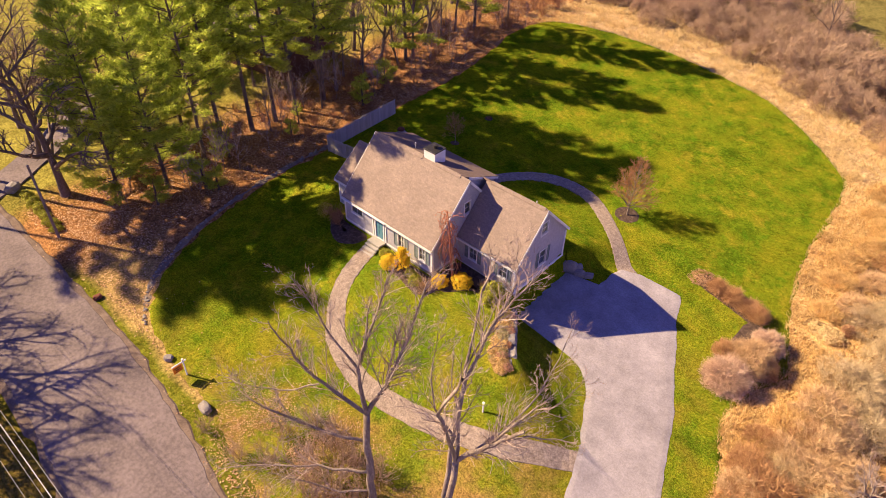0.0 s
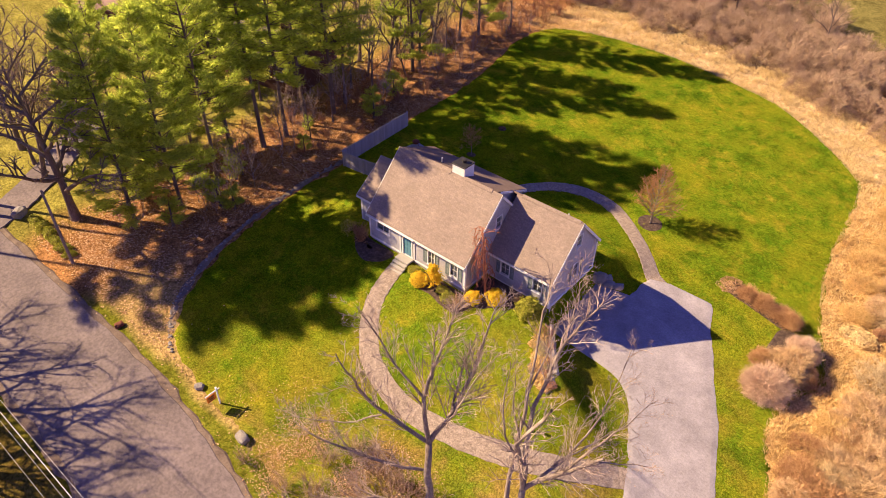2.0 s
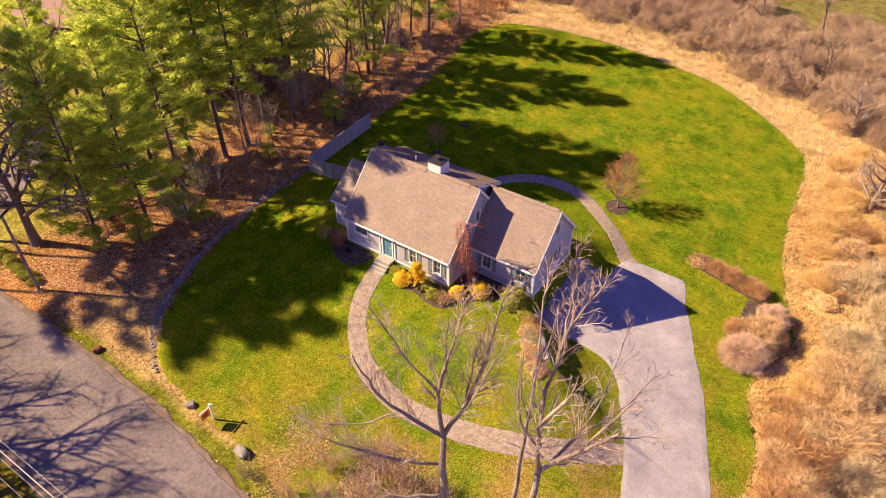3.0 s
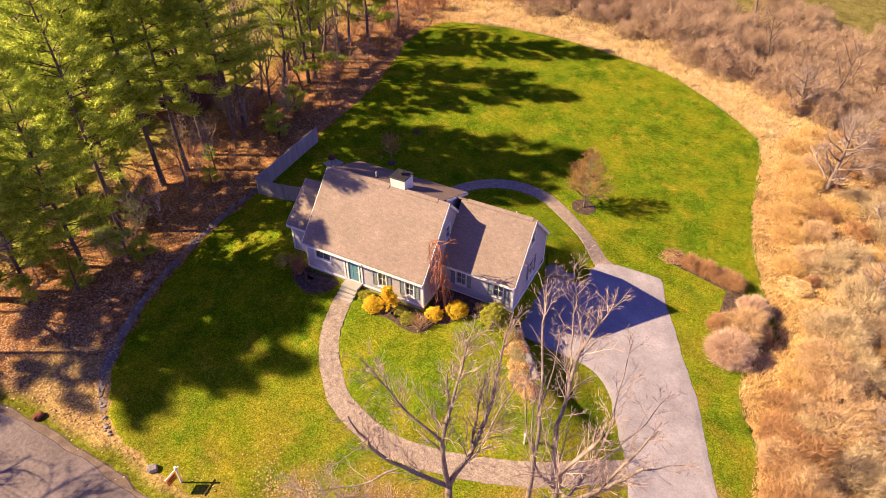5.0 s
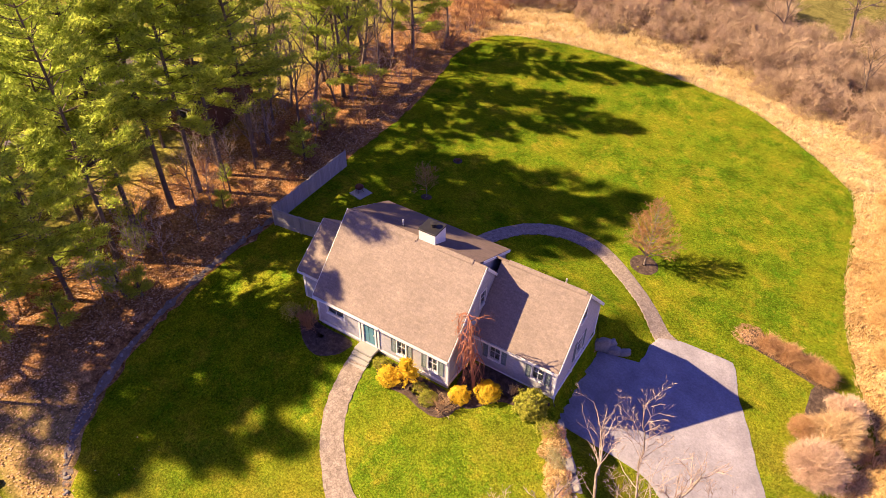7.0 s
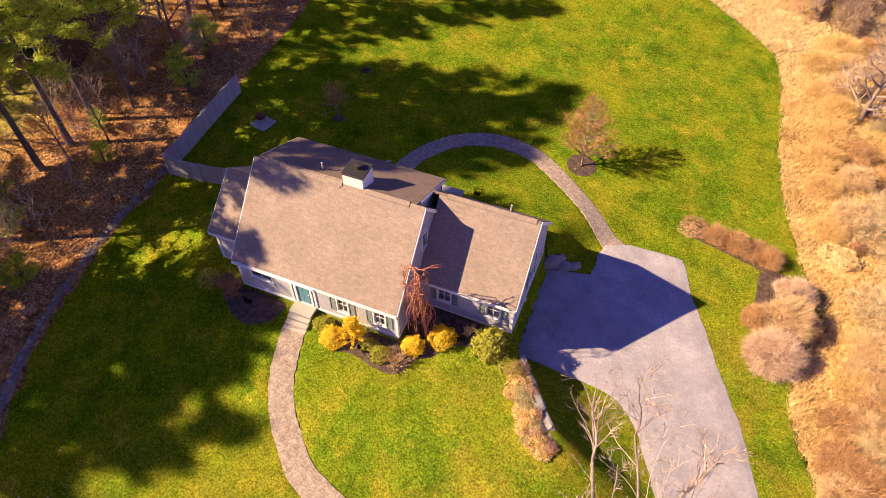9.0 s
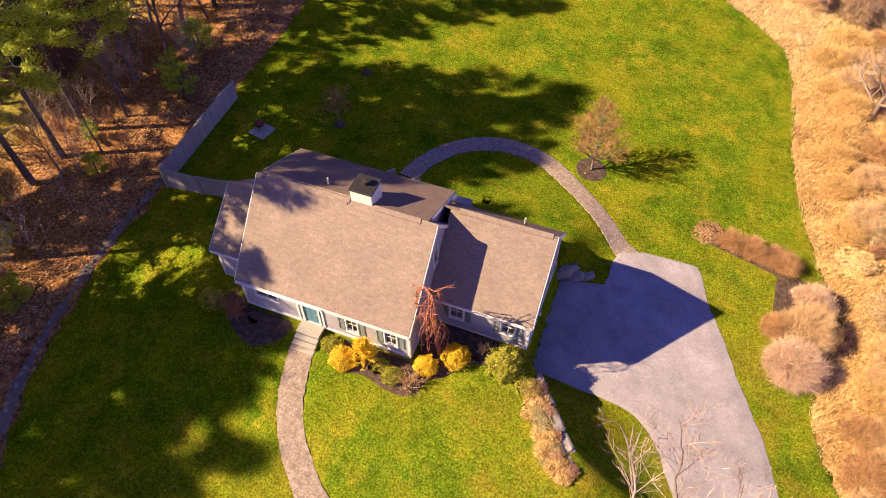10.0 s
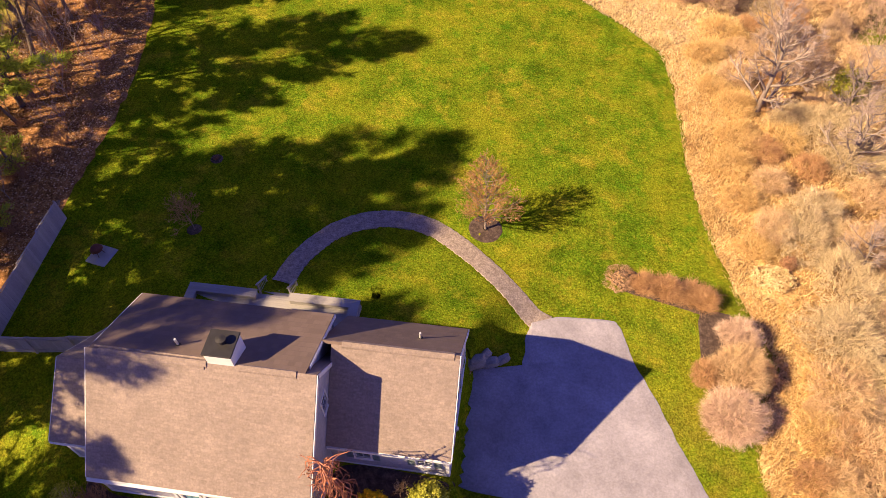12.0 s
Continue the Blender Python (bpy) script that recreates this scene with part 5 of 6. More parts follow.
def dome_shrub(name, seed, size, label, mat, twig_mat, leaves=1600, leaf=0.07, twigs=60, lumps=0.14):
    """A dense rounded shrub: stems inside and many small leaves in uneven clumps."""
    rng = random.Random(seed)
    shrub = thing(name, label, "shrub")
    stems, foliage = Shape(), Shape()
    off = Vector((seed * 3.1, seed * 1.7, 0))
    for _ in range(twigs):
        a, e = rng.uniform(0, 6.283), rng.uniform(0.3, 1.4)
        way = Vector((math.cos(a) * math.cos(e) * size[0], math.sin(a) * math.cos(e) * size[1], math.sin(e) * size[2] * 2))
        stems.tube(wander(rng, (rng.gauss(0, 0.06), rng.gauss(0, 0.06), -0.05), way, way.length * rng.uniform(0.35, 0.55), 0.15, 0.0, 3), [0.02, 0.014, 0.009, 0.005], 3)
    for _ in range(leaves):
        a, e = rng.uniform(0, 6.283), math.asin(rng.uniform(-0.25, 1))
        n = Vector((math.cos(a) * math.cos(e), math.sin(a) * math.cos(e), math.sin(e)))
        r = (1 + 0.38 * noise.noise(n * 2.6 + off) + lumps * noise.noise(n * 7 + off)) * rng.uniform(0.72, 1.03) ** 0.6
        p = Vector((n.x * size[0] / 2, n.y * size[1] / 2, max(0.03, (n.z * 0.8 + 0.28) * size[2] * 0.9))) * 1.0
        p = Vector((p.x * r, p.y * r, p.z * (0.6 + 0.4 * r)))
        d = (n.cross(Vector((rng.gauss(0, 1), rng.gauss(0, 1), rng.gauss(0, 1)))).normalized() + n * rng.uniform(0, 0.9)).normalized()
        s = d.cross(n + Vector((rng.gauss(0, 0.45), rng.gauss(0, 0.45), rng.gauss(0, 0.45)))).normalized()
        l, w = leaf * rng.uniform(0.8, 1.5), leaf * rng.uniform(0.3, 0.55)
        foliage.quad(p - s * w * 0.4, p + s * w * 0.4, p + d * l * 0.6 + s * w * 0.7, p + d * l, p + d * l * 0.6 - s * w * 0.7)
    part("framework", stems, twig_mat, shrub)
    part("foliage", foliage, mat, shrub)
    return shrub


def twig_shrub(name, seed, size, label, mat, stems=70, counts=(5, 3), droop=0.0, even=(0.75, 1.1), reach=0.45, least=0.012):
    """A leafless shrub: many thin stems from one foot, branching into a haze of twigs."""
    rng = random.Random(seed)
    shrub = thing(name, label, "shrub")
    shape = Shape()
    for _ in range(stems):
        a, e = rng.uniform(0, 6.283), rng.uniform(0.35, 1.5)
        way = Vector((math.cos(a) * math.cos(e) * size[0] / 2, math.sin(a) * math.cos(e) * size[1] / 2, math.sin(e) * size[2]))
        l = way.length * rng.uniform(*even)
        start = (rng.gauss(0, size[0] * 0.07), rng.gauss(0, size[1] * 0.07), -0.08)
        line = wander(rng, start, way, l, 0.12, -droop, 4)
        shape.strip(line, [0.020, 0.017, 0.014, 0.011, 0.007], rng.uniform(0, 6.283))
        sprout(rng, shape, shape, line, 0.012, l * reach, 0, counts, 0.15 - droop, 0.6, 0.3, least)
    part("twig_mass", shape, mat, shrub)
    return shrub


def fuzzy_shrub(name, seed, size, label, mat, sprays=900, each=5, reach=(0.25, 0.6), width=0.011, stems=36, low=-0.1, lumps=0.5, outward=0.55):
    """A dense leafless shrub: stems from one foot, and over its whole uneven dome short sprays of fine twigs that point outwards."""
    rng = random.Random(seed)
    shrub = thing(name, label, "shrub")
    shape = Shape()
    off = Vector((seed * 2.3, seed * 1.1, 0))
    for k in range(sprays):
        a, e = rng.uniform(0, 6.283), math.asin(rng.uniform(low, 1))
        n = Vector((math.cos(a) * math.cos(e), math.sin(a) * math.cos(e), math.sin(e)))
        r = (1 + lumps * noise.noise(n * 2.2 + off) + 0.1 * noise.noise(n * 6 + off)) * rng.uniform(0.45, 0.97) ** 0.5
        p = Vector((n.x * size[0] / 2 * r, n.y * size[1] / 2 * r, max(0.02, (n.z * 0.85 + 0.08) * size[2] * r)))
        if k < stems:
            bend = Vector((rng.gauss(0, 0.15), rng.gauss(0, 0.15), 0.25)) * size[2] * 0.4
            shape.strip([Vector((p.x * 0.08, p.y * 0.08, -0.06)), p * 0.5 + bend, p], [0.026, 0.018, 0.008], a)
        for _ in range(each):
            d = (n * outward + Vector((rng.gauss(0, 0.55), rng.gauss(0, 0.55), rng.gauss(0.2, 0.45)))).normalized()
            s = d.cross(Vector((rng.gauss(0, 1), rng.gauss(0, 1), rng.gauss(0, 1)))).normalized() * width * rng.uniform(0.7, 1.4)
            q = p + Vector((rng.gauss(0, 0.07), rng.gauss(0, 0.07), rng.gauss(0, 0.05)))
            shape.quad(q - s, q + s, q + d * rng.uniform(*reach) * min(1.0, 0.4 + 0.35 * size[2]))
    part("twig_mass", shape, mat, shrub)
    return shrub


def put(ob, x, y, turn=0.0, size=1.0, sink=0.0):
    """Stands a thing on the ground."""
    ob.matrix_world = pose(x, y, land(x, y) - sink, 0, 0, turn) @ Matrix.Scale(size, 4)
    return ob


def again(ob, x, y, turn=0.0, size=1.0, sink=0.0):
    """Another of the same kind elsewhere."""
    other = copy_thing(ob, pose(x, y, land(x, y) - sink, 0, 0, turn))
    if ob.name.startswith(("brush", "low_shrub")):
        other.scale = (size * (0.75 + 0.5 * ((x * 3.7) % 1)), size * (0.75 + 0.5 * ((y * 5.3) % 1)), size * (0.75 + 0.5 * ((x * 7.3 + y * 3.1) % 1)))
        return other
    other.scale = (size, size, size * (0.92 + 0.16 * ((x * 7.3 + y * 3.1) % 1)))
    return other


# the two leafless trees before the house
limbed_tree("bare_tree", (10.55, -16.1, land(10.55, -16.1)), [
    (0.25, 0.15, [(10.55, -16.1, -5.2), (10.65, -16.2, -1.0), (10.6, -16.2, 2.4), (10.2, -15.7, 6.0)]),
    (0.13, 0.02, [(10.2, -15.7, 6.0), (9.9, -15.8, 9.6), (10.0, -14.6, 12.2), (10.1, -13.7, 14.6)]),
    (0.11, 0.02, [(10.2, -15.7, 6.0), (8.8, -16.7, 7.5), (7.6, -17.5, 9.3), (7.2, -18.2, 11.6), (7.1, -18.7, 13.2)]),
    (0.07, 0.015, [(9.9, -15.8, 9.6), (8.3, -16.1, 11.2), (7.2, -16.3, 12.8), (6.6, -16.8, 14.5)]),
    (0.13, 0.02, [(10.2, -15.7, 6.0), (11.2, -14.6, 9.2), (11.3, -13.2, 12.0), (11.2, -12.0, 14.0)]),
    (0.07, 0.02, [(11.0, -14.9, 8.4), (10.8, -13.9, 10.8), (10.9, -13.0, 12.8)]),
    (0.06, 0.015, [(10.0, -15.3, 10.6), (9.6, -14.6, 12.2), (9.5, -14.2, 13.4)]),
    (0.10, 0.02, [(10.2, -15.8, 3.5), (8.8, -17.4, 4.6), (6.2, -19.5, 6.5), (4.3, -19.9, 7.1)]),
    (0.06, 0.015, [(8.6, -17.6, 4.8), (6.6, -18.2, 5.0), (4.9, -18.2, 6.2)]),
    (0.10, 0.02, [(10.65, -16.2, 1.4), (9.0, -17.6, 1.6), (6.8, -19.6, 1.7), (4.0, -22.2, 1.2)]),
    (0.07, 0.015, [(10.65, -16.2, -0.6), (9.2, -17.4, -0.9), (7.4, -19.0, 0.2), (6.2, -20.2, 1.0)]),
    (0.05, 0.012, [(8.3, -17.2, 8.2), (6.9, -18.6, 7.7), (5.4, -19.8, 8.0), (4.3, -20.4, 8.2)]),
    (0.06, 0.012, [(10.7, -15.3, 7.4), (11.6, -15.0, 9.6), (12.0, -14.2, 11.6), (12.6, -13.4, 13.0)]),
], 11, "leafless tree with pale forking limbs before the house")
limbed_tree("bare_tree", (15.2, -14.6, land(15.2, -14.6)), [
    (0.25, 0.15, [(15.2, -14.6, -5.6), (15.2, -14.5, -1.0), (15.1, -13.8, 4.5)]),
    (0.13, 0.03, [(15.1, -13.8, 4.5), (14.3, -12.8, 8.2), (14.2, -11.2, 10.8), (14.3, -9.6, 12.4), (15.0, -8.4, 14.2)]),
    (0.06, 0.012, [(14.2, -11.2, 10.8), (13.6, -9.0, 11.0), (13.0, -6.9, 11.3), (12.8, -6.7, 12.7), (12.3, -6.1, 13.7)]),
    (0.12, 0.06, [(15.1, -13.8, 4.5), (15.2, -14.8, 8.0), (15.4, -15.5, 10.6), (16.7, -15.6, 14.3)]),
    (0.13, 0.06, [(15.1, -13.8, 4.5), (16.4, -13.5, 6.6), (17.4, -13.3, 8.1), (18.4, -12.8, 9.4)]),
    (0.08, 0.03, [(16.9, -13.4, 7.4), (17.6, -12.7, 9.0), (18.5, -11.4, 10.5)]),
    (0.08, 0.015, [(15.1, -13.6, 4.4), (15.9, -11.4, 5.2), (16.2, -8.8, 5.9), (16.1, -6.8, 6.7), (15.9, -5.0, 8.7)]),
    (0.05, 0.012, [(17.4, -13.2, 8.2), (18.9, -11.8, 8.4), (20.2, -10.8, 8.2)]),
    (0.06, 0.012, [(14.9, -13.5, 6.0), (13.9, -14.2, 8.4), (13.4, -14.0, 11.0), (13.2, -13.4, 12.8)]),
    (0.05, 0.012, [(15.6, -12.0, 5.0), (16.9, -10.2, 6.4), (17.8, -8.6, 7.2), (18.4, -7.6, 8.4)]),
], 12, "leafless tree with pale broken limbs near the driveway", 0.9)
limbed_tree("bare_tree", (13.9, -13.6, land(13.9, -13.6)), [
    (0.16, 0.075, [(13.9, -13.6, -5.4), (13.4, -12.4, 0.0), (13.2, -11.6, 5.0), (12.7, -10.2, 8.6)]),
    (0.065, 0.012, [(12.7, -10.2, 8.6), (11.8, -8.2, 11.2), (11.4, -7.3, 12.0), (10.6, -6.5, 13.0)]),
    (0.045, 0.012, [(11.8, -8.2, 11.2), (11.3, -6.9, 11.8), (11.1, -6.1, 12.5)]),
    (0.06, 0.015, [(12.9, -10.8, 7.4), (12.9, -9.3, 9.4), (12.6, -8.0, 11.0)]),
    (0.05, 0.015, [(13.2, -11.6, 5.0), (12.3, -11.2, 7.4), (11.9, -10.6, 9.0)]),
], 13, "slender leafless tree with a crooked pale tip beside the driveway", 0.5)

# pines along the wood's edge
tall = put(pine("pine_tree", 31, 23.5, 0.24, 5.5, dense=0.78), -30.6, 6.8, 0, 1.17)
slim = put(pine("pine_tree", 32, 21.5, 0.32, 4.0, dense=0.8), -30.9, 3.9, 40, 1.28)
full = put(pine("pine_tree", 33, 20.0, 0.10, 5.6), -28.9, -7.6, 80, 1.0)
# out of view; height, spread and density set by the shadow wanted on the lawn
high = put(pine("pine_tree", 34, 29.0, 0.54, 6.4, "unseen tall pine with a high crown, added to shade the front lawn", 1.5), -45.5, -20.2, 10, 1.06)
PINES = [tall, slim, full, high]
for k, (x, y, which, size) in enumerate(((-32.2, 0.8, 0, 1.21), (-30.6, 9.7, 1, 1.15), (-30.2, 13.4, 0, 1.22), (-36.0, -1.5, 2, 1.0), (-30.6, -11.6, 2, 0.95), (-30.2, 26.8, 2, 1.12),
                                         (-30.5, 40.5, 2, 1.05), (-42.0, -6.0, 2, 0.9), (-29.8, -2.8, 0, 1.12), (-45.0, 9.0, 2, 1.0), (-48.5, 4.0, 0, 0.9), (-33.5, 11.5, 0, 1.0), (-33.0, 29.5, 1, 0.95),
                                         # the two of kind 3 are unseen too, added for front-lawn shadow
                                         (-42.4, -20.3, 3, 1.03), (-52.0, -30.2, 3, 1.3), (-37.0, 17.0, 0, 0.85), (-38.5, 33.5, 2, 0.8))):
    again(PINES[which], x, y, 67 * k, size)

# leafless trees
big = put(bare_tree("bare_tree", 41, 20.0, 0.42, 14, (9, 6, 5), 1.15, DARKBARK, HEDGETWIG, low=0.18), -35.4, -15.0, 20)
straight = put(bare_tree("bare_tree", 42, 15.0, 0.20, 8, (7, 5, 4), 0.55, DARKBARK, HEDGETWIG), -30.8, 15.8)
leaning = put(bare_tree("bare_tree", 43, 13.0, 0.24, 7, (7, 5, 4), 0.8, DARKBARK, HEDGETWIG, lean=(0.15, 0.1)), -31.2, 23.2, 70)
BARES = [big, straight, leaning]
for k, (x, y, which, size) in enumerate(((-29.9, 27.8, 1, 1.0), (-31.5, 31.5, 2, 0.95), (-31.4, 37.5, 1, 0.9), (-33.5, 35.0, 2, 1.0), (-29.0, 46.0, 1, 0.8), (-34.0, 28.0, 1, 1.0), (-37.0, 24.0, 2, 1.0), (-44.0, -14.0, 2, 1.2),
                                         (-45.0, -9.5, 0, 0.7), (-51.0, -13.0, 0, 0.75), (-46.5, -2.5, 2, 0.95), (-52.0, -4.0, 2, 1.1), (-40.0, -3.0, 2, 0.8), (-42.0, 2.0, 1, 0.9), (-38.5, 9.5, 1, 0.7), (-47.0, -13.5, 1, 0.9), (-54.0, 2.0, 2, 1.0), (-28.6, -0.6, 1, 0.4), (-29.3, 5.2, 1, 0.45), (-28.2, 8.2, 1, 0.38), (-28.8, 12.0, 1, 0.5), (-32.6, 18.5, 1, 0.7), (-33.4, 22.0, 2, 0.75), (-30.4, 33.5, 1, 0.65), (-29.6, 25.0, 2, 0.6), (-33.8, -6.0, 1, 0.5), (-40.5, 21.0, 1, 0.9), (-42.5, 28.0, 2, 0.9), (-29.5, 19.0, 1, 0.8), (-38.0, 44.0, 2, 1.0), 
                                         (18.0, 66.0, 2, 0.7), (6.0, 74.0, 1, 0.8), (-8.0, 76.0, 2, 0.8), (-20.0, 73.0, 1, 0.85), (26.0, 58.0, 2, 0.75), (38.0, 55.0, 2, 0.9), (14.0, 82.0, 2, 0.9),
                                         (-29.0, -34.0, 0, 0.85), (-38.0, -35.5, 0, 0.9), (-22.5, -35.5, 0, 0.8), (-17.0, -38.5, 0, 0.9), (-26.0, -39.0, 0, 1.0), (-33.0, -40.0, 0, 1.0))):
    again(BARES[which], x, y, 53 * k, size)


spreading = put(bare_tree("meadow_tree", 44, 8.4, 0.22, 16, (9, 7, 6), 1.15, BARK, TWIG, "low spreading leafless tree with pale limbs in the meadow", 0.14, (0.1, -0.05), low=0.06), 27.2, 38.1, 0, 1.15)
for k, (x, y, size) in enumerate(((33.1, 32.5, 0.9), (32.0, 22.5, 0.6), (29.5, 46.0, 0.8), (34.5, 39.0, 0.8), (35.0, 18.0, 0.7), (33.0, 6.0, 0.7), (22.8, 53.4, 0.8), (38.0, 26.0, 0.8))):
    again(spreading, x, y, 80 * k, size)


def weeping_tree():
    rng = random.Random(61)
    tree = thing("weeping_tree", "narrow weeping tree with reddish-brown hanging twigs", "tree", (1.35, 1.2, land(1.35, 1.2)))
    wood, twigs = Shape(), Shape()
    stem = wander(rng, (0, 0, -0.2), (0, 0, 1), 7.2, 0.05, 0.05, 8)
    wood.tube(stem, [0.12 * (1 - 0.09 * k) for k in range(9)], 8)
    for k in range(46):
        p, _ = along_line(stem, rng.uniform(0.35, 1.0))
        a = rng.uniform(0, 6.283)
        reach = rng.uniform(0.25, 0.9)
        line = [p, p + Vector((math.cos(a) * reach * 0.6, math.sin(a) * reach * 0.6, rng.uniform(0.05, 0.35))), p + Vector((math.cos(a) * reach, math.sin(a) * reach, -0.2))]
        q = line[-1]
        for _ in range(5):
            q = q + Vector((rng.gauss(0, 0.09), rng.gauss(0, 0.09), -rng.uniform(0.25, 0.6)))
            if q.z < 0.15:
                break
            line.append(q)
        n = len(line) - 1
        (wood if k % 4 == 0 else twigs).tube(line, [0.035 * (1 - 0.8 * i / n) for i in range(n + 1)], 4)
        sprout(rng, twigs, twigs, line, 0.012, 0.7, 0, (7, 3), -0.35, 0.8, 0.2)
    for k in range(9):
        p, _ = along_line(stem, rng.uniform(0.75, 1.0))
        a = rng.uniform(-1.2, 1.2) + (3.14 if k % 3 == 0 else 0)
        line = wander(rng, p, (math.cos(a), math.sin(a), 0.35), rng.uniform(1.0, 1.9), 0.35, -0.05, 6)
        twigs.tube(line, [0.03, 0.026, 0.022, 0.018, 0.014, 0.01, 0.006], 4)
        sprout(rng, twigs, twigs, line, 0.016, 0.6, 0, (5, 2), -0.1, 0.8, 0.3)
    part("trunk", wood, WEEPTWIG, tree, smooth=True)
    part("crown", twigs, WEEPTWIG, tree, "tangled reddish hanging twigs")


weeping_tree()
young = put(bare_tree("young_tree", 71, 7.6, 0.085, 58, (14, 8), 1.0, BARK, YOUNGTWIG, "young leafless tree with an upright reddish crown in a mulch ring", 0.2, taper=1.0, low=0.14), 6.15, 21.2)
put(bare_tree("sapling", 72, 3.9, 0.05, 24, (12, 7), 0.7, BARK, YOUNGTWIG, "small leafless sapling with reddish twigs on the lawn", 0.25), -13.2, 17.5)

def golden_spire():
    """A golden conifer: a stem with rising boughs, shorter towards the top, dressed in small sprays."""
    rng = random.Random(82)
    shrub = thing("golden_shrub", "tall ragged golden conifer by the window", "shrub")
    wood, sprays = Shape(), Shape()
    wood.tube([(0, 0, -0.1), (0.02, 0.02, 1.2), (0.0, 0.05, 2.3)], [0.05, 0.035, 0.012], 6)
    for k in range(74):
        f = rng.uniform(0.05, 1.0) ** 0.9
        a, l = rng.uniform(0, 6.283), 0.95 * (1 - f) ** 0.75 + 0.16
        bough = wander(rng, (0, 0, 0.12 + 2.1 * f), (math.cos(a), math.sin(a), 0.5 + 0.5 * f), l * rng.uniform(0.7, 1.15), 0.12, 0.08, 3)
        wood.strip(bough, [0.016, 0.012, 0.009, 0.004], a)
        for _ in range(34):
            p, d = along_line(bough, rng.uniform(0.2, 1.0))
            way = (d + Vector((rng.gauss(0, 0.7), rng.gauss(0, 0.7), rng.gauss(0.1, 0.5)))).normalized()
            side = way.orthogonal().normalized() * 0.032
            q = p + Vector((rng.gauss(0, 0.05), rng.gauss(0, 0.05), rng.gauss(0, 0.04)))
            sprays.quad(q - side, q + side, q + way * 0.09 + side * 0.8, q + way * rng.uniform(0.12, 0.2), q + way * 0.09 - side * 0.8)
    part("framework", wood, GOLD, shrub)
    part("foliage", sprays, GOLD, shrub)
    return shrub


# shrubs along the front wall
put(dome_shrub("golden_shrub", 81, (1.5, 1.4, 1.05), "rounded shrub with bright golden-yellow foliage", GOLD, GOLD, 3000, 0.085), -3.75, -1.2)
put(golden_spire(), -2.55, -0.75)
put(dome_shrub("golden_shrub", 83, (1.35, 1.25, 0.95), "low shrub with bright yellow foliage", GOLD, GOLD, 2600, 0.085), 0.95, 0.1)
put(dome_shrub("golden_shrub", 84, (1.6, 1.5, 1.25), "shrub with yellow-green foliage under the wing window", GOLD, GOLD, 2600, 0.085), 2.35, 1.2)
put(dome_shrub("green_shrub", 85, (1.9, 1.9, 1.6), "dense rounded green dwarf pine at the corner", BOXGREEN, TANTWIG, 5200, 0.10, 60, 0.45), 5.2, 1.75)
put(dome_shrub("green_shrub", 86, (1.3, 1.0, 0.7), "low green spreading shrub", BOXGREEN, TANTWIG, 1800), -4.75, -0.55)
put(dome_shrub("green_shrub", 87, (1.2, 1.1, 0.8), "round dark green shrub in the front bed", BOXGREEN, TANTWIG, 1800), -0.65, -1.15)
put(dome_shrub("green_shrub", 88, (1.1, 0.9, 0.6), "small green shrub in the front bed", BOXGREEN, TANTWIG, 900), -1.55, -0.75)
put(dome_shrub("green_shrub", 89, (1.6, 1.3, 0.8), "low green and brown shrub above the boulders", BOXGREEN, TANTWIG, 1100), 6.7, 0.95)
put(dome_shrub("green_shrub", 90, (1.5, 1.4, 1.3), "dark green shrub in the shade by the side wing", BOXGREEN, TANTWIG, 1300), -13.0, -0.4)
put(dome_shrub("evergreen_bush", 108, (3.2, 3.4, 2.8), "dark green evergreen bush behind the meadow tree", BOXGREEN, TANTWIG, 5200, 0.13, 60, 0.4), 35.1, 41.2)
ivy = put(dome_shrub("ivy", 107, (1.9, 1.0, 0.7), "bright green ivy mound on the bank beside the road", BOXGREEN, TANTWIG, 1500, 0.10), -37.6, -17.75)
for k, (x, y, size) in enumerate(((-36.2, -17.8, 1.0), (-34.8, -17.8, 1.05), (-33.4, -17.85, 0.9), (-32.0, -17.85, 0.95), (-30.8, -17.9, 0.7))):
    again(ivy, x, y, 25 * k - 40, size)
creeper = put(dome_shrub("creeping_plant", 99, (1.5, 1.1, 0.35), "low tan creeping plant above the boulders", STRAW, STRAW, 1300, 0.09), 7.5, 0.45)
moss = put(dome_shrub("creeping_plant", 100, (1.3, 1.0, 0.35), "low pale green creeping plant above the boulders", PALEGREEN, STRAW, 1100, 0.07), 7.8, -0.1)
for k, (x, y, which, size) in enumerate(((8.2, -0.6, 1, 1.1), (8.7, -1.3, 0, 1.0), (9.15, -1.8, 1, 0.9), (9.5, -2.5, 0, 1.0), (8.1, -1.2, 0, 0.8), (9.9, -3.0, 0, 0.8), (8.9, -2.5, 1, 0.7), (7.0, 0.9, 0, 0.9), (7.4, -0.3, 0, 0.8), (8.5, -2.0, 0, 0.8))):
    again((creeper, moss)[which], x, y, 71 * k, size)
rose = put(dome_shrub("creeping_plant", 101, (1.2, 0.9, 0.4), "low rosy brown creeping plant above the boulders", ROSELEAF, STRAW, 1000, 0.07), 7.3, 1.25)
for k, (x, y, size) in enumerate(((8.3, 0.1, 0.8), (9.3, -2.1, 0.9), (9.0, -1.0, 0.7), (10.2, -2.6, 0.8), (8.0, -0.7, 0.6))):
    again(rose, x, y, 63 * k, size)
put(twig_shrub("brown_shrub", 91, (1.7, 1.6, 1.2), "leafless brown shrub in the front bed", TANTWIG, 60, (6, 4)), 0.45, -1.2)
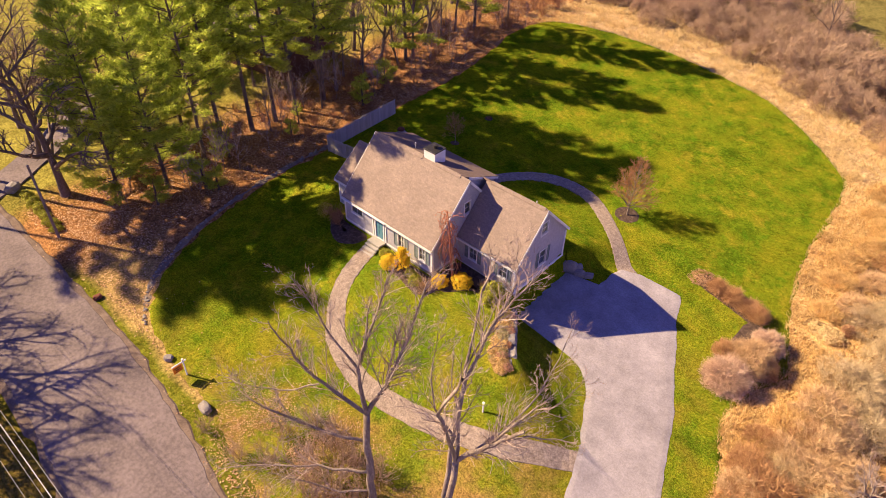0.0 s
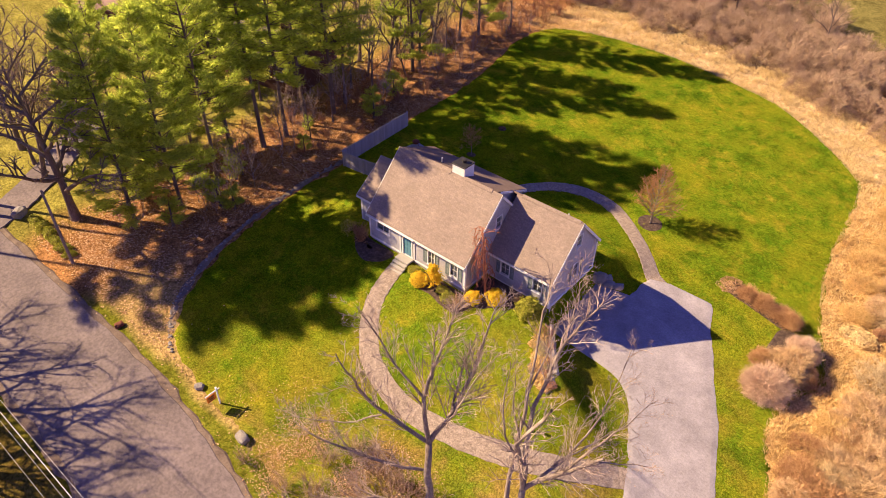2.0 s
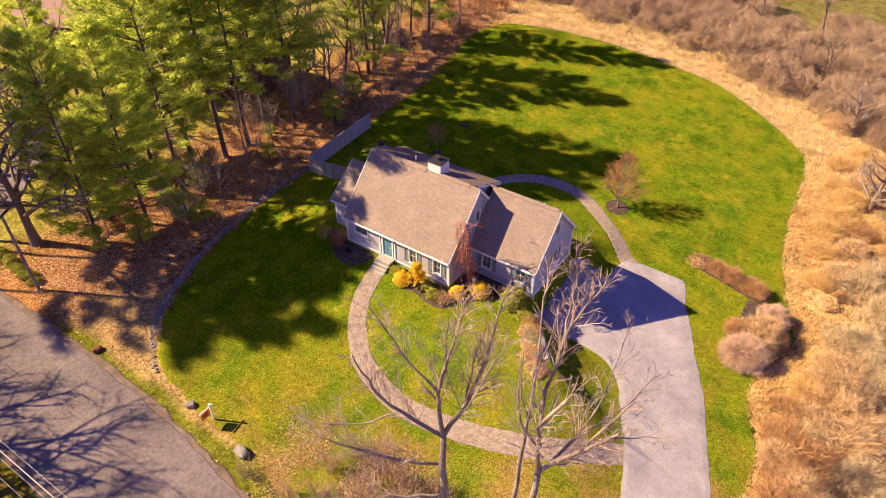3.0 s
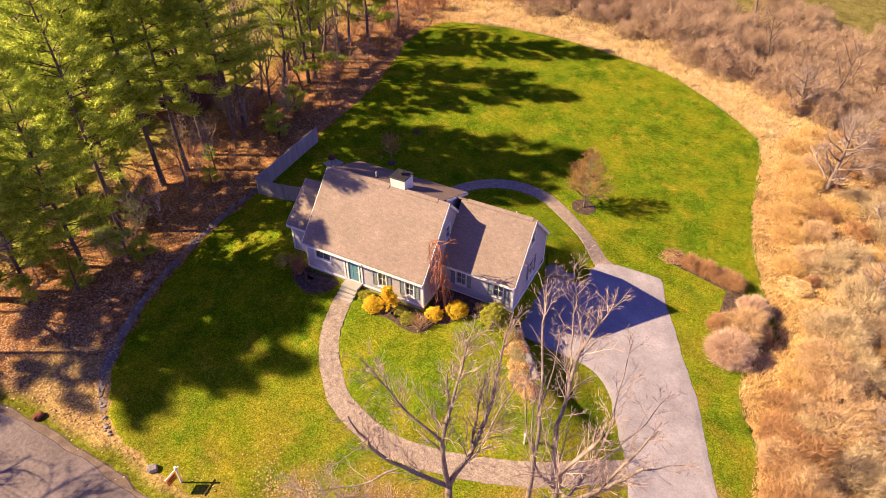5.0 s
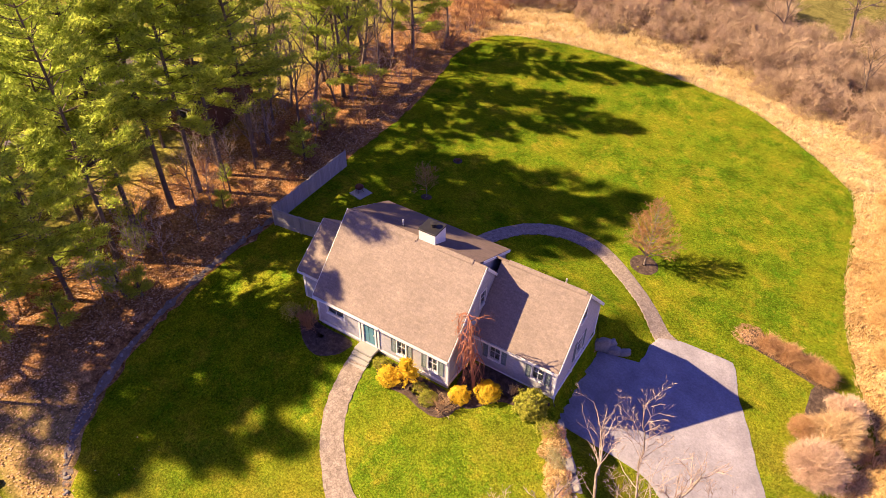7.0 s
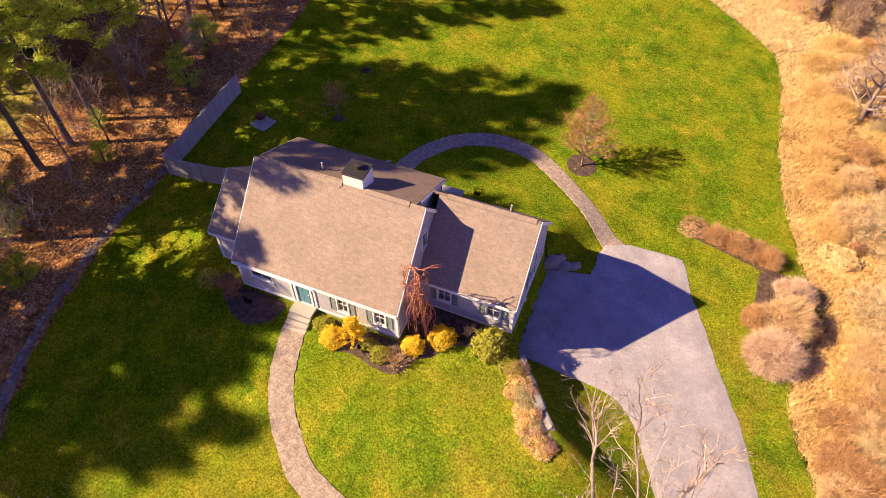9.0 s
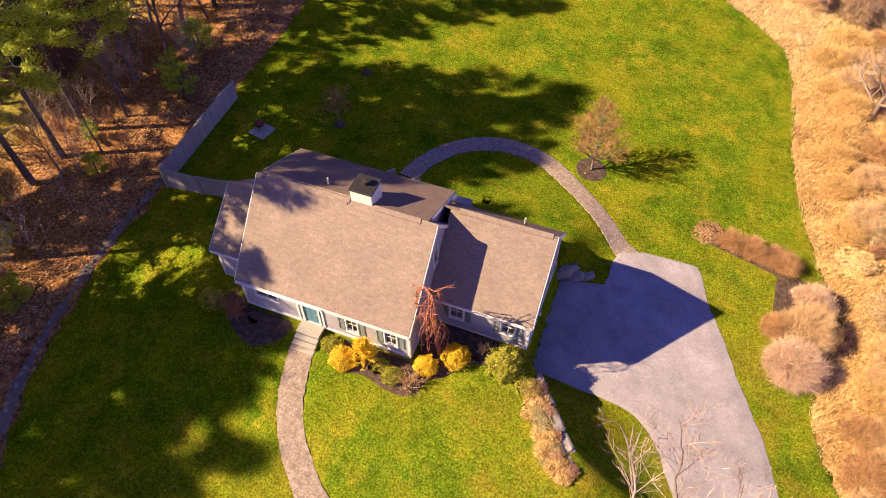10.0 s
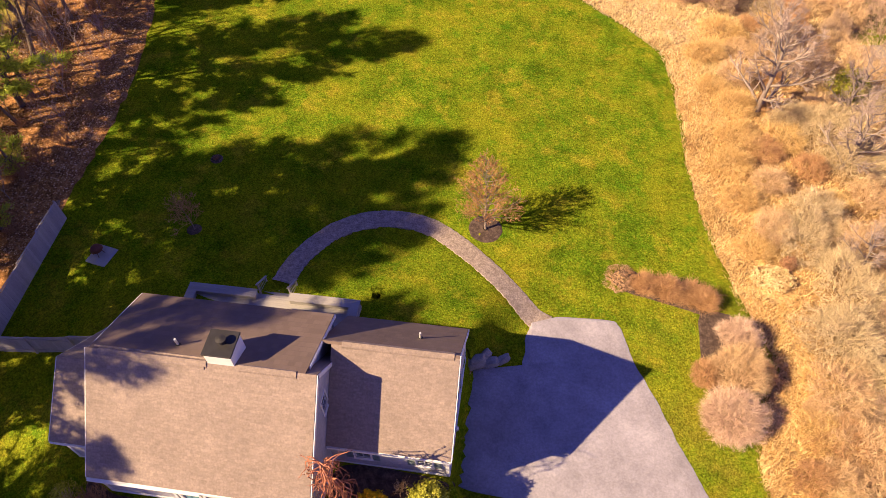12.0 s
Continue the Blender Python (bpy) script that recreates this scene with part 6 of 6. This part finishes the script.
put(twig_shrub("brown_shrub", 92, (2.2, 2.0, 2.0), "leafless reddish shrub in the shade beside the steps", REDTWIG, 70, (6, 4)), -11.2, -0.6)
put(twig_shrub("brown_shrub", 93, (1.2, 1.1, 0.9), "small leafless shrub in the wing bed", TANTWIG, 40, (5, 3)), 3.7, 2.3)

# shrubs right of the driveway
put(fuzzy_shrub("dome_bush", 94, (3.4, 3.3, 2.0), "large domed leafless bush with dense pinkish twigs", PINKTWIG, 2600, 6, (0.25, 0.75), 0.011, 90, -0.15, 0.28), 21.95, 10.0)
put(fuzzy_shrub("dome_bush", 95, (3.3, 3.5, 2.2), "large domed leafless bush with dense tan twigs", TANTWIG, 2200, 6, (0.25, 0.7), 0.011, 80, -0.15, 0.32), 22.6, 12.9)
put(fuzzy_shrub("dome_bush", 98, (2.5, 2.5, 1.8), "domed leafless bush with pale pinkish twigs beside the mulch", PINKTWIG, 1200, 6, (0.25, 0.5), 0.011, 60, -0.15, 0.3), 22.9, 15.4)
put(fuzzy_shrub("dome_bush", 97, (1.6, 1.7, 1.2), "small domed leafless bush with rusty twigs", RUSTTWIG, 700, 6, (0.22, 0.45), 0.010, 40, -0.15, 0.2), 20.5, 12.5)
put(fuzzy_shrub("dome_bush", 99, (1.6, 1.8, 1.5), "domed leafless bush with rusty brown twigs", RUSTTWIG, 900, 6, (0.22, 0.5), 0.010, 50, -0.15, 0.2), 23.9, 12.9)
put(dome_shrub("straw_clump", 96, (2.2, 2.1, 0.4), "low round heap of pinkish tan chips on the lawn", LEAVES, STRAW, 4200, 0.055), 15.45, 18.75)
put(dome_shrub("straw_pile", 104, (2.8, 2.1, 0.5), "pale heap of cut straw at the meadow's edge", PALESTRAW, PALESTRAW, 3400, 0.10, 60, 0.05), 25.8, 20.6)
put(dome_shrub("brown_shrub", 105, (1.1, 1.0, 0.9), "small rusty orange shrub beside the straw heap", REDTWIG, REDTWIG, 900, 0.08), 27.1, 22.0)
put(twig_shrub("brown_shrub", 106, (0.9, 0.9, 0.4), "tiny leafless shrub in a mulch ring", REDTWIG, 60, (4, 3)), -13.9, 24.0)
low = put(fuzzy_shrub("low_shrub", 97, (1.6, 1.3, 1.05), "low leafless rusty brown shrub in the bed", RUSTTWIG, 520, 6, (0.45, 0.95), 0.010, 60, 0.0, 0.45, 0.3), 17.1, 18.35)
again(low, 18.5, 18.25, 70, 1.05)
again(low, 19.9, 18.3, 150, 1.0)
again(low, 21.0, 17.9, 200, 0.9)


# ---- wild growth ----
def thicket(name, placed, mat):
    """Many shrubs grown together into one mass."""
    verts, corners, totals, base = [], [], [], 0
    for ob, place in placed:
        mesh = ob.children[0].data
        co = np.empty(len(mesh.vertices) * 3, np.float32)
        mesh.vertices.foreach_get("co", co)
        m = np.array(place)
        verts.append(co.reshape(-1, 3) @ m[:3, :3].T + m[:3, 3])
        ids, total = np.empty(len(mesh.loops), np.int32), np.empty(len(mesh.polygons), np.int32)
        mesh.loops.foreach_get("vertex_index", ids)
        mesh.polygons.foreach_get("loop_total", total)
        corners.append(ids + base)
        totals.append(total)
        base += len(mesh.vertices)
    verts, corners, totals = np.concatenate(verts), np.concatenate(corners), np.concatenate(totals)
    mesh = bpy.data.meshes.new(name)
    mesh.vertices.add(len(verts))
    mesh.vertices.foreach_set("co", verts.astype(np.float32).ravel())
    mesh.loops.add(len(corners))
    mesh.loops.foreach_set("vertex_index", corners.astype(np.int32))
    mesh.polygons.add(len(totals))
    mesh.polygons.foreach_set("loop_start", (np.cumsum(totals) - totals).astype(np.int32))
    mesh.update(calc_edges=True)
    mesh.materials.append(mat)
    return new(name, mesh)


def scatter_brush():
    rng = random.Random(101)
    tan = [put(fuzzy_shrub("brush", 111, (4.2, 4.0, 2.0), "domed leafless tan brush in the meadow", TANTWIG, 950, 5, (0.35, 0.8), 0.013, 50), 29.5, 9.0),
           put(fuzzy_shrub("brush", 112, (3.6, 3.8, 1.1), "low tangled straw-coloured brush in the meadow", STRAW, 700, 5, (0.4, 0.9), 0.014, 20), 27.5, -2.0),
           put(fuzzy_shrub("brush", 115, (4.0, 4.2, 3.2), "tall grey-brown leafless thicket at the meadow's edge", HEDGETWIG, 800, 5, (0.4, 1.0), 0.015, 60), 30.0, 47.0),
           put(fuzzy_shrub("brush", 116, (3.0, 2.8, 1.4), "rusty orange leafless brush in the meadow", RUSTTWIG, 620, 5, (0.3, 0.7), 0.012, 40), 26.4, 4.6),
           put(fuzzy_shrub("brush", 118, (5.0, 4.7, 2.3), "wide domed sage-grey leafless brush in the meadow", SAGETWIG, 1300, 5, (0.35, 0.8), 0.013, 60), 29.3, 16.4)]
    spots = [(25.8, 20.6), (27.1, 22.0), (25.0, 18.6), (26.6, 19.0), (24.6, 21.6)]
    for x, y, which, size in ((28.6, 24.4, 4, 0.9), (30.8, 20.6, 4, 1.0), (28.2, 9.4, 3, 1.2), (26.2, 7.2, 3, 0.8), (28.2, 5.3, 4, 0.7), (27.0, 1.6, 3, 1.1), (28.6, 0.6, 0, 0.9), (29.0, -3.6, 4, 0.8), (28.6, 12.6, 0, 0.9), (31.0, 13.6, 4, 0.9), (28.4, -7.8, 4, 0.85), (31.2, 3.6, 4, 0.9), (26.8, 29.5, 0, 0.8), (27.5, -1.6, 3, 1.2), (29.8, -1.0, 0, 1.0), (28.9, 3.4, 3, 1.2), (30.0, 6.6, 0, 1.1), (27.8, -5.6, 3, 1.1), (30.6, -6.2, 0, 1.1), (27.4, 9.8, 1, 0.9), (26.4, 25.0, 0, 0.75), (29.6, 26.6, 4, 0.8), (26.4, -3.4, 0, 0.7), (27.6, 13.0, 1, 0.7), (27.2, 11.2, 0, 0.5), (27.6, 7.2, 0, 0.7), (26.6, 4.2, 3, 1.1), (26.6, 2.4, 0, 0.7), (27.8, 3.2, 3, 1.2), (28.6, -1.6, 3, 1.2), (30.6, 11.4, 2, 0.6), (25.0, 23.0, 1, 0.6), (24.4, 27.5, 1, 0.8), (24.2, 31.0, 1, 0.9), (25.0, 34.2, 1, 1.0), (23.6, 40.0, 1, 0.9), (23.4, 44.5, 1, 0.9), (27.0, 33.0, 3, 0.8), (28.8, 34.8, 1, 1.0), (30.4, 31.8, 3, 0.9)):
        again(tan[which], x, y, 47 * len(spots), size)
        spots.append((x, y))
    red = put(twig_shrub("bush", 113, (2.4, 2.4, 2.2), "leafless reddish undergrowth at the wood's edge", REDTWIG, 32, (6, 4)), -26.5, 20.0)
    fixed = len(spots)
    rim = [(-20, 28.0), (1, 27.4), (6, 27.4), (12, 28.2), (17, 28.0), (25, 25.8), (36, 24.8), (44, 24.8), (52, 26.0), (63, 26.0)]
    for n in range(14000):
        hedge = n % 2 == 0
        if hedge:
            x, y = rng.uniform(-30, 50), rng.uniform(52, 88)
            if y < 62.5 - 0.30 * max(0, x + 4) + 1.5 * math.sin(x * 0.5) or y > 78 and x > 5 and noise.noise((x * 0.08, y * 0.08, 1)) > -0.1:
                continue
        else:
            x, y = rng.uniform(23, 44), rng.uniform(-16, 62)
            k = max(i for i in range(len(rim) - 1) if rim[i][0] <= y)
            edge = rim[k][1] + (rim[k + 1][1] - rim[k][1]) * (y - rim[k][0]) / (rim[k + 1][0] - rim[k][0])
            if x < edge + 1.0 * math.sin(y * 0.9) or x > 40 and rng.random() < 0.6 or x > 37.5 and y > 43:
                continue
        if all((x - a) ** 2 + (y - b) ** 2 > (2.7 if hedge else 2.5) ** 2 for a, b in spots):
            spots.append((x, y))
        if len(spots) > 340:
            break
    near = [p for p in spots[fixed:] if p[1] < 56 and p[0] < 40]
    near.sort(key=lambda p: p[0] + 0.12 * p[1])
    single = set(near[:95])
    light = fuzzy_shrub("brush", 117, (4.6, 4.6, 3.6), "grey-brown leafless thicket beyond the meadow", TWIG, 420, 5, (0.5, 1.2), 0.02, 50)
    put(light, 33.0, 58.0)
    mass = []
    for x, y in spots[fixed:]:
        far = y > 55 or x > 40
        which = rng.choices((0, 1, 2, 3, 4), (2, 0.3, 7, 0.5, 1) if far else (4, 2.2, 1.0, 1.8, 1.8))[0]
        turn, size = rng.uniform(0, 360), rng.uniform(0.6, 1.1)
        if (x, y) in single:
            again(tan[which], x, y, turn, size)
        else:
            mass.append((light, pose(x, y, land(x, y), 0, 0, turn) @ Matrix.Scale(size, 4)))
    tagged(thicket("far_thicket", mass, HEDGETWIG), "dense purplish-brown leafless thicket beyond the meadow", "thicket", kind="stuff")
    thin = put(twig_shrub("thin_brush", 119, (3.4, 3.2, 2.6), "sparse leafless brush of thin brown twigs in the leaf litter", HEDGETWIG, 34, (7, 4), 0.0, (0.6, 1.1), 0.5, 0.010), 1.6, -16.4)
    for k, (x, y, size) in enumerate(((2.5, -18.5, 0.6), (4.5, -16.5, 0.7), (6.5, -18.0, 0.8), (8.0, -20.5, 0.8), (12.5, -18.5, 0.75), (5.0, -21.0, 0.7), (10.5, -19.5, 0.7), (0.5, -19.5, 0.5), (8.5, -15.8, 0.55), (3.2, -14.8, 0.4), (13.5, -15.2, 0.5), (6.2, -14.2, 0.4), (16.5, -18.5, 0.7), (-3.0, -20.0, 0.4), (2.4, -14.6, 0.55), (4.0, -14.2, 0.6), (5.4, -14.8, 0.7), (7.0, -14.4, 0.7), (8.6, -14.0, 0.6), (7.2, -16.4, 0.8), (9.2, -17.4, 0.8), (5.8, -17.2, 0.7))):
        again(thin, x, y, 77 * k, size * 1.6, 0.05)
    spots = []
    for _ in range(3000):
        x, y = rng.uniform(-36, -24.3), rng.uniform(4, 68)
        if x > -24.6 - max(0, min(y, 46) - 30) * 0.10 or y < 14 and rng.random() < 0.6:
            continue
        if all((x - a) ** 2 + (y - b) ** 2 > 1.9 ** 2 for a, b in spots):
            spots.append((x, y))
        if len(spots) > 105:
            break
    for x, y in spots:
        again(red, x, y, rng.uniform(0, 360), rng.uniform(0.4, 0.9) * (1.25 if y > 44 else 1.0))
    whip = put(bare_tree("sapling", 73, 5.2, 0.035, 14, (5, 4), 0.55, BARK, TWIG, "thin leafless sapling in the leaf litter", 0.2, low=0.2), -26.6, 3.0)
    for _ in range(64):
        x, y = rng.uniform(-35, -25.2), rng.uniform(-15, 46)
        again(whip, x, y, rng.uniform(0, 360), rng.uniform(0.5, 1.25))
    low_pine = put(pine("young_pine", 114, 3.4, 0.08, 1.5, "small green young pine in the leaf litter"), -27.3, 20.5)
    for k, (x, y, s) in enumerate(((-28.5, -1.5, 0.8), (-26.2, -5.0, 1.0), (-24.8, -4.4, 0.8), (-33.0, -9.5, 0.9), (-26.9, 6.2, 0.55), (-31.0, 0.0, 0.8), (-25.9, 15.7, 0.9), (-27.9, 17.3, 0.7), (-29.6, 9.0, 0.5), (-27.2, -9.6, 0.9))):
        again(low_pine, x, y, 70 * k, s)


def scatter_leaves():
    """Fallen leaves on the wood floor and the verge."""
    rng = random.Random(121)
    shape = Shape()
    for k in range(52000):
        if k % 3 == 0:
            x, y = rng.uniform(-34, 20), rng.uniform(-21.5, -12)
        else:
            x, y = rng.uniform(-36, -22.9), rng.uniform(-19, 55)
        if k % 3 == 0 and x < -2 and (y < -18.6 or x > -10.5) and rng.random() < 0.93:
            continue
        if inside(x, y, LAWN_RING) and rng.random() < (0.9 if x > -3 and y < -13.5 else 0.985):
            continue
        if noise.noise((x * 0.4, y * 0.4, 4)) < rng.uniform(-0.7, 0.2):
            continue
        z = land(x, y) + rng.uniform(0.02, 0.06)
        a, s = rng.uniform(0, 6.283), rng.uniform(0.045, 0.10)
        c, d = math.cos(a) * s, math.sin(a) * s
        t1, t2 = rng.uniform(-0.02, 0.02), rng.uniform(-0.02, 0.02)
        shape.quad((x - c, y - d, z - t1), (x + d * 0.7, y - c * 0.7, z + t2), (x + c, y + d, z + t1), (x - d * 0.7, y + c * 0.7, z - t2))
    for _ in range(28000):
        x, y = rng.gauss(4.5, 4.2), rng.gauss(-16.8, 2.2)
        if noise.noise((x * 0.35, y * 0.35, 9)) < rng.uniform(-0.2, 0.35) or y < -21.6 or y > -11.8:
            continue
        z = land(x, y) + rng.uniform(0.03, 0.09)
        a, s = rng.uniform(0, 6.283), rng.uniform(0.03, 0.065)
        c, d = math.cos(a) * s, math.sin(a) * s
        t1, t2 = rng.uniform(-0.03, 0.03), rng.uniform(-0.03, 0.03)
        shape.quad((x - c, y - d, z - t1), (x + d * 0.7, y - c * 0.7, z + t2), (x + c, y + d, z + t1), (x - d * 0.7, y + c * 0.7, z - t2))
    tagged(part("fallen_leaves", shape, LEAVES), "orange-brown fallen oak leaves over the wood floor", "leaves", kind="stuff")


def scatter_straw():
    """Tufts of dry meadow grass."""
    rng = random.Random(131)
    shape, pale = Shape(), Shape()
    made = 0
    while made < 62000:
        x, y = rng.uniform(-28, 50), rng.uniform(-14, 72)
        if (x - 25.8) ** 2 + (y - 20.6) ** 2 < 3.0 or inside(x * 1.02, 14 + (y - 14) * 1.02, LAWN_RING) or (x < 12 and y < 48) or (y < 30 and x < 20) or y + 0.3 * max(0, x - 2) > 65 or (x > 26.5 and rng.random() < 0.75):
            continue
        clump = noise.noise((x * 0.45, y * 0.45, 7)) + 0.5 * noise.noise((x * 1.3, y * 1.3, 2))
        if clump < rng.uniform(-0.75, 0.35):
            continue
        made += 1
        z, tall_by = land(x, y) - 0.03, rng.uniform(0.12, 0.28) * (1.2 + 1.4 * max(0, clump))
        turn = 6.283 * noise.noise((x * 0.3, y * 0.3, 11))
        for _ in range(3):
            a, lean = turn + rng.gauss(0, 2.2), rng.uniform(0.1, 1.3)
            c, d = math.cos(a), math.sin(a)
            w = rng.uniform(0.014, 0.032)
            (pale if y + 0.3 * x > 46 + rng.gauss(0, 3) else shape).quad((x - d * w, y + c * w, z), (x + d * w, y - c * w, z), (x + c * lean * tall_by, y + d * lean * tall_by, z + tall_by))
    tagged(part("pale_grass", pale, PALESTRAW), "pale cream dry grass behind the lawn", "dry grass", kind="stuff")
    tagged(part("dry_grass", shape, STRAW), "pale straw-coloured dry meadow grass", "dry grass", kind="stuff")


scatter_brush()
scatter_leaves()
scatter_straw()


# ---- beyond ----
def far_house(name, at, turn, size, eaves, ridge, wall_mat, roof_mat, label):
    """A plain neighbouring house with a gable roof, windows and a door."""
    w, d = size[0] / 2, size[1] / 2
    house = thing(name, label, "house", (*at, land(*at)))
    house.rotation_euler = (0, 0, radians(turn))
    holes = [(-w * 0.7, -w * 0.7 + 1.1, 1.0, 2.1), (-w * 0.2, -w * 0.2 + 1.1, 1.0, 2.1), (w * 0.5, w * 0.5 + 1.1, 1.0, 2.1)]
    for y, t in ((-d, 0.2), (d, -0.2)):
        part("wall", wall("x", y, t, -w, w, -0.6, eaves, holes), wall_mat, house)
        for h in holes:
            out = -1 if y < 0 else 1
            y0, y1 = sorted((y + out * 0.03, y - out * 0.05))
            casing = Shape()
            for a, b, lo, hi in ((h[0] - 0.09, h[0], h[2] - 0.09, h[3] + 0.09), (h[1], h[1] + 0.09, h[2] - 0.09, h[3] + 0.09), (h[0], h[1], h[3], h[3] + 0.09), (h[0], h[1], h[2] - 0.09, h[2])):
                casing.box(a, b, y0, y1, lo, hi)
            c = part("window", casing, WHITE, house)
            part("pane", Shape().box(h[0], h[1], y0 + 0.03, y0 + 0.036, h[2], h[3]), GLASS, c)
    gable = Gable(0, ridge - 0.1, eaves, eaves, -d, d)
    for x, t in ((-w, 0.2), (w, -0.2)):
        part("wall", wall("y", x, t, -d + 0.2, d - 0.2, -0.6, gable), wall_mat, house)
    drop = (ridge - eaves) / d * 0.4
    part("roof", slab(-w - 0.3, w + 0.3, -d - 0.4, eaves + 0.1 - drop, 0, ridge + 0.1, 0.16), roof_mat, house)
    part("roof", slab(-w - 0.3, w + 0.3, d + 0.4, eaves + 0.1 - drop, 0, ridge + 0.1, 0.16), roof_mat, house)
    part("chimney", Shape().box(w * 0.3, w * 0.3 + 0.8, -0.4, 0.4, ridge - 0.8, ridge + 1.0), BROWNWALL, house)


far_house("neighbour_house", (-43.0, 15.5), 12, (13.0, 8.0), 2.8, 5.4, BROWNWALL, DARKROOF, "low brown house with a dark roof behind the pines")
far_house("neighbour_house", (-68.5, 13.0), 30, (14.0, 9.0), 3.0, 6.0, BROWNWALL, PINKROOF, "distant house with a pinkish roof among trees")


def build_poles():
    for x, y in ((-62.0, -30.6), (62.0, -28.6)):
        pole = thing("utility_pole", "brown wooden utility pole beside the road", "utility pole", (x, y, land(x, y)), "utility poles")
        top = 6.6 - land(x, y)
        part("shaft", Shape().tube([(0, 0, -0.5), (0, 0, top + 0.8)], [0.16, 0.11], 10, True), PINEBARK, pole)
        part("crossarm", Shape().box(-0.06, 0.06, -0.9, 0.9, top - 0.15, top - 0.02), PINEBARK, pole)
    a, b = Vector((-62, -30.6, 6.9)), Vector((62, -28.6, 6.9))
    for k, (off, drop, r) in enumerate(((-0.85, 0.0, 0.007), (-0.25, 0.0, 0.007), (0.0, 0.0, 0.022), (0.35, 0.0, 0.008))):
        pts = []
        for i in range(41):
            f = i / 40
            p = a.lerp(b, f)
            sag = 4 * f * (1 - f)
            pts.append((p.x, p.y + off, p.z - 0.4 * sag))
        tagged(part("overhead_cable", Shape().tube(pts, [r] * 41, 6), PALEMETAL), "overhead cable strung along the road", "cable", "overhead cables")
    stub = thing("wooden_post", "old grey leaning wooden pole at the wood's edge", "pole", (-29.8, -18.2, land(-29.8, -18.2)))
    part("shaft", Shape().tube([(0, 0, -0.4), (-0.1, 0, 2.6), (-0.25, 0.05, 7.6)], [0.14, 0.12, 0.10], 9, True), BARK, stub)


build_poles()
